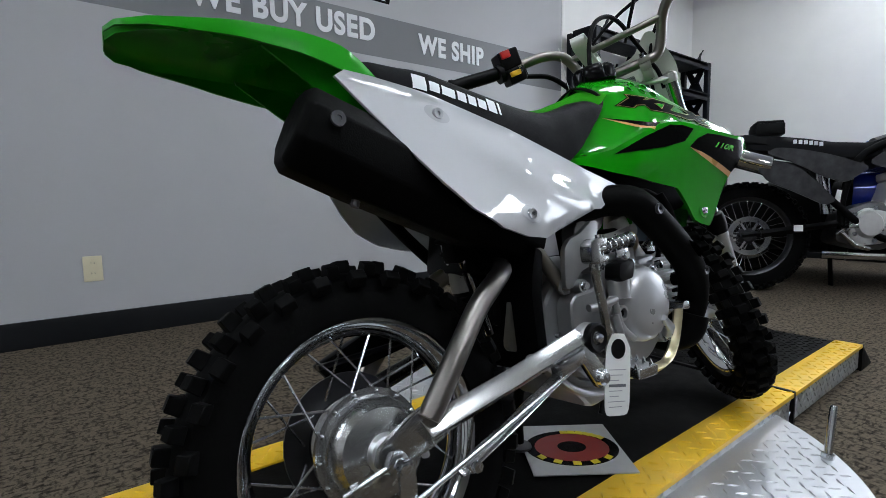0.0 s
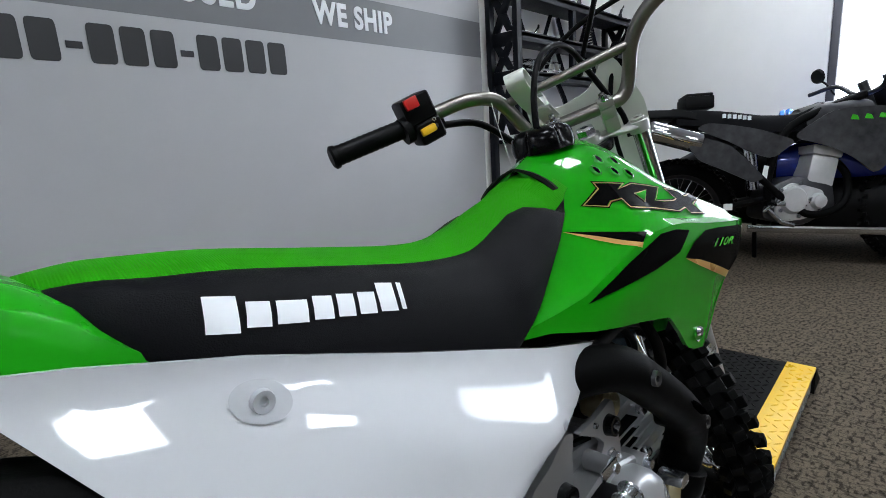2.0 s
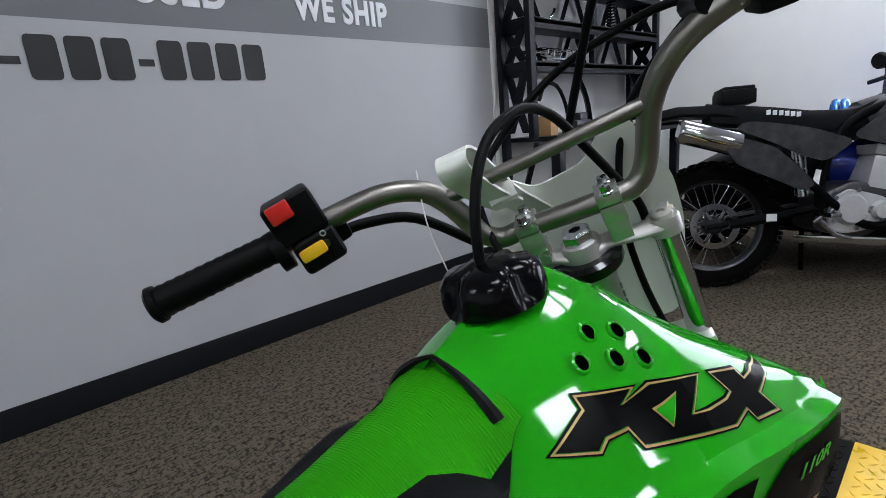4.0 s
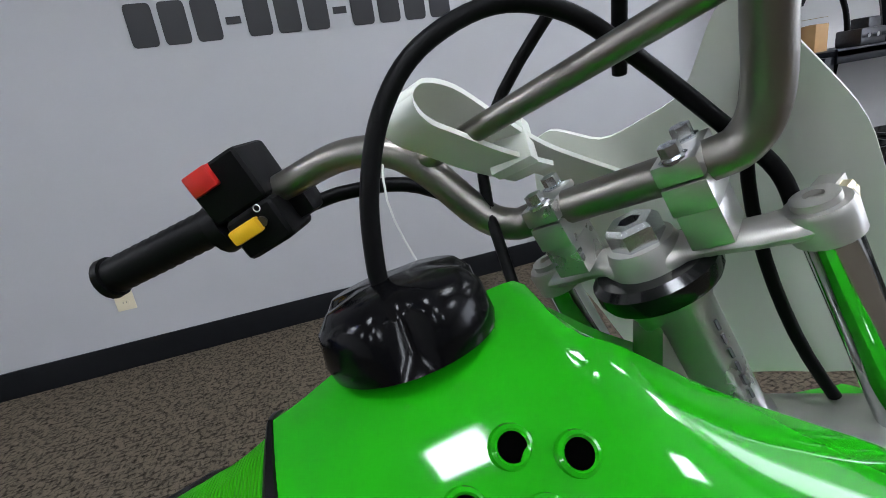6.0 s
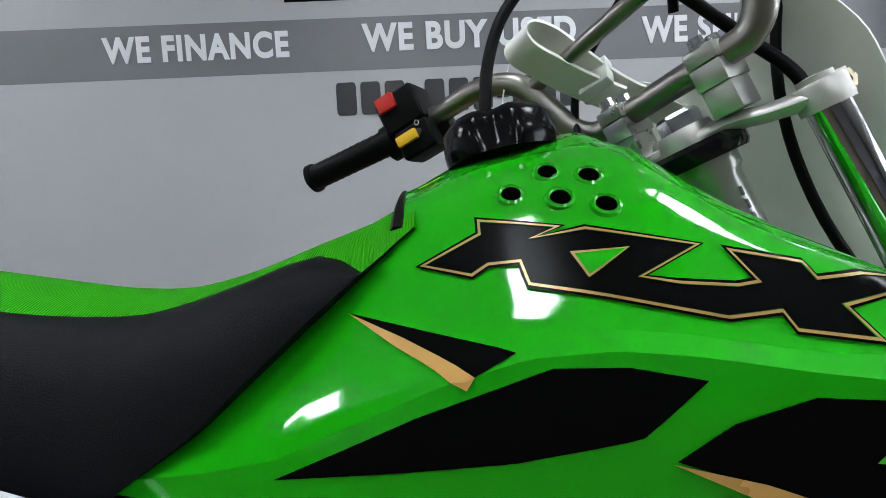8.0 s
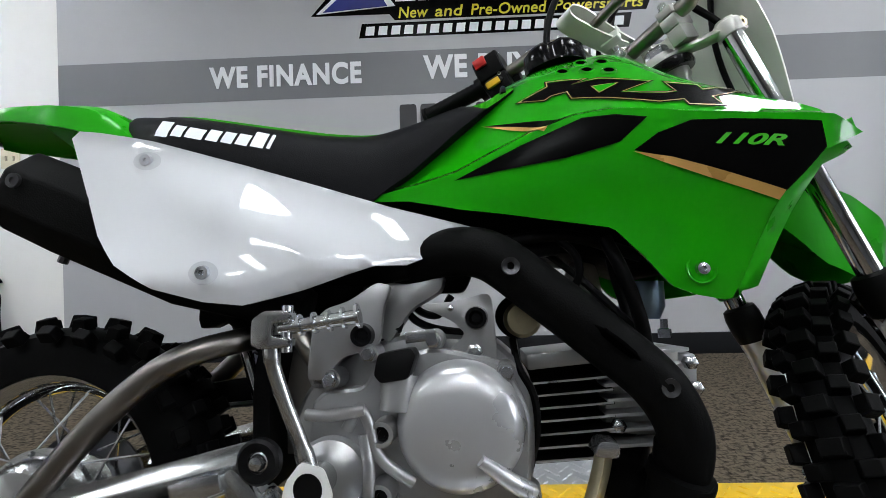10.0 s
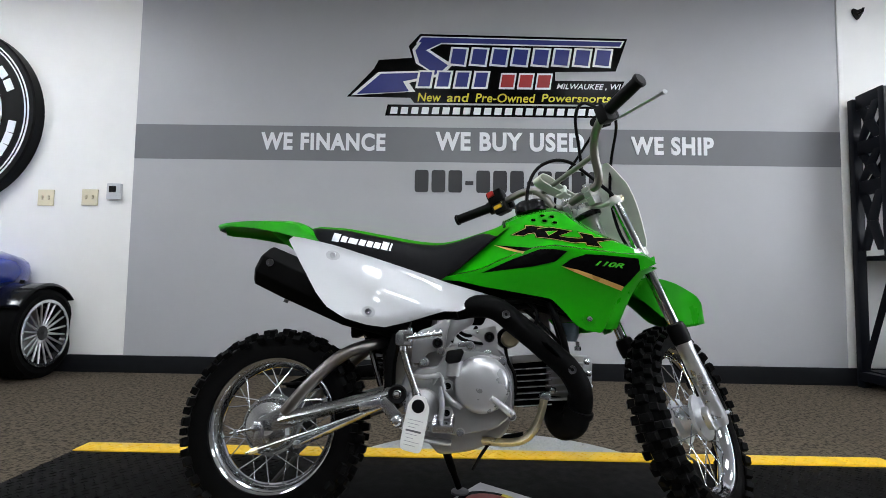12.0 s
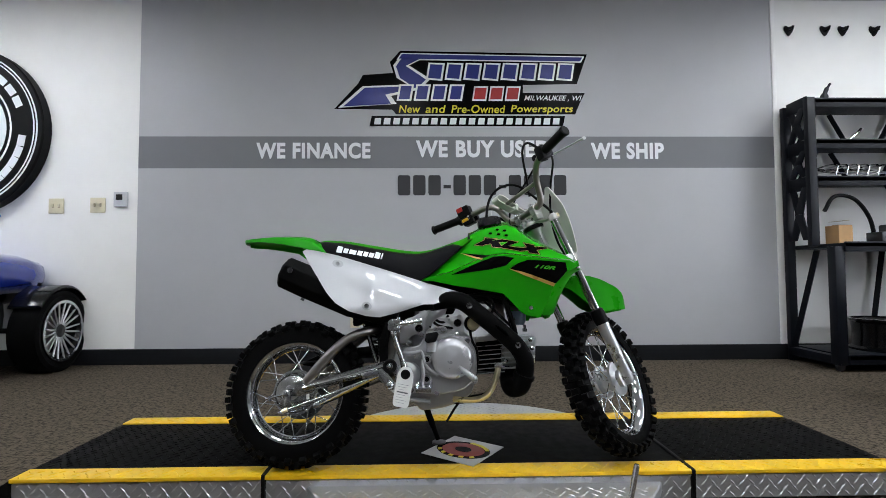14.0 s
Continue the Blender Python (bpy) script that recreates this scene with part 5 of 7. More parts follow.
for s in (-1, 1):
    part("fork_cap", Mesh().lathe([(0, -0.027), (0.0115, -0.027), (0.0115, -0.023), (0.005, -0.022), (0.005, -0.025), (0, -0.025)], 18), FORK_CAST, top_clamp, m=pose(0.021, s * 0.083, 0))
    part("pinch_bolt", Mesh().lathe([(0.0, 0), (0.003, 0), (0.003, 0.004), (0.0075, 0.004), (0.008, -0.004), (0, -0.004)], 6), BRASS, top_clamp, m=pose(0.036, s * 0.0925, -0.034, -90 * s, 0, s * 20))
    bar_clamp = part("bar_clamp", Mesh().box((0.030, 0.022, 0.022), (0, s * 0.042, -0.010)), CLAMP, bike, m=S, bevel=0.0015)
    part("clamp_block", Mesh().box((0.036, 0.023, 0.017), (0.001, s * 0.042, 0.0095)), CLAMP, bar_clamp, bevel=0.0015)
    part("clamp_cap", Mesh().box((0.036, 0.023, 0.012), (0.001, s * 0.042, 0.0250)), CLAMP, bar_clamp, bevel=0.0015)
    for d in (-0.0115, 0.0135):
        part("bolt", Mesh().lathe([(0, 0.030), (0.0075, 0.030), (0.0075, 0.032), (0.0055, 0.033), (0.0055, 0.039), (0, 0.040)], 6, pose(d, s * 0.042, 0)), ZINC, bar_clamp)
    part("fork_tube", Mesh().lathe([(0, -0.03), (0.0135, -0.03), (0.0135, -0.42), (0, -0.42)], 24, pose(0.021, s * 0.083, 0)), CHROME, bike, "chromed fork tube", m=S)
    part("fork_boot", Mesh().lathe([(0.0145, -0.375), (0.021, -0.378), (0.0235, -0.39), (0.0235, -0.410), (0.0215, -0.426), (0.0145, -0.428)], 24, pose(0.021, s * 0.083, 0), closed=True), BLACK_PL, bike, "black rubber fork seal cover", m=S)
    part("fork_slider", Mesh().lathe([(0, -0.424), (0.0205, -0.424), (0.0205, -0.434), (0.019, -0.442), (0.019, -0.615), (0.015, -0.63), (0, -0.63)], 24, pose(0.021, s * 0.083, 0)), ALLOY, bike, "grey painted fork slider", m=S)
    part("axle_lug", Mesh().prism(round_outline([(0.005, -0.66), (0.035, -0.655), (0.04, -0.625), (0.015, -0.60), (0.0, -0.62)], 3, 0.3), 0.018, pose(-0.012, s * 0.072 - 0.009, 0.025)), ALLOY, bike, m=S, bevel=0.002)
_lc = Mesh()
_lc.box((0.045, 0.19, 0.024), (0.018, 0, -0.185)).tube([(0, 0, -0.17), (0, 0, -0.2)], 0.03, 16)
part("lower_clamp", _lc, FORK_CAST, bike, m=S, bevel=0.006)

# handlebar
HB_L = [(0, 0.0, 0.020), (0, 0.05, 0.020), (-0.003, 0.072, 0.021), (-0.010, 0.087, 0.038), (-0.016, 0.103, 0.082), (-0.022, 0.120, 0.106), (-0.032, 0.155, 0.121), (-0.050, 0.205, 0.125), (-0.082, 0.255, 0.128), (-0.145, 0.345, 0.138)]
HB_R = [(0, 0.0, 0.020), (0, -0.05, 0.020), (0.003, -0.070, 0.023), (0.004, -0.085, 0.042), (0.0, -0.102, 0.090), (-0.006, -0.122, 0.120), (-0.015, -0.150, 0.140), (-0.025, -0.189, 0.152), (-0.028, -0.22, 0.157), (-0.032, -0.305, 0.163)]
_full = [*reversed(spline(HB_R, 6)), *spline(HB_L, 6)[1:]]
handlebar = part("handlebar", Mesh().tube(_full, 0.011, 14), STEEL, bike, "bare brushed steel handlebar", m=S)
part("crossbar", Mesh().tube([(0.0, -0.103, 0.094), (-0.017, 0.106, 0.088)], 0.0075, 12), STEEL, handlebar)
for s in (-1, 1):
    g0, g1 = (Vector((-0.083, 0.257, 0.128)), Vector((-0.147, 0.348, 0.139))) if s > 0 else (Vector((-0.028, -0.215, 0.156)), Vector((-0.032, -0.312, 0.163)))
    pts = [g0 + (g1 - g0) * k / 24 for k in range(25)]
    part("grip", Mesh().tube([g0 - (g1 - g0) * 0.02, *pts, g1 + (g1 - g0) * 0.01], [0.017] + [0.0155 if k % 2 else 0.0146 for k in range(25)] + [0.0165], 18), BLACK_PL, handlebar, "ribbed black rubber grip", sharp=60)
    part("grip_end", Mesh().lathe([(0, 0), (0.0175, 0), (0.018, 0.006), (0.014, 0.009), (0, 0.009)], 18), BLACK_PL, handlebar, m=Matrix.Translation(g1) @ (g1 - g0).to_track_quat("Z", "Y").to_matrix().to_4x4())
# left switch block
_SW = pose(-0.066, 0.231, 0.124, 0, 0, 33)
switch = part("switch_block", Mesh().box((0.05, 0.05, 0.042), (0, 0.0, 0.022)), BLACK_PL, handlebar, "black switch housing", m=_SW, bevel=0.006, segments=3)
part("lower_housing", Mesh().box((0.046, 0.044, 0.034), (-0.004, -0.004, -0.016)), BLACK_PL, switch, bevel=0.007, segments=3)
part("cable_boot", Mesh().box((0.03, 0.02, 0.03), (0.012, -0.030, -0.012)), BLACK_PL, switch, bevel=0.006)
part("switch_collar", Mesh().tube([(-0.006, 0.022, 0.0), (-0.006, 0.034, 0.0)], 0.021, 18), BLACK_PL, switch)
part("housing_screw", Mesh().lathe([(0, 0), (0.004, 0), (0.004, 0.002), (0, 0.002)], 10, pose(-0.0275, -0.012, -0.012, 0, -90, 0)), DARKSTEEL, switch)
part("mark_ring", Mesh().lathe([(0.0022, 0), (0.0029, 0), (0.0029, 0.0005), (0.0022, 0.0005)], 16, pose(-0.0272, -0.014, -0.002, 0, -90, 0), closed=True), PAPER, switch)
part("stop_switch", Mesh().box((0.014, 0.022, 0.017), (-0.0235, 0.009, 0.034)), RED, switch, "red stop switch", bevel=0.002)
part("start_button", Mesh().box((0.008, 0.026, 0.012), (-0.03, 0.002, -0.012)), YELLOW, switch, "yellow start button", bevel=0.003)
part("switch_cable", Mesh().tube(spline([(0.02, -0.02, -0.02), (0.03, -0.06, -0.03), (0.03, -0.11, -0.055), (0.03, -0.16, -0.12)], 5), 0.006, 8), BLACK_PL, switch)
# right throttle housing, brake lever
_TH = pose(-0.026, -0.200, 0.154, 4, 0, 0)
part("throttle_housing", Mesh().box((0.04, 0.03, 0.046), (0, 0, 0)).box((0.022, 0.03, 0.028), (0.03, 0.006, -0.002)), BLACK_PL, handlebar, m=_TH, bevel=0.006)
part("lever_perch", Mesh().tube([(0.0, 0.04, 0.0), (0.035, 0.045, -0.004), (0.05, 0.03, -0.006)], 0.011, 8), BLACK_PL, handlebar, m=_TH, bevel=0.0)
part("brake_lever", Mesh().tube(spline([(0.045, 0.032, -0.006), (0.062, 0.0, -0.008), (0.064, -0.06, -0.012), (0.058, -0.125, -0.018)], 5), [0.009] * 2 + [0.006] * 11 + [0.006, 0.006, 0.009], 8, flat=0.6), ALLOY, handlebar, "silver brake lever", m=_TH)
part("throttle_cable", Mesh().tube(spline([(0.03, 0.02, 0.0), (0.06, 0.08, 0.0), (0.08, 0.18, -0.03), (0.04, 0.27, -0.1), (-0.03, 0.25, -0.2)], 6), 0.004, 8), BLACK_PL, handlebar, m=_TH)
# number plate, strap and tag thread


def plate_x(y, z):
    return 0.086 - 1.5 * y * y - 0.10 * max(0, z) + 0.10 * min(0, z + 0.1)


NP = round_outline([(-0.08, -0.185), (0.08, -0.185), (0.108, -0.06), (0.110, -0.005), (0.084, 0.076), (0.066, 0.080), (0.030, 0.038), (-0.030, 0.030), (-0.058, 0.056), (-0.076, 0.054), (-0.104, -0.01), (-0.104, -0.06)], 3, 0.25)
_pm = panel(NP, lambda a, b: plate_x(a, b), 0.004, 0.015, 1)
part("number_plate", _pm, PLATE_PL, bike, "blank milky white front number plate", m=S @ Matrix.Rotation(radians(-90), 4, "Z"), sharp=60)
_sr = []
for k, (c, d) in enumerate(zip(spline([(0.074, 0.035, 0.000), (0.046, 0.045, 0.030), (0.022, 0.054, 0.058), (0.004, 0.062, 0.090), (-0.012, 0.068, 0.118), (-0.030, 0.072, 0.130), (-0.042, 0.074, 0.124), (-0.040, 0.074, 0.110), (-0.026, 0.071, 0.094), (-0.006, 0.064, 0.070), (0.020, 0.054, 0.044)], 5), spline([(0, 0, 1)] * 11, 5))):
    w = Vector((-0.001, 0.0155, 0.0))
    n = Vector((0.0012, 0, 0.0012))
    _sr.append([c - w - n, c + w - n, c + w + n, c - w + n])
part("plate_strap", Mesh().ring_faces(_sr), PLATE_PL, bike, "milky plastic strap round the crossbar", m=S)
part("strap_buckle", Mesh().box((0.012, 0.030, 0.03), (0.012, 0.056, 0.066), (0, 40, 15)), PLATE_PL, bike, m=S, bevel=0.002)
part("thread", Mesh().tube(spline([(-0.012, 0.118, 0.125), (-0.044, 0.122, 0.08), (-0.05, 0.125, 0.02), (-0.05, 0.128, -0.05)], 4), 0.0008, 5), PAPER, bike, m=S)
part("warning_tag", Mesh().box((0.002, 0.04, 0.05), (-0.05, 0.128, -0.075), (0, 8, 15)), PAPER, bike, "white paper warning tag", m=S)
letters("tag_word", "WARNING", -0.017, 0.017, 0.010, 0.018, 0.0004, INK, bike, S @ pose(-0.0522, 0.128, -0.075, 0, 8, -75))

part("cable", Mesh().tube(spline([(0.03, -0.02, 0.075), (0.02, -0.05, 0.13), (0.0, -0.10, 0.21), (-0.015, -0.15, 0.22), (-0.01, -0.185, 0.175)], 6), 0.0042, 8), BLACK_PL, handlebar)
part("front_brake_cable", Mesh().tube(spline([(0.03, -0.185, 0.150), (0.06, -0.15, 0.13), (0.075, -0.085, 0.07), (0.055, -0.05, -0.02), (0.035, -0.045, -0.12), (0.04, -0.06, -0.24), (0.045, -0.075, -0.38), (0.03, -0.05, -0.56)], 6), 0.004, 8), BLACK_PL, handlebar)

# front wheel
FW = S @ pose(0.026, 0, -0.612, 0, 0, 16)
front_wheel = part("front_wheel", rim_mesh(0.180, 0.046), CHROME, bike, "polished chrome rim", m=FW)
part("tyre", tyre_carcass(0.2385, 0.074, 0.182), RUBBER, front_wheel, "new knobbly black tyre")
tread_blocks(front_wheel, 0.2385, 0.074, 36, 5)
part("hub", Mesh().lathe([(0, -0.05), (0.016, -0.05), (0.018, -0.034), (0.05, -0.03), (0.055, -0.024), (0.055, -0.016), (0.034, -0.01), (0.034, 0.02), (0.055, 0.026), (0.055, 0.034), (0.02, 0.04), (0.014, 0.05), (0, 0.05)], 32, pose(0, 0, 0, 90, 0, 0)), ALLOY, front_wheel)
spoke_rods(0.05, 0.021, 0.170, 28, front_wheel, None)
part("axle", Mesh().tube([(0, -0.1, 0), (0, 0.1, 0)], 0.007, 10), ZINC, front_wheel)

# front fender
_ff = []
for k in range(30):
    t = k / 29
    x = -0.118 + 0.374 * t
    z = smooth_lin([(-0.185, -0.375), (-0.14, -0.315), (-0.09, -0.270), (-0.02, -0.238), (0.04, -0.236), (0.10, -0.262), (0.17, -0.308), (0.22, -0.345), (0.27, -0.388)], x)
    w = lin([(-0.118, 0.03), (-0.105, 0.048), (-0.08, 0.058), (-0.02, 0.055), (0.06, 0.062), (0.13, 0.068), (0.20, 0.060), (0.235, 0.042), (0.256, 0.022)], x)
    d = lin([(-0.145, 0.03), (-0.12, 0.042), (-0.08, 0.045), (-0.03, 0.03), (0, 0.024), (0.02, 0.05), (0.07, 0.105), (0.13, 0.115), (0.20, 0.080), (0.24, 0.055), (0.256, 0.045)], x)
    sec = [(-0.42, d), (-0.72, d * 0.5), (-0.98, 0.010), (-0.45, 0.0), (0, -0.004), (0.45, 0), (0.98, 0.010), (0.72, d * 0.5), (0.42, d)]
    _ff.append([(x, w * a, z - e) for a, e in sec] + [(x, w * a * 0.95, z - e - 0.004) for a, e in reversed(sec)])
part("front_fender", Mesh().ring_faces(_ff), GREEN_MATT, bike, "green plastic front fender", m=S, sharp=50)

# ---- engine ----
_before = {o.name for o in bike.children}
COVER_PAINT = M("pale_silver_paint", (0.46, 0.465, 0.475), 0.29, 0.58, vary=0.015, scale=30, bump=0.012, bump_scale=300)
CASE_PAINT = M("satin_silver_paint", (0.39, 0.392, 0.395), 0.34, 0.78, vary=0.06, scale=40, bump=0.02, bump_scale=260)
_ec = Mesh().prism(round_outline([(0.300, 0.33), (0.32, 0.385), (0.37, 0.425), (0.44, 0.445), (0.53, 0.44), (0.575, 0.40), (0.575, 0.30), (0.555, 0.235), (0.48, 0.200), (0.40, 0.188), (0.375, 0.215), (0.33, 0.25)], 4, 0.3), 0.17, pose(0, -0.085, 0))
engine = part("engine_case", _ec, CASE_PAINT, bike, "cast silver engine case", bevel=0.012, segments=3)
part("case_cover", Mesh().prism(round_outline([(0.337, 0.275), (0.338, 0.372), (0.352, 0.385), (0.395, 0.389), (0.41, 0.415), (0.47, 0.430), (0.545, 0.415), (0.570, 0.36), (0.566, 0.285), (0.53, 0.255), (0.44, 0.238), (0.37, 0.245)], 5, 0.25), 0.035, pose(0, -0.118, 0)), CASE_PAINT, engine, "smooth silver side cover", bevel=0.008, segments=3)
part("clutch_cover", Mesh().lathe([(0.0, 0.040), (0.035, 0.0385), (0.052, 0.0345), (0.060, 0.028), (0.064, 0.018), (0.065, 0.0), (0, 0.0)], 64, pose(0.498, -0.114, 0.353, 90, 0, 0)), COVER_PAINT, engine, "round pale silver cover")
part("cover_rib", Mesh().tube([(0.518, -0.155, 0.327), (0.545, -0.148, 0.307), (0.565, -0.13, 0.292)], [0.0055, 0.0085, 0.0095], 12), COVER_PAINT, engine)
part("kick_cover", Mesh().lathe([(0, 0), (0.040, 0), (0.036, 0.014), (0.026, 0.020), (0.018, 0.024), (0, 0.024)], 32, pose(0.364, -0.114, 0.302, 90, 0, 0)), CASE_PAINT, engine)
part("cover_web", Mesh().tube(spline([(0.385, -0.142, 0.352), (0.398, -0.146, 0.372), (0.408, -0.146, 0.360), (0.414, -0.145, 0.335), (0.428, -0.144, 0.318), (0.452, -0.14, 0.302)], 5), 0.006, 10), CASE_PAINT, engine)
part("cover_ridge", Mesh().tube(spline([(0.345, -0.145, 0.366), (0.37, -0.149, 0.366), (0.405, -0.149, 0.372)], 4), 0.006, 8), CASE_PAINT, engine)
part("cover_ridge", Mesh().tube(spline([(0.404, -0.146, 0.348), (0.41, -0.149, 0.31), (0.408, -0.149, 0.27)], 4), 0.006, 8), CASE_PAINT, engine)
for bx, bz in ((0.362, 0.398), (0.402, 0.424), (0.470, 0.438), (0.545, 0.405), (0.566, 0.285), (0.45, 0.246), (0.372, 0.256)):
    part("case_boss", Mesh().lathe([(0, 0), (0.0115, 0), (0.010, 0.030), (0, 0.030)], 14, pose(bx, -0.095, bz, 90, 0, 0)), CASE_PAINT, engine)
    part("case_bolt", Mesh().lathe([(0, 0.030), (0.0085, 0.030), (0.0085, 0.0315), (0.006, 0.032), (0.006, 0.038), (0, 0.038)], 6, pose(bx, -0.095, bz, 90, 0, 0)), ZINC, engine)
part("hose_clip", Mesh().box((0.032, 0.003, 0.012), (0.458, -0.13, 0.442), (0, -6, 0)), ZINC, engine, bevel=0.001)
part("oil_cap", Mesh().prism(round_outline([(0.414, 0.405), (0.421, 0.397), (0.449, 0.401), (0.457, 0.424), (0.452, 0.432), (0.418, 0.426)], 3, 0.2), 0.03, pose(0, -0.154, 0)), BLACK_PL, engine, "black oil filler cap", bevel=0.004)
part("oil_neck", Mesh().lathe([(0, 0), (0.017, 0), (0.019, 0.03), (0.019, 0.036), (0, 0.036)], 20, pose(0.434, -0.136, 0.368, -8, 5, 0)), CASE_PAINT, engine)
for bx, bz, r in ((0.421, 0.348, 0.0095), (0.420, 0.290, 0.0095)):
    part("plug_ring", Mesh().lathe([(r * 0.85, 0), (r * 1.4, 0), (r * 1.3, 0.036), (r * 0.85, 0.036)], 22, pose(bx, -0.114, bz, 90, 0, 0), closed=True), CASE_PAINT, engine)
    part("plug", Mesh().lathe([(0, 0.027), (r * 0.35, 0.027), (r * 0.4, 0.031), (r * 0.7, 0.031), (r * 0.85, 0.027), (r * 0.85, 0), (0, 0)], 18, pose(bx, -0.114, bz, 90, 0, 0)), BLACK_PL, engine)
# hanger plates that carry the engine
_h1 = part("hanger_plate", Mesh().prism(round_outline([(0.332, 0.408), (0.338, 0.470), (0.352, 0.484), (0.378, 0.492), (0.408, 0.512), (0.424, 0.508), (0.416, 0.484), (0.412, 0.446), (0.394, 0.438), (0.372, 0.432), (0.350, 0.408)], 3, 0.25), 0.010, pose(0, -0.116, 0)), CASE_PAINT, bike, "silver painted engine hanger", bevel=0.002)
part("hanger_bolt", Mesh().lathe([(0.005, 0.004), (0.008, 0.010), (0.0115, 0.010), (0.013, 0), (0, 0), (0, 0.004)], 22, pose(0.394, -0.116, 0.455, 90, 0, 0)), BLACK_GLOSS, _h1)
_h2 = part("hanger_plate", Mesh().prism(round_outline([(0.452, 0.487), (0.49, 0.490), (0.532, 0.500), (0.537, 0.43), (0.52, 0.415), (0.475, 0.428), (0.503, 0.455), (0.49, 0.468)], 3, 0.2), 0.008, pose(0, -0.1, 0)), CASE_PAINT, bike, "silver painted engine hanger", bevel=0.002)
part("hanger_bolt", Mesh().lathe([(0.005, 0.004), (0.008, 0.010), (0.0115, 0.010), (0.013, 0), (0, 0), (0, 0.004)], 22, pose(0.515, -0.1, 0.472, 90, 0, 0)), BLACK_GLOSS, _h2)
part("flange_bolt", Mesh().lathe([(0, 0), (0.0105, 0), (0.0105, 0.002), (0.0075, 0.003), (0.0075, 0.010), (0, 0.011)], 6, pose(0.512, -0.1, 0.434, 90, 0, 0)), ZINC, _h2)
part("rivet", Mesh().lathe([(0, 0), (0.004, 0), (0.003, 0.003), (0, 0.004)], 10, pose(0.487, -0.1, 0.483, 90, 0, 0)), ZINC, _h2)
part("frame_bridge", Mesh().prism(round_outline([(0.40, 0.49), (0.43, 0.515), (0.48, 0.51), (0.475, 0.49), (0.44, 0.47), (0.415, 0.43), (0.40, 0.45)], 3, 0.25), 0.03, pose(0, -0.085, 0)), CASE_PAINT, bike, bevel=0.006)
part("frame_web", Mesh().prism(round_outline([(0.415, 0.43), (0.43, 0.47), (0.45, 0.49), (0.50, 0.49), (0.53, 0.56), (0.40, 0.54)], 3, 0.15), 0.02, pose(0, -0.055, 0)), BLACK_MATT, bike, bevel=0.003)
part("lower_frame_tube", Mesh().tube(spline([(0.262, -0.078, 0.505), (0.30, -0.088, 0.462), (0.335, -0.094, 0.415), (0.352, -0.096, 0.392)], 5), 0.0115, 14), STEEL, bike, "bare brushed steel tube")
part("weld_bead", Mesh().tube([(0.345 + 0.012 * math.cos(k * 0.5), -0.104 + 0.002 * math.sin(k * 3), 0.400 + 0.012 * math.sin(k * 0.5) + 0.001 * math.cos(k * 5)) for k in range(13)], 0.003, 6), CASE_PAINT, bike)
part("peg_mount_arm", Mesh().tube(spline([(0.262, -0.10, 0.302), (0.29, -0.104, 0.278), (0.325, -0.106, 0.248), (0.37, -0.108, 0.228), (0.43, -0.11, 0.222)], 5), 0.014, 8, flat=0.5), CASE_PAINT, bike)
part("arm_bolt", Mesh().lathe([(0, 0), (0.013, 0), (0.012, 0.006), (0.006, 0.009), (0, 0.009)], 12, pose(0.298, -0.112, 0.275, 90, 0, 0)), ZINC, bike)
for _ob in [o for o in bike.children if o.name not in _before]:
    _ob.location.y -= 0.018
    _ob.location.z -= 0.018 if _ob.name.startswith("hanger_plate") else 0.006
# cylinder with stacked fins, and head
cyl = part("cylinder", Mesh().box((0.085, 0.07, 0.105), (0.615, 0, 0.352), (0, 4, 0)), BLACK_MATT, bike, "finned black cylinder", bevel=0.006)
part("cylinder_top", Mesh().box((0.095, 0.14, 0.018), (0.618, 0, 0.407), (0, -6, 0)), CASE_PAINT, cyl, bevel=0.003)
for k in range(7):
    part("fin", Mesh().box((0.098, 0.150, 0.0028), (0.617, 0, 0.297 + 0.0142 * k), (0, -5, 0)), BLACK_MATT, cyl)
    part("fin_edge", Mesh().box((0.096, 0.002, 0.0022), (0.617, -0.0755, 0.2975 + 0.0142 * k), (0, -5, 0)), ALLOY, cyl)
head = part("cylinder_head", Mesh().box((0.085, 0.09, 0.105), (0.705, 0, 0.368), (0, 4, 0)), CAST, bike, "silver finned cylinder head", bevel=0.008)
for k in range(7):
    part("fin", Mesh().box((0.095 - 0.006 * (k % 2), 0.150, 0.004), (0.703, 0, 0.314 + 0.0165 * k), (0, -4, 0)), ALLOY, head, bevel=0.001)
part("rocker_cover", Mesh().box((0.024, 0.09, 0.09), (0.757, 0, 0.366), (0, 4, 0)), ALLOY, head, bevel=0.010)
part("plug_cap", Mesh().tube([(0.722, -0.075, 0.365), (0.722, -0.10, 0.368)], 0.013, 12), BLACK_PL, head)
for bx, bz in ((0.750, 0.318), (0.753, 0.345), (0.752, 0.375), (0.748, 0.402), (0.668, 0.335), (0.668, 0.40)):
    part("head_bolt", Mesh().lathe([(0, 0), (0.0075, 0), (0.0075, 0.012), (0.004, 0.014), (0, 0.014)], 6, pose(bx, -0.073, bz, 90, 0, 0)), ZINC, head)
for bx in (0.70, 0.735):
    part("stud", Mesh().lathe([(0, 0), (0.008, 0), (0.008, 0.010), (0.0045, 0.011), (0.0045, 0.022), (0, 0.022)], 6, pose(bx, -0.045, 0.428)), ZINC, head)
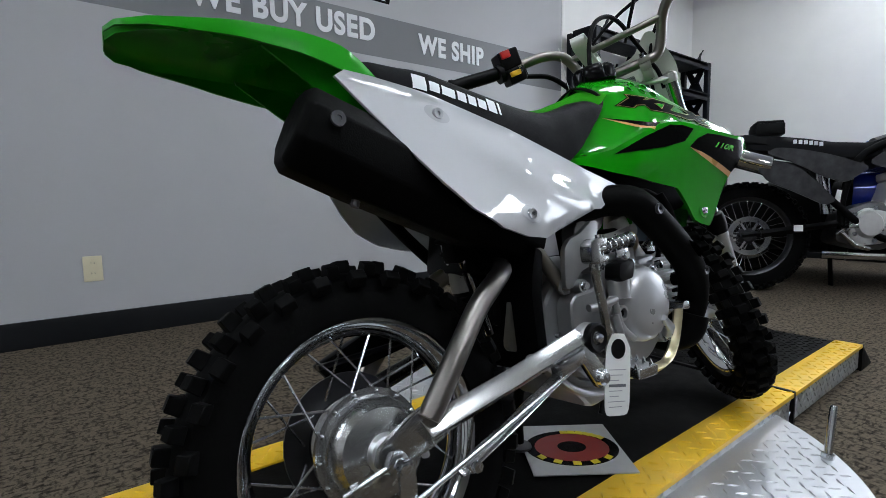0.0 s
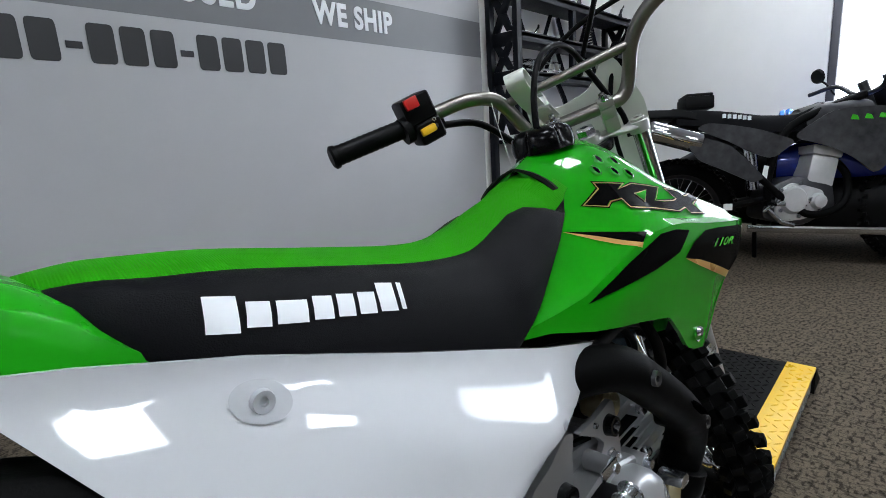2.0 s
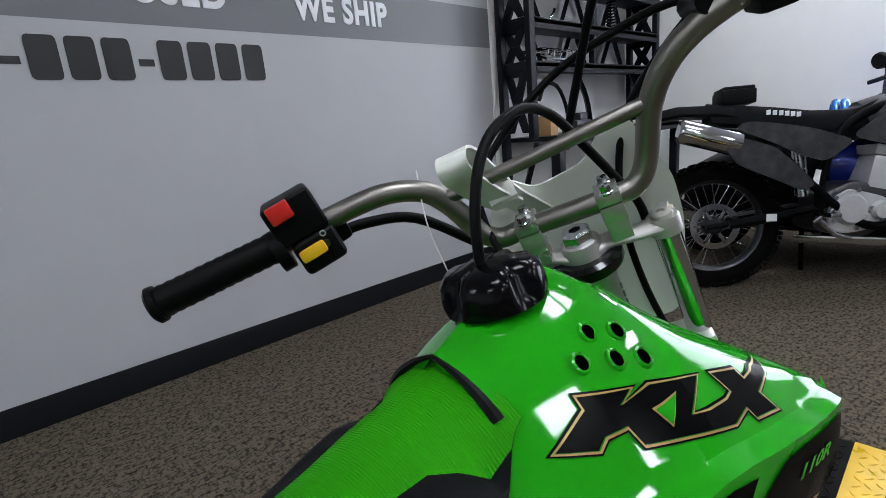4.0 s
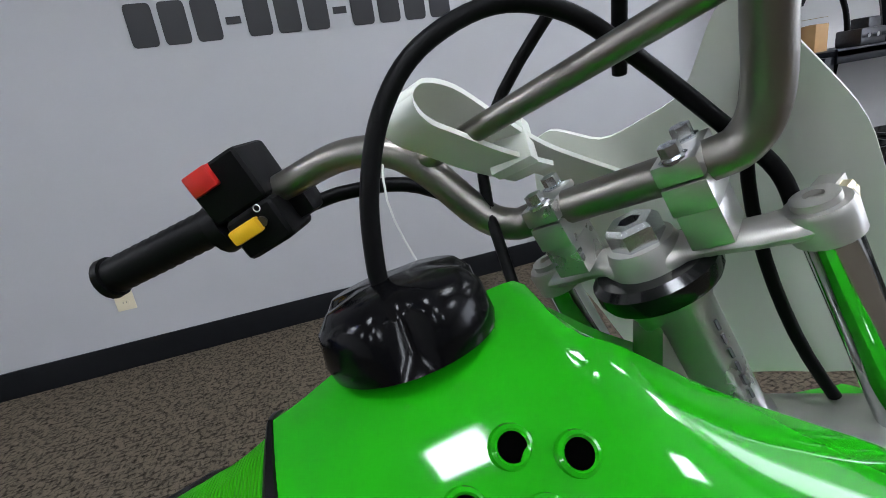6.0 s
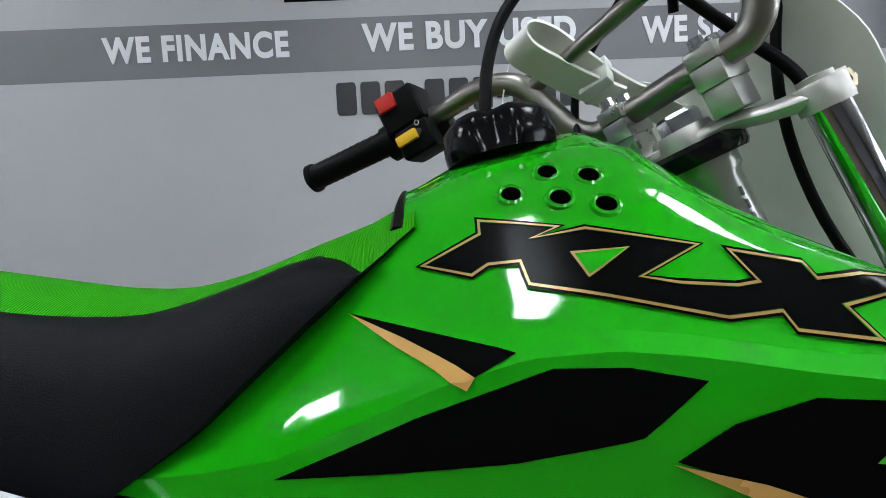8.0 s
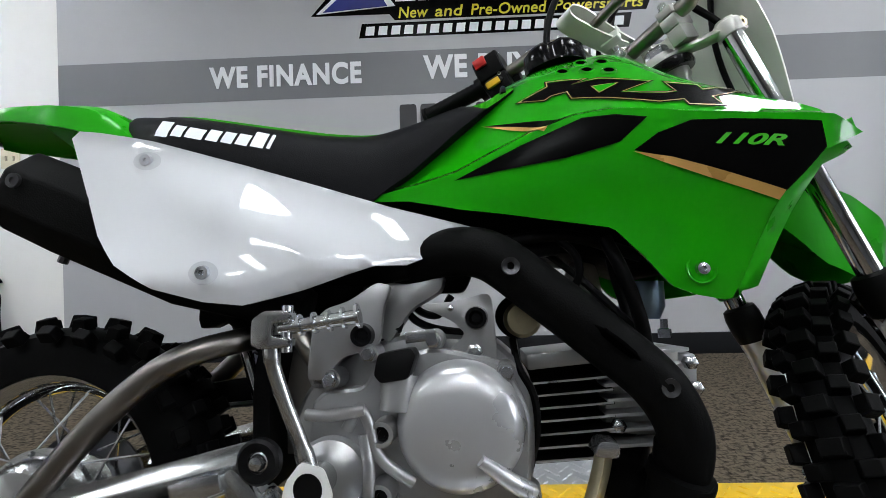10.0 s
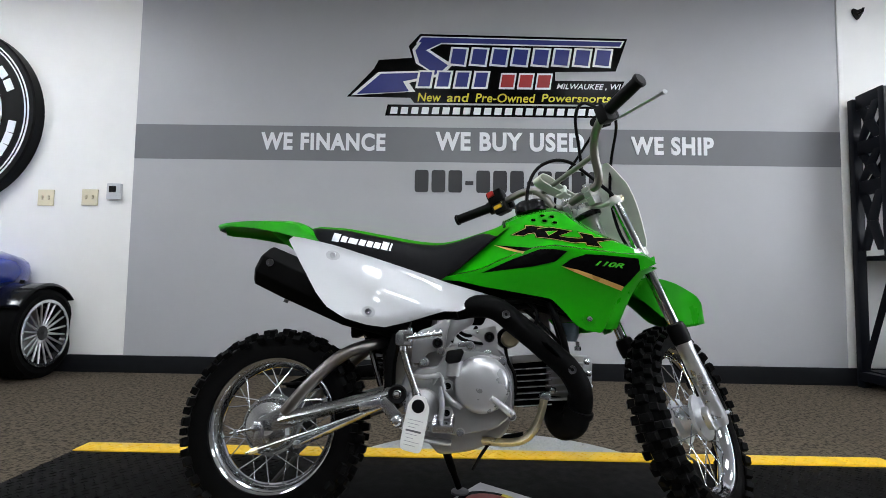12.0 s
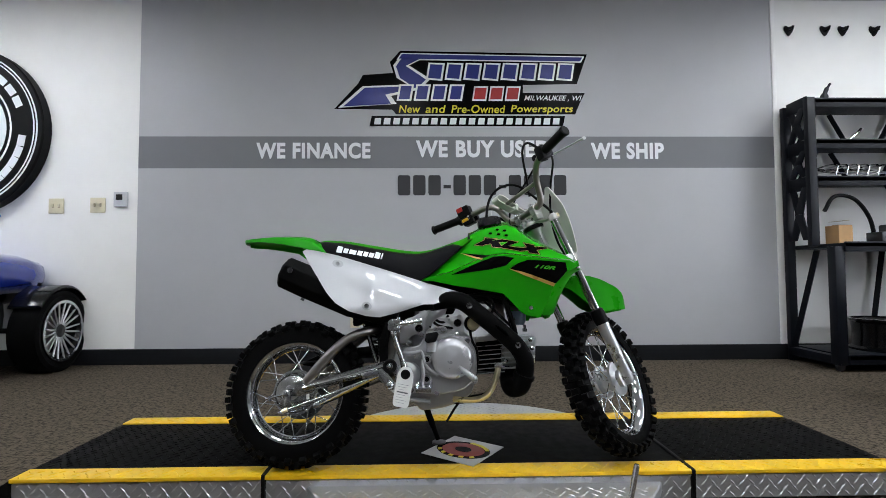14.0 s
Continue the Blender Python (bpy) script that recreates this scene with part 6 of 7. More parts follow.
part("spark_lead", Mesh().tube(spline([(0.70, -0.055, 0.40), (0.69, -0.07, 0.44), (0.675, -0.07, 0.5), (0.665, -0.06, 0.56)], 5), 0.0052, 8), BLACK_PL, bike)
part("carburettor", Mesh().lathe([(0, -0.03), (0.022, -0.03), (0.026, -0.01), (0.022, 0.02), (0.016, 0.04), (0, 0.04)], 20, pose(0.65, 0.0, 0.485)), CAST, bike)
part("carburettor_bowl", Mesh().lathe([(0, -0.025), (0.02, -0.025), (0.027, -0.01), (0.027, 0.02), (0, 0.02)], 18, pose(0.715, -0.03, 0.475)), M("blue_tinted_zinc", (0.20, 0.28, 0.36), 0.3, 0.9), bike)
part("intake", Mesh().tube(spline([(0.625, -0.02, 0.50), (0.637, -0.03, 0.465), (0.65, -0.03, 0.44), (0.69, -0.02, 0.41)], 4), 0.019, 14), CAST, bike)
part("intake_flange", Mesh().lathe([(0, 0), (0.012, 0), (0.012, 0.004), (0, 0.004)], 16, pose(0.632, -0.052, 0.475, 90, 0, 0)), CAST, bike)
_sp = [(0.655 + 0.05 * k / 60, -0.06 + 0.006 * math.sin(k), 0.44 + 0.03 * k / 60 + 0.006 * math.cos(k)) for k in range(61)]
part("cable_spring", Mesh().tube(_sp, 0.0013, 5), ZINC, bike)
part("starter_motor", Mesh().lathe([(0, 0), (0.021, 0), (0.021, 0.042), (0.017, 0.047), (0.006, 0.047), (0.006, 0.052), (0, 0.052)], 24, pose(0.566, -0.05, 0.452, 90, 0, 0)), BRASS, bike, "gold plated starter motor end")
part("starter_body", Mesh().lathe([(0, 0), (0.026, 0), (0.026, 0.07), (0, 0.07)], 24, pose(0.562, 0.01, 0.455, 90, 0, 0)), BLACK_MATT, bike)
for q in ([(0.43, -0.075, 0.475), (0.44, -0.085, 0.455), (0.465, -0.09, 0.443), (0.505, -0.095, 0.437)], [(0.435, -0.07, 0.49), (0.445, -0.08, 0.465), (0.47, -0.085, 0.458), (0.485, -0.08, 0.48)], [(0.42, -0.07, 0.48), (0.428, -0.09, 0.46), (0.425, -0.10, 0.44)], [(0.555, -0.08, 0.43), (0.56, -0.1, 0.40), (0.575, -0.1, 0.37), (0.578, -0.09, 0.33), (0.57, -0.08, 0.29)], [(0.60, -0.06, 0.53), (0.63, -0.085, 0.50), (0.67, -0.09, 0.46), (0.70, -0.09, 0.43)]):
    part("wiring", Mesh().tube(spline(q, 5), 0.0045, 6), BLACK_PL, bike)
part("hose", Mesh().tube(spline([(0.44, -0.06, 0.55), (0.50, -0.09, 0.55), (0.56, -0.09, 0.53), (0.61, -0.07, 0.535)], 5), 0.009, 8), BLACK_PL, bike)

# exhaust with heat shield
_hs = spline([(0.425, -0.082, 0.506), (0.475, -0.104, 0.526), (0.528, -0.130, 0.521), (0.585, -0.138, 0.479), (0.645, -0.138, 0.430), (0.697, -0.128, 0.384), (0.725, -0.112, 0.335), (0.722, -0.095, 0.286), (0.704, -0.072, 0.262)], 6)
shield = part("heat_shield", Mesh().tube(_hs, [0.024 + 0.0050 * min(1, k / 8) for k in range(len(_hs))], 20, flat=0.95), BLACK_MATT, bike, "matt black exhaust heat shield")
part("exhaust_bend", Mesh().tube(spline([(0.720, -0.11, 0.295), (0.710, -0.10, 0.262), (0.688, -0.07, 0.252), (0.682, -0.03, 0.268), (0.69, -0.01, 0.31)], 6), 0.030, 18), BLACK_MATT, bike)
part("flange_ring", Mesh().tube([(0.722, -0.106, 0.296), (0.719, -0.102, 0.284)], 0.034, 24), BLACK_MATT, bike, bevel=0.002)
part("exhaust_clamp", Mesh().tube(spline([(0.725, -0.105, 0.322), (0.723, -0.102, 0.304)], 2), 0.028, 20), BLACK_MATT, bike)
part("mid_pipe", Mesh().tube(spline([(0.44, -0.112, 0.515), (0.38, -0.095, 0.51), (0.3, -0.09, 0.515), (0.22, -0.092, 0.53)], 6), 0.018, 12), BLACK_MATT, bike)
for k, (bx, by, bz) in enumerate(((0.552, -0.1585, 0.505), (0.700, -0.1495, 0.385))):
    part("shield_bolt", Mesh().lathe([(0.004, 0), (0.004, 0.003), (0.009, 0.004), (0.010, -0.006), (0, -0.006), (0, 0)], 14), DARKSTEEL, shield, m=pose(bx, by - 0.005, bz, 90, 0, 0))
for q0, q1, w in ((0.335, 0.43, 0.0125), (0.46, 0.555, 0.0125), (0.575, 0.63, 0.010)):
    n = len(_hs)
    pts = [_hs[int(n * (q0 + (q1 - q0) * k / 8))] + Vector((0.002, -0.0250, 0.002)) for k in range(9)]
    # black oval laid on the shield for the shade in its slot
    part("shield_slot", Mesh().tube(pts, [0.002, w * 0.6, w * 0.85, w, w, w, w * 0.85, w * 0.6, 0.002], 10, flat=0.4), HOLE_SHADE, shield)

_before = {o.name for o in bike.children}
# kick starter, pedal, peg, stand
kick = part("kick_lever", Mesh().tube(spline([(0.360, -0.192, 0.302), (0.350, -0.196, 0.336), (0.336, -0.203, 0.375), (0.324, -0.207, 0.412), (0.322, -0.208, 0.434)], 6), [0.0095] * 6 + [0.0075] * 13 + [0.0085] * 6, 12, flat=0.85), ARM, bike, "bright plated kick start lever")
part("kick_hub", Mesh().lathe([(0, 0), (0.016, 0), (0.016, 0.026), (0.008, 0.028), (0.008, 0.034), (0, 0.034)], 18, pose(0.360, -0.168, 0.300, 90, 0, 0)), ARM, kick)
part("kick_knuckle", Mesh().prism(round_outline([(0.306, 0.438), (0.306, 0.462), (0.318, 0.470), (0.342, 0.470), (0.342, 0.460), (0.326, 0.458), (0.326, 0.446), (0.342, 0.444), (0.342, 0.436), (0.316, 0.434)], 2, 0.2), 0.020, pose(0, -0.218, -0.007)), ARM, kick, bevel=0.002)
part("knuckle_pin", Mesh().lathe([(0, -0.022), (0.0055, -0.022), (0.0055, 0.022), (0, 0.022)], 12, pose(0.337, -0.208, 0.446)), ZINC, kick)
_peg = part("kick_peg", Mesh().tube([(0.330, -0.208, 0.446), (0.408, -0.206, 0.457)], 0.0068, 12), ARM, kick)
for k in range(5):
    part("peg_ring", Mesh().tube([(0.349 + 0.0140 * k, -0.2075, 0.449 + 0.0020 * k), (0.3515 + 0.0140 * k, -0.2074, 0.4495 + 0.0020 * k)], 0.0105 if k < 4 else 0.012, 14), ZINC, _peg)
TAG_INK = M("pale_grey_ink", (0.32, 0.32, 0.34), 0.6)
TAGM = pose(0.360, -0.204, 0.300, 0, 10, -6)
part("hang_tag", Mesh().prism(round_outline([(-0.024, -0.095), (0.026, -0.095), (0.026, 0.0), (0.012, 0.022), (-0.012, 0.022), (-0.024, 0.0)], 3, 0.2), -0.0008), PAPER, bike, "white paper tag on the kick lever", m=TAGM)
part("tag_hole", Mesh().lathe([(0, 0), (0.0145, 0), (0.0145, 0.0004), (0, 0.0004)], 20, pose(0, -0.001, 0, 90, 0, 0)), BLACK_PL, bike, m=TAGM)
for k in range(8):
    part("tag_line", Mesh().box((0.034 - 0.008 * (k % 3), 0.0003, 0.0011 if k != 3 else 0.004), (-0.003 * (k % 3), -0.0011, -0.030 - 0.0075 * k)), TAG_INK if k != 3 else INK, bike, m=TAGM)
peg = part("foot_peg", Mesh().box((0.045, 0.09, 0.016), (0.415, -0.17, 0.262), (8, 0, 0)), ZINC, bike, "plated steel foot peg", bevel=0.002)
for k in range(7):
    for d in (-0.019, 0.019):
        part("peg_tooth", Mesh().prism([(-0.004, 0), (0.004, 0), (0.0, 0.010)], 0.003), ZINC, peg, m=pose(0.415 + d, -0.135 - 0.012 * k, 0.272 - 0.0017 * k, 0, 0, 90))
part("peg_bracket", Mesh().tube([(0.41, -0.06, 0.235), (0.41, -0.11, 0.245), (0.415, -0.135, 0.262)], 0.012, 8), ZINC, bike)
part("peg_mount_plate", Mesh().prism(round_outline([(0.30, 0.265), (0.36, 0.245), (0.40, 0.215), (0.43, 0.225), (0.43, 0.25), (0.36, 0.28)], 3, 0.2), 0.012, pose(0, -0.095, 0)), STEEL, bike, bevel=0.002)
part("brake_pedal", Mesh().tube(spline([(0.50, -0.115, 0.220), (0.555, -0.125, 0.219), (0.595, -0.13, 0.228), (0.62, -0.132, 0.255), (0.635, -0.134, 0.295), (0.641, -0.135, 0.322)], 6), 0.0115, 4, flat=0.8), BRASS, bike, "gold plated brake pedal", bevel=0.001)
part("pedal_tip", Mesh().prism(round_outline([(0.626, 0.318), (0.634, 0.333), (0.653, 0.331), (0.652, 0.316)], 3, 0.3), 0.034, pose(0, -0.152, 0)), ZINC, bike, bevel=0.002)
part("pedal_spring", Mesh().tube([(0.324 + 0.006 * math.cos(k), -0.125 + 0.006 * math.sin(k), 0.322 - 0.0012 * k) for k in range(40)], 0.0013, 5), ZINC, bike)
for _ob in [o for o in bike.children if o.name not in _before]:
    _ob.location.y += 0.008
part("skid_tube", Mesh().tube([(0.47, -0.05, 0.205), (0.53, -0.05, 0.21), (0.6, -0.05, 0.225)], 0.01, 8), BLACK_MATT, bike)
part("drain_hose", Mesh().tube([(0.53, -0.04, 0.22), (0.50, -0.05, 0.18), (0.478, -0.055, 0.145)], 0.004, 6), BLACK_PL, bike)
stand = part("side_stand", Mesh().tube(spline([(0.39, 0.05, 0.225), (0.41, 0.09, 0.15), (0.442, 0.132, 0.058)], 5), [0.011] * 8 + [0.009] * 3, 10), BLACK_MATT, bike, "black steel side stand")
part("stand_foot", Mesh().lathe([(0, 0), (0.024, 0), (0.024, 0.006), (0, 0.008)], 16), DARKSTEEL, stand, m=pose(0.445, 0.137, 0.0425, 8, 0, 0))


# ---- steel shelf rack with goods ----
def rack(m, w, d, h):
    """A black rack: a shallow shelved upper part with pierced end frames on a deeper bench."""
    t = thing("storage_rack", m, "tall black steel shelf rack with pierced end frames", "shelf rack")
    bench, out = 0.88, -0.22
    for x in (0, w):
        part("post", Mesh().box((0.06, 0.045, h), (x, d - 0.025, h / 2)), POWDER, t, bevel=0.003)
        part("front_post", Mesh().box((0.06, 0.045, h - bench), (x, 0.025, (h + bench) / 2)), POWDER, t, bevel=0.003)
        part("bench_leg", Mesh().box((0.07, 0.07, bench - 0.06), (x, out + 0.05, bench / 2 + 0.02)), POWDER, t, bevel=0.004)
        part("bench_strut", Mesh().tube([(x, d - 0.05, 0.14), (x, 0.0, bench - 0.03)], 0.026, 4), POWDER, t)
        part("foot_rail", Mesh().box((0.06, d - out - 0.04, 0.06), (x, (d + out) / 2, 0.075)), POWDER, t, bevel=0.003)
        for z0, z1 in ((0.92, 1.34), (1.40, 1.62), (1.68, 1.95)):
            me = Mesh()
            me.box((0.012, d - 0.09, 0.10), (x, d / 2, z1 + 0.02))
            c, half = (z0 + z1) / 2, (z1 - z0) / 2 - 0.01
            for e in (-1, 1):
                for k in (-1, 1):
                    foot, waist = d / 2 + k * (d / 2 - 0.048), d / 2 + k * 0.004
                    me.prism([(foot, c + e * half), (foot - k * 0.06, c + e * half), (waist - k * 0.04, c), (waist + k * 0.04, c)], 0.012 if k > 0 else 0.0116, pose(x + 0.006 * k, 0, 0, 0, 0, 90))
            part("end_brace", me, POWDER, t, bevel=0.002)
    part("centre_post", Mesh().box((0.05, 0.045, h - 1.4), (w * 0.42, 0.025, (h + 1.4) / 2)), POWDER, t, bevel=0.003)
    for z in (1.38, 1.66, h - 0.03):
        part("shelf", Mesh().box((w - 0.06, d, 0.03), (w / 2, d / 2, z)).box((w - 0.06, 0.012, 0.07), (w / 2, 0.006, z - 0.012)), POWDER, t, bevel=0.002)
    for z in (0.1, bench):
        part("bench_shelf", Mesh().box((w - 0.06, d - out, 0.03), (w / 2, (d + out) / 2, z)).box((w - 0.06, 0.014, 0.07), (w / 2, out + 0.007, z - 0.012)), POWDER, t, bevel=0.002)
    for k in range(3):
        x0 = 0.30 + w * k / 3
        for z0, z1 in ((1.41, 1.64), (1.70, 1.95)):
            for e in (-1, 1):
                part("back_strut", Mesh().tube([(x0 + e * 0.20, d - 0.02, z0), (x0 + e * 0.06, d - 0.02, z1)], 0.022, 4), POWDER, t)
    for k in range(2):
        part("shelf_bracket", Mesh().tube(spline([(0.55 + 0.9 * k, 0.03, 1.36), (0.66 + 0.9 * k, 0.0, 1.15), (0.70 + 0.9 * k, -0.02, 0.90)], 4), 0.03, 4, flat=0.5), POWDER, t)
        part("back_leg", Mesh().tube([(0.62 + 0.9 * k, d - 0.03, 0.12), (0.74 + 0.9 * k, d - 0.03, 0.86)], 0.025, 4), POWDER, t)
    for x in (0, w):
        for y in (out + 0.05, d - 0.03):
            part("caster", Mesh().lathe([(0, -0.012), (0.028, -0.012), (0.03, 0), (0.028, 0.012), (0, 0.012)], 18, pose(x, y, 0.03, 90, 0, 0)), DARKSTEEL, t)
    for k in range(3):
        part("top_hook", Mesh().tube(spline([(0.12 + w * 0.42 * k, 0.03, h - 0.02), (0.13 + w * 0.42 * k, 0.02, h + 0.05), (0.15 + w * 0.42 * k, 0.0, h + 0.10)], 4), [0.032] * 3 + [0.018] * 3 + [0.010] * 3, 6, flat=0.5), POWDER, t)
    return t


RX, RY = 3.40, 2.07
rack(pose(RX, RY, 0), 1.95, 0.30, 2.0)
# goods on the shelves
_bk = thing("luggage_rack", pose(RX + 0.18, RY + 0.02, 1.395), "chromed wire luggage rack on the shelf", "luggage rack")
for _k in range(6):
    part("rail", Mesh().tube(spline([(0.08 * _k, 0.0, 0.02), (0.08 * _k + 0.02, 0.02, 0.10), (0.08 * _k + 0.03, 0.26, 0.11)], 4), 0.006, 6), CHROME, _bk)
part("hoop", Mesh().tube([(0, 0, 0.03), (0.45, 0, 0.03), (0.48, 0.26, 0.11), (0.03, 0.26, 0.11)], 0.007, 6, loop=True), CHROME, _bk)
_cb = thing("cardboard_box", pose(RX + 0.22, RY + 0.06, 0.895, 0, 0, 8), "small brown cardboard box on the shelf", "box")
part("carton", Mesh().box((0.12, 0.11, 0.14), (0, 0, 0.07)), CARD, _cb, bevel=0.003)
part("lid_flap", Mesh().box((0.118, 0.054, 0.003), (0, -0.027, 0.142)), CARD, _cb)
part("tape", Mesh().box((0.03, 0.142, 0.002), (0, 0, 0.1745)), M("tape", (0.5, 0.38, 0.2), 0.3), _cb)
_ho = thing("looped_hose", pose(RX + 0.38, RY + 0.04, 0.895), "black curved hose with bright fittings on the shelf", "hose")
part("hose", Mesh().tube(spline([(-0.28, 0.0, 0.25), (-0.2, 0, 0.36), (-0.05, 0, 0.34), (0.06, 0, 0.2), (0.1, 0, 0.02)], 6), 0.014, 10), BLACK_PL, _ho)
part("fitting", Mesh().tube([(0.09, 0, 0.06), (0.1, 0, 0.0)], 0.02, 10), CHROME, _ho)
_ml = thing("engine_part", pose(RX + 0.55, RY + 0.02, 0.895), "small dark engine part with bright bolts on the shelf", "engine part")
part("body", Mesh().box((0.2, 0.14, 0.09), (0, 0, 0.045)).box((0.1, 0.1, 0.07), (0.03, 0, 0.11)), DARKSTEEL, _ml, bevel=0.012)
for _x in (-0.07, 0.0, 0.07):
    part("bolt", Mesh().lathe([(0, 0), (0.012, 0), (0.012, 0.02), (0, 0.02)], 6, pose(_x, -0.07, 0.05, 90, 0, 0)), CHROME, _ml)
_hd = thing("handlebar_part", pose(RX + 0.42, RY + 0.15, 1.675), "bent chrome bar lying on the shelf", "bar")
part("bar", Mesh().tube(spline([(-0.2, 0, 0.012), (-0.05, 0, 0.02), (0.05, 0, 0.09), (0.1, 0.02, 0.13)], 5), 0.011, 8), CHROME, _hd)
_sp = thing("shock_absorber", pose(RX + 1.25, RY + 0.1, 1.675), "black coil shock absorber standing on the shelf", "shock absorber")
part("coil", Mesh().tube([(0.035 * math.cos(k * 0.7), 0.035 * math.sin(k * 0.7), 0.03 + 0.0026 * k) for k in range(80)], 0.007, 6), BLACK_PL, _sp)
part("rod", Mesh().tube([(0, 0, 0), (0, 0, 0.27)], 0.012, 10), CHROME, _sp)
for _x in (0.42, 1.05):
    _wh = thing("black_wheel_rim", pose(RX + 0.1 + _x, RY + 0.03, 0.115), "black car wheel rim lying on the bottom shelf", "wheel rim", "rims on the rack")
    part("barrel", Mesh().lathe([(0.21, 0.0), (0.225, 0.0), (0.225, 0.015), (0.205, 0.03), (0.2, 0.13), (0.205, 0.2), (0.225, 0.215), (0.225, 0.23), (0.21, 0.23), (0.19, 0.2), (0.185, 0.03)], 40, closed=True), BLACK_GLOSS, _wh)
    for _k in range(5):
        part("spoke", Mesh().box((0.16, 0.05, 0.025), (0.11, 0, 0.18)), BLACK_GLOSS, _wh, m=pose(0, 0, 0, 0, 0, 72 * _k), bevel=0.008)
    part("centre", Mesh().lathe([(0, 0.16), (0.05, 0.16), (0.05, 0.2), (0, 0.2)], 24), BLACK_GLOSS, _wh)
# pierced silver panel leaning on the rack
_pp = thing("perforated_panel", pose(RX + 1.70, RY - 0.06, 1.02, 14, 0, 0), "pierced silver metal panel hanging on the rack", "panel")
part("sheet", Mesh().box((0.42, 0.006, 0.36), (0, 0, 0)), ZINC, _pp, bevel=0.002)
for _i in range(7):
    for _j in range(5):
        if abs(_i - 3) > 0.5:
            part("hole", Mesh().lathe([(0, 0), (0.014, 0), (0.014, 0.001), (0, 0.001)], 12, pose((_i - 3) * 0.052, -0.0035, (_j - 2) * 0.06, 90, 0, 0)), BLACK_PL, _pp)

# dark hooks high on the wall
for _x in (3.49, 3.79, 3.94, 4.20):
    _hk = thing("wall_hook", pose(_x, WALL_Y, 2.66), "small black heart-shaped wall hook", "hook", "hooks on the white wall")
    part("back_plate", Mesh().prism(round_outline([(0, -0.05), (0.04, 0.01), (0.035, 0.045), (0, 0.03), (-0.035, 0.045), (-0.04, 0.01)], 3, 0.3), -0.012), BLACK_PL, _hk, bevel=0.003)
    part("peg", Mesh().tube([(0, -0.01, 0.0), (0, -0.05, -0.005), (0, -0.06, 0.02)], 0.008, 8), BLACK_PL, _hk)


# ---- dark dual-sport motorcycle ----
# brighter, less metallic copy of ALLOY: ceiling light on this engine put into its colour
LIT_ALLOY = M("lit_engine_alloy", (0.58, 0.58, 0.58), 0.32, 0.35, vary=0.08, scale=40, bump=0.05)


def big_bike(m):
    b = thing("parked_motorcycle", m, "dark grey camouflage dual sport motorcycle on its side stand", "motorcycle")
    for nm, x, R, w, rr in (("rear_wheel", 0.0, 0.325, 0.115, 0.235), ("front_wheel", 1.44, 0.345, 0.085, 0.27)):
        wm = pose(x, 0, R - 0.005)
        wheel = part(nm, rim_mesh(rr, 0.06), DARKSTEEL, b, "black spoked rim", m=wm)
        part("tyre", knobby_tyre(R, w, rr + 0.002, 40, 7), RUBBER, wheel)
        part("hub", Mesh().lathe([(0, -0.05), (0.03, -0.05), (0.05, -0.03), (0.035, 0), (0.05, 0.03), (0.03, 0.05), (0, 0.05)], 24, pose(0, 0, 0, 90, 0, 0)), DARKSTEEL, wheel)
        spoke_rods(0.045, 0.022, rr - 0.012, 32, wheel, None, 0.002)
        part("brake_disc", Mesh().lathe([(0.085, 0.062), (0.115, 0.062), (0.115, 0.066), (0.085, 0.066)], 36, pose(0, 0, 0, 90, 0, 0), closed=True), CHROME, wheel)
        for k in range(6):
            part("disc_arm", Mesh().box((0.06, 0.004, 0.012), (0.07, -0.064, 0)), CHROME, wheel, m=pose(0, 0, 0, 0, 60 * k, 0))
    for s in (-1, 1):
        part("swing_arm", Mesh().tube([(-0.06, s * 0.11, 0.32), (0.25, s * 0.11, 0.36), (0.55, s * 0.09, 0.40)], [0.022, 0.026, 0.03], 4, flat=0.7), BLACK_PL, b, bevel=0.004)
        part("fork_tube", Mesh().tube([(1.43, s * 0.1, 0.30), (1.13, s * 0.1, 1.02)], 0.026, 14), DARKSTEEL, b)
        part("fork_guard", Mesh().tube([(1.45, s * 0.1, 0.34), (1.35, s * 0.1, 0.56)], 0.034, 8), BLACK_PL, b)
        part("frame_tube", Mesh().tube(spline([(0.5, s * 0.1, 0.36), (0.5, s * 0.12, 0.55), (0.62, s * 0.11, 0.78), (1.05, s * 0.05, 0.93)], 5), 0.022, 8), BLACK_MATT, b)
        part("side_cover", panel(round_outline([(0.06, 0.79), (0.12, 0.82), (0.44, 0.765), (0.64, 0.70), (0.50, 0.61), (0.36, 0.65), (0.24, 0.71)], 3, 0.25), lambda x, z: 0.14 + 0.05 * math.exp(-((x - 0.25) / 0.2) ** 2), 0.006, 0.03, s), CAMO, b, "grey camouflage side cover")
        part("shroud", panel(round_outline([(0.60, 0.72), (0.82, 0.85), (1.12, 0.85), (1.20, 0.66), (1.04, 0.50), (0.92, 0.60), (0.80, 0.66)], 3, 0.25), lambda x, z: 0.15 + 0.06 * (x - 0.6), 0.006, 0.03, s), CAMO, b, "grey camouflage shroud with green marks")
        for k in range(3):
            part("shroud_mark", panel([(0.90 + 0.07 * k, 0.79), (0.945 + 0.07 * k, 0.785), (0.935 + 0.07 * k, 0.808), (0.91 + 0.07 * k, 0.815)], lambda x, z: 0.152 + 0.06 * (x - 0.6), 0.0, 0.02, s), DECAL_GREEN, b)
    seat_rows = []
    for k in range(24):
        x = -0.03 + 0.85 * k / 23
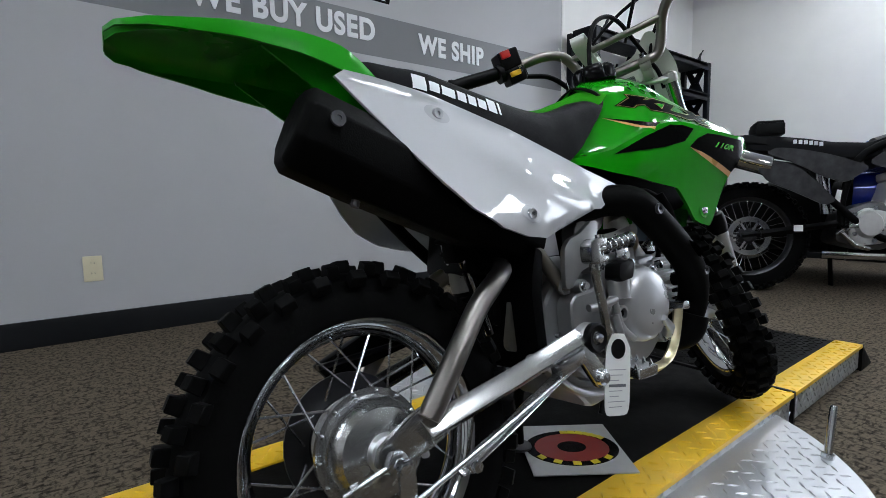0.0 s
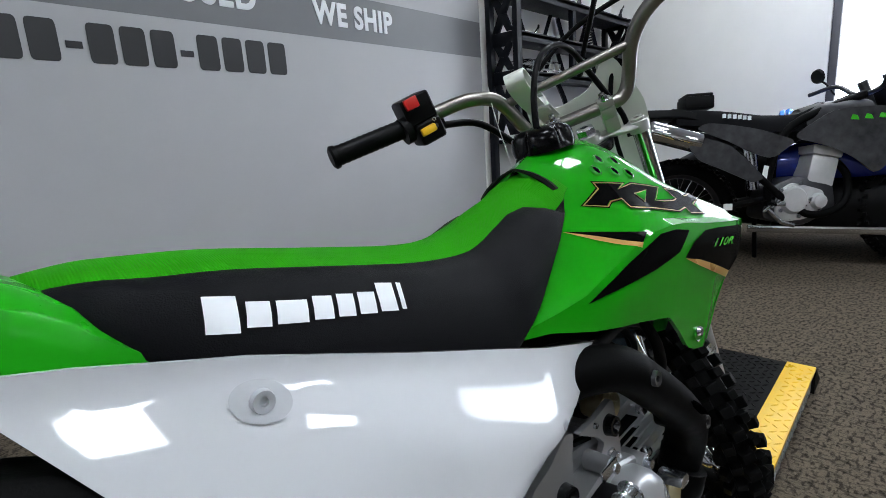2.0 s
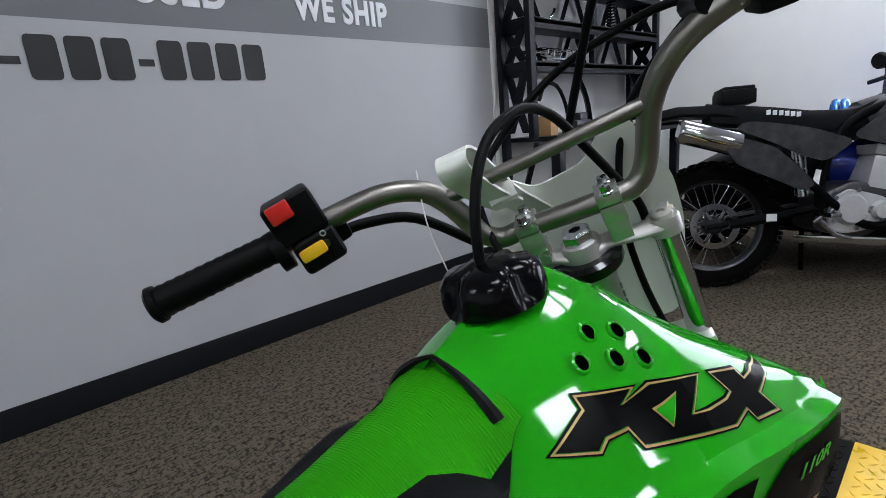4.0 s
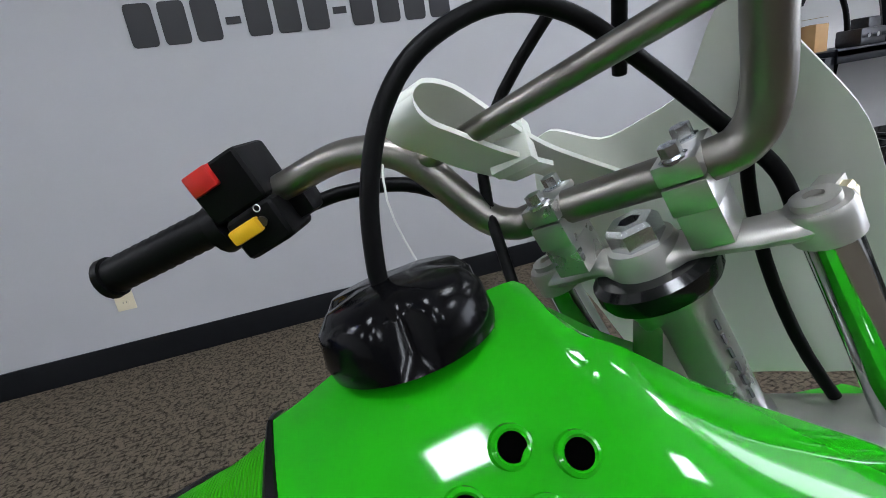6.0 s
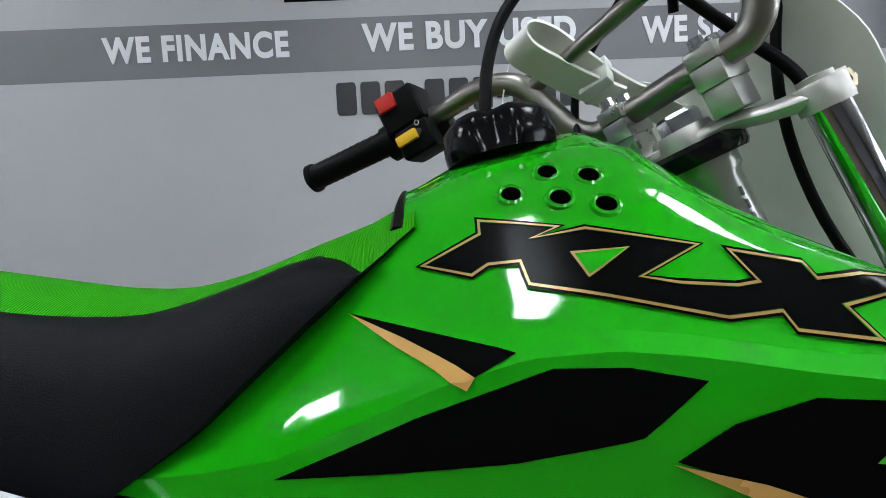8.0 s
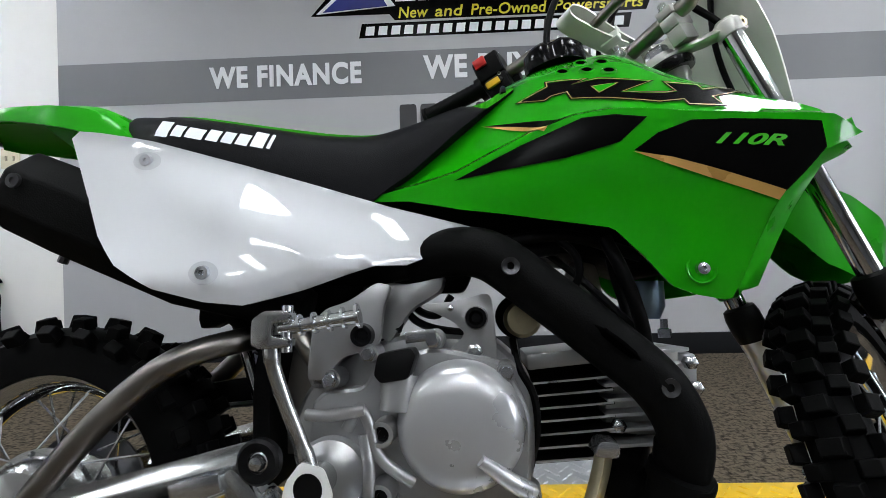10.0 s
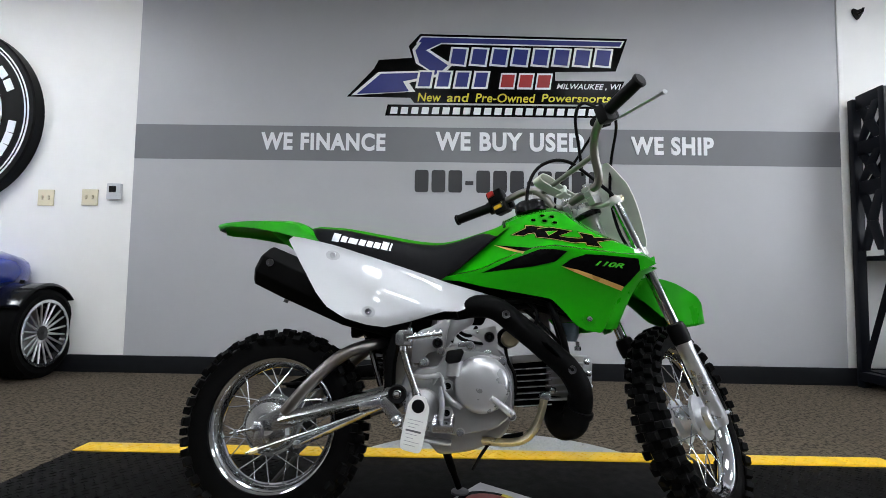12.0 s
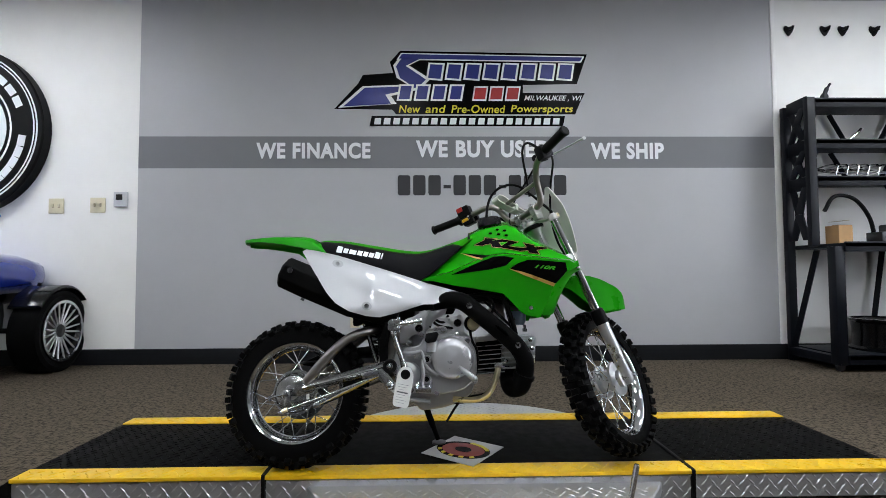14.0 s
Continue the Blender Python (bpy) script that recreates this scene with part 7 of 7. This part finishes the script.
        top = lin([(-0.03, 0.93), (0.2, 0.90), (0.45, 0.86), (0.65, 0.85), (0.82, 0.91)], x)
        w = lin([(-0.03, 0.08), (0.3, 0.13), (0.6, 0.11), (0.82, 0.08)], x)
        seat_rows.append([(x, w * a, top - e) for a, e in ((-1, 0.10), (-1, 0.05), (-0.85, 0.012), (0, 0), (0.85, 0.012), (1, 0.05), (1, 0.10))])
    part("seat", Mesh().ring_faces(seat_rows), VINYL, b, "black two-seat saddle", sharp=60)
    for k in range(6):
        part("seat_bar", Mesh().box((0.02, 0.002, 0.022), (0.235 + 0.028 * k, -lin([(-0.03, 0.08), (0.3, 0.13), (0.5, 0.12)], 0.235 + 0.028 * k) - 0.004, 0.855 - 0.004 * k)), DECAL_WHITE, b)
    part("tank", Mesh().ring_faces([[(x, w * math.cos(a), z + 0.09 * math.sin(a)) for a in (2 * math.pi * q / 14 for q in range(14))] for x, z, w in ((0.70, 0.79, 0.09), (0.8, 0.815, 0.14), (0.95, 0.825, 0.15), (1.08, 0.82, 0.10))]), CAMO, b, sharp=60)
    part("rear_fender", Mesh().ring_faces([[(x, w * a, z - e) for a, e in ((-1, 0.04), (-0.9, 0.0), (0.9, 0.0), (1, 0.04), (0.9, 0.05), (-0.9, 0.05))] for x, z, w in ((-0.36, 0.90, 0.05), (-0.2, 0.92, 0.09), (0.0, 0.91, 0.1), (0.2, 0.86, 0.1))]), BLACK_PL, b, bevel=0.004)
    part("tool_bag", Mesh().box((0.17, 0.17, 0.07), (0.11, 0, 0.945)).box((0.16, 0.16, 0.02), (0.11, 0, 0.985)), BLACK_PL, b, "black tail bag", bevel=0.02)
    part("tail_light", Mesh().box((0.05, 0.1, 0.05), (-0.37, 0, 0.855)), RED, b, "red tail light", bevel=0.01)
    part("plate_holder", Mesh().prism([(-0.36, 0.82), (-0.30, 0.84), (-0.38, 0.62), (-0.40, 0.62)], 0.1, pose(0, -0.05, 0)), BLACK_PL, b, bevel=0.003)
    part("indicator", Mesh().tube([(-0.33, -0.05, 0.78), (-0.34, -0.16, 0.77)], [0.008, 0.025], 8), RED, b)
    part("silencer", Mesh().tube([(-0.22, -0.16, 0.80), (-0.2, -0.16, 0.795), (0.08, -0.16, 0.715), (0.1, -0.16, 0.71)], [0.045, 0.058, 0.058, 0.03], 16), CHROME, b, "bright metal silencer")
    part("silencer_guard", panel(round_outline([(0.0, 0.70), (0.07, 0.745), (0.23, 0.69), (0.33, 0.61), (0.43, 0.51), (0.37, 0.485), (0.22, 0.55), (0.06, 0.62)], 3, 0.25), lambda x, z: 0.205 + 0.02 * math.exp(-((x - 0.2) / 0.12) ** 2), 0.008, 0.03, -1), CAMO, b, "dull grey exhaust guard", sharp=60)
    part("mid_section", Mesh().tube([(0.1, -0.16, 0.71), (0.28, -0.15, 0.64)], 0.028, 12), DARKSTEEL, b)
    part("side_badge", Mesh().box((0.04, 0.004, 0.11), (0.47, -0.132, 0.52), (0, 14, 0)), PAPER, b)
    part("spring_box", Mesh().box((0.07, 0.03, 0.035), (0.51, -0.13, 0.645)), ZINC, b, bevel=0.005)
    eng = part("engine", Mesh().prism(round_outline([(0.46, 0.29), (0.50, 0.46), (0.66, 0.52), (0.86, 0.47), (0.88, 0.33), (0.7, 0.24)], 3, 0.2), 0.22, pose(0, -0.11, 0)), DARKSTEEL, b, "silver and black engine", bevel=0.02)
    part("clutch_cover", Mesh().lathe([(0, 0.034), (0.062, 0.032), (0.074, 0.014), (0.078, 0), (0, 0)], 32, pose(0.63, -0.125, 0.385, 90, 0, 0)), LIT_ALLOY, eng)
    part("case_cover", Mesh().prism(round_outline([(0.53, 0.30), (0.54, 0.43), (0.62, 0.48), (0.72, 0.455), (0.80, 0.43), (0.80, 0.33), (0.70, 0.28), (0.6, 0.27)], 3, 0.25), 0.02, pose(0, -0.128, 0)), LIT_ALLOY, eng, bevel=0.006)
    for k in range(7):
        part("linkage", Mesh().tube([(0.47 + 0.05 * k, -0.12, 0.33 + 0.02 * (k % 3)), (0.50 + 0.05 * k, -0.14, 0.36 + 0.03 * (k % 2))], 0.011, 8), ZINC, eng)
    part("water_pump", Mesh().lathe([(0, 0.035), (0.035, 0.03), (0.045, 0), (0, 0)], 24, pose(0.765, -0.13, 0.375, 90, 0, 0)), LIT_ALLOY, eng)
    part("cylinder", Mesh().box((0.15, 0.22, 0.16), (0.80, 0, 0.535), (0, 12, 0)), LIT_ALLOY, eng, bevel=0.015)
    part("head_cover", Mesh().box((0.17, 0.24, 0.05), (0.822, 0, 0.638), (0, 12, 0)), LIT_ALLOY, eng, bevel=0.015)
    for k in range(5):
        part("case_bolt", Mesh().lathe([(0, 0), (0.012, 0), (0.012, 0.012), (0, 0.012)], 6, pose(0.63 + 0.092 * math.cos(k * 1.25), -0.132, 0.385 + 0.092 * math.sin(k * 1.25), 90, 0, 0)), ZINC, eng)
    part("mid_pipe", Mesh().tube(spline([(0.86, -0.06, 0.62), (0.95, -0.08, 0.5), (0.9, -0.12, 0.35), (0.7, -0.13, 0.31), (0.45, -0.14, 0.5), (0.28, -0.15, 0.67)], 6), 0.02, 10), BLACK_MATT, b)
    part("shock", Mesh().tube([(0.42, -0.03, 0.72), (0.45, -0.03, 0.45)], 0.035, 12), ZINC, b)
    part("chain_guide", Mesh().tube([(0.05, -0.13, 0.33), (0.3, -0.13, 0.365)], 0.022, 4), BLACK_PL, b)
    part("guide_sticker", Mesh().box((0.05, 0.003, 0.035), (0.25, -0.155, 0.362)), PAPER, b)
    part("foot_peg", Mesh().box((0.05, 0.11, 0.02), (0.5, -0.2, 0.37)), ZINC, b, bevel=0.004)
    part("brake_pedal", Mesh().tube([(0.48, -0.15, 0.34), (0.55, -0.16, 0.27), (0.62, -0.16, 0.25)], 0.012, 8), ZINC, b)
    part("side_stand", Mesh().tube([(0.52, 0.1, 0.33), (0.6, 0.26, 0.02)], 0.014, 8), BLACK_MATT, b)
    part("stand_foot", Mesh().lathe([(0, 0), (0.035, 0), (0.035, 0.012), (0, 0.012)], 14, pose(0.6, 0.265, 0.003)), BLACK_MATT, b)
    part("front_fender", Mesh().ring_faces([[(x, w * a, z - e) for a, e in ((-1, 0.03), (-0.8, 0.0), (0.8, 0.0), (1, 0.03), (0.8, 0.035), (-0.8, 0.035))] for x, z, w in ((1.05, 0.76, 0.06), (1.3, 0.80, 0.07), (1.6, 0.77, 0.07), (1.82, 0.69, 0.04))]), BLACK_PL, b, bevel=0.004)
    part("headlight", Mesh().box((0.1, 0.2, 0.24), (1.26, 0, 0.88), (0, -20, 0)), BLACK_PL, b, bevel=0.03)
    part("handlebar", Mesh().tube(spline([(1.0, -0.4, 1.01), (1.06, -0.22, 1.02), (1.1, -0.1, 0.95), (1.1, 0.1, 0.95), (1.06, 0.22, 1.02), (1.0, 0.4, 1.01)], 5), 0.012, 10), DARKSTEEL, b)
    for s in (-1, 1):
        part("mirror_stem", Mesh().tube(spline([(1.07, s * 0.25, 0.98), (1.05, s * 0.3, 1.05), (1.03, s * 0.34, 1.085)], 4), 0.006, 6), BLACK_PL, b)
        part("mirror", Mesh().lathe([(0, 0), (0.05, 0.0), (0.055, 0.012), (0.03, 0.025), (0, 0.028)], 20), BLACK_PL, b, m=pose(1.02, s * 0.36, 1.11, 0, 75, 0) @ Matrix.Diagonal((0.8, 1.2, 1, 1)))
    # wheelbase and body drawn together
    for ob in b.children_recursive:
        top = ob if ob.parent == b else ob.parent
        if ob.parent == b and ob.name.split(".")[0] in ("rear_wheel", "front_wheel", "mirror"):
            ob.location.x *= 0.88
        elif top.name.split(".")[0] not in ("rear_wheel", "front_wheel", "mirror"):
            ob.data.transform(Matrix.Diagonal((0.88, 1, 1, 1)))
    return b


big_bike(pose(3.42, 0.92, 0.0, -6, 0, -56) @ Matrix.Scale(1.1, 4))


# ---- blue open three-wheelers ----
def trike(m):
    """Long nosed open car with outboard front wheels and twin roll hoops."""
    t = thing("three_wheeler", m, "glossy blue open three-wheeled car with black wheels", "car", "blue three-wheelers")
    def hull(table):
        return [[(x, w * math.copysign(abs(math.cos(a)) ** 0.6, math.cos(a)), (zb + zt) / 2 + (zt - zb) / 2 * math.copysign(abs(math.sin(a)) ** 0.6, math.sin(a))) for a in (2 * math.pi * k / 24 for k in range(24))] for x, zb, zt, w in table]

    rows = hull(((-1.5, 0.35, 0.62, 0.18), (-1.2, 0.22, 0.78, 0.42), (-0.7, 0.2, 0.84, 0.60)))
    body = part("body", Mesh().ring_faces(hull(((-0.7, 0.50, 0.86, 0.62), (0.0, 0.54, 0.86, 0.64), (0.6, 0.56, 0.95, 0.66), (1.05, 0.58, 0.93, 0.66), (1.2, 0.60, 0.90, 0.64), (1.3, 0.62, 0.86, 0.58), (1.36, 0.66, 0.80, 0.46)))), BLUE, t, "glossy dark blue body", sharp=50)
    part("lower_body", Mesh().ring_faces(hull(((-0.7, 0.16, 0.60, 0.58), (0.0, 0.16, 0.62, 0.62), (0.55, 0.16, 0.62, 0.58), (0.95, 0.18, 0.62, 0.46), (1.2, 0.22, 0.62, 0.34)))), BLACK_PL, t, "black lower body", sharp=50)
    for k in range(9):
        part("side_bar", Mesh().box((0.035, 0.004, 0.03), (0.06 + 0.06 * k, -0.612, 0.41)), DECAL_WHITE, t)
    part("tail_cover", Mesh().ring_faces([[(x, y * 0.985, z) for x, y, z in r] for r in rows]), BLACK_PL, t, "black tail cover", sharp=50)
    part("rocker_strip", Mesh().box((1.5, 0.02, 0.05), (-0.1, -0.628, 0.24)), CHROME, body, bevel=0.006)
    part("cockpit_rim", Mesh().tube([(0.45 * math.cos(a) - 0.1, 0.42 * math.sin(a), 0.825) for a in (2 * math.pi * k / 28 for k in range(28))], 0.03, 8, loop=True), BLACK_PL, t)
    part("cockpit_floor", Mesh().lathe([(0, 0.78), (0.40, 0.78), (0.40, 0.822), (0, 0.822)], 32, pose(-0.1, 0, 0)), BLACK_PL, t)
    for s in (-1, 1):
        part("seat_back", Mesh().box((0.12, 0.36, 0.3), (-0.42, s * 0.21, 0.76), (0, -12, 0)), VINYL, t, bevel=0.04)
        part("roll_hoop", Mesh().tube(spline([(-0.6, s * 0.17 - 0.10, 0.8), (-0.6, s * 0.17 - 0.085, 0.95), (-0.6, s * 0.17, 1.03), (-0.6, s * 0.17 + 0.085, 0.95), (-0.6, s * 0.17 + 0.10, 0.8)], 6), 0.026, 10), BLUE_TUBE, t, "bright blue roll hoop")
        wheel_m = pose(1.02, s * 0.80, 0.315)
        wheel = part("front_wheel", Mesh().lathe([(0.225, -0.1), (0.24, -0.1), (0.235, -0.085), (0.215, -0.07), (0.21, 0.07), (0.235, 0.085), (0.24, 0.1), (0.225, 0.1), (0.2, 0.07), (0.2, -0.07)], 48, pose(0, 0, 0, 90, 0, 0), closed=True), BLACK_GLOSS, t, m=wheel_m)
        part("tyre", Mesh().lathe([(0.236, -0.09), (0.28, -0.105), (0.31, -0.095), (0.315, -0.06), (0.315, 0.06), (0.31, 0.095), (0.28, 0.105), (0.236, 0.09)], 56, pose(0, 0, 0, 90, 0, 0), closed=True), RUBBER, wheel)
        for k in range(10):
            part("wheel_spoke", Mesh().tube([(0.05, s * 0.07, 0.008), (0.222, s * 0.088, 0.032)], [0.009, 0.007], 5).tube([(0.05, s * 0.07, -0.008), (0.222, s * 0.088, -0.032)], [0.009, 0.007], 5), ALLOY, wheel, "machined silver spoke", m=pose(0, 0, 0, 0, 36 * k, 0))
        part("rim_lip", Mesh().lathe([(0.218, s * 0.1), (0.238, s * 0.1), (0.238, s * 0.106), (0.218, s * 0.106)], 48, pose(0, 0, 0, -90, 0, 0), closed=True), ZINC, wheel)
        part("hub_cap", Mesh().lathe([(0, 0), (0.045, 0), (0.05, 0.02), (0, 0.03)], 20, pose(0, s * 0.06, 0, 90 if s < 0 else -90, 0, 0)), BLACK_GLOSS, wheel)
        fr = []
        for k in range(16):
            a = radians(-5 + 150 * k / 15)
            r = 0.342
            c = Vector((1.02 + r * math.cos(a), s * 0.80, 0.33 + r * math.sin(a)))
            fr.append([c + Vector((0, -0.12, -0.02)), c + Vector((0, 0.12, -0.02)), c + Vector((0, 0.11, 0.0)), c + Vector((0, -0.11, 0.0))])
        part("wheel_fender", Mesh().ring_faces(fr), BLACK_GLOSS, t, "black cycle fender", bevel=0.006)
        part("fender_stay", Mesh().tube([(1.02, s * 0.62, 0.35), (1.02, s * 0.68, 0.55), (1.02, s * 0.72, 0.69)], 0.014, 8), BLACK_PL, t)
        part("suspension_arm", Mesh().tube([(0.9, s * 0.4, 0.34), (1.02, s * 0.72, 0.31)], 0.02, 8), BLACK_PL, t)
        part("headlight", Mesh().lathe([(0, 0), (0.07, 0.0), (0.085, 0.08), (0.08, 0.12), (0, 0.125)], 24, pose(1.18, s * 0.30, 0.60, 0, 90, 0)), BLACK_GLOSS, t)
    part("rear_tyre", Mesh().lathe([(0.2, -0.11), (0.28, -0.13), (0.32, -0.1), (0.325, 0), (0.32, 0.1), (0.28, 0.13), (0.2, 0.11)], 48, pose(-1.35, 0, 0.325, 90, 0, 0), closed=True), RUBBER, t)
    part("windscreen", Mesh().box((0.02, 0.7, 0.12), (0.42, 0, 0.86), (0, -45, 0)), BLACK_GLOSS, t, bevel=0.008)
    part("mirror", Mesh().tube([(0.35, -0.5, 0.84), (0.36, -0.62, 0.95)], [0.01, 0.045], 10), BLUE, t)
    return t


_t1 = trike(pose(-2.87, 1.145, 0.0, 0, 0, 95) @ Matrix.Scale(0.93, 4))
copy_thing(_t1, pose(4.60, 0.02, 0.0, 0, 0, -74))
# strip of blue masking tape on the near car's hoop post
_tp = thing("nose_post", pose(-2.56, 2.08, 0.80), "black tube post with blue tape on the blue car", "post")
part("tube", Mesh().tube(spline([(0, 0, 0), (0, 0, 0.2), (-0.02, 0, 0.32), (-0.1, 0, 0.36)], 4), 0.022, 10), BLACK_PL, _tp)
part("tape", Mesh().tube([(-0.03, 0, 0.30), (-0.0, 0, 0.34)], 0.034, 8), M("blue_tape", (0.03, 0.22, 0.6), 0.5), _tp)
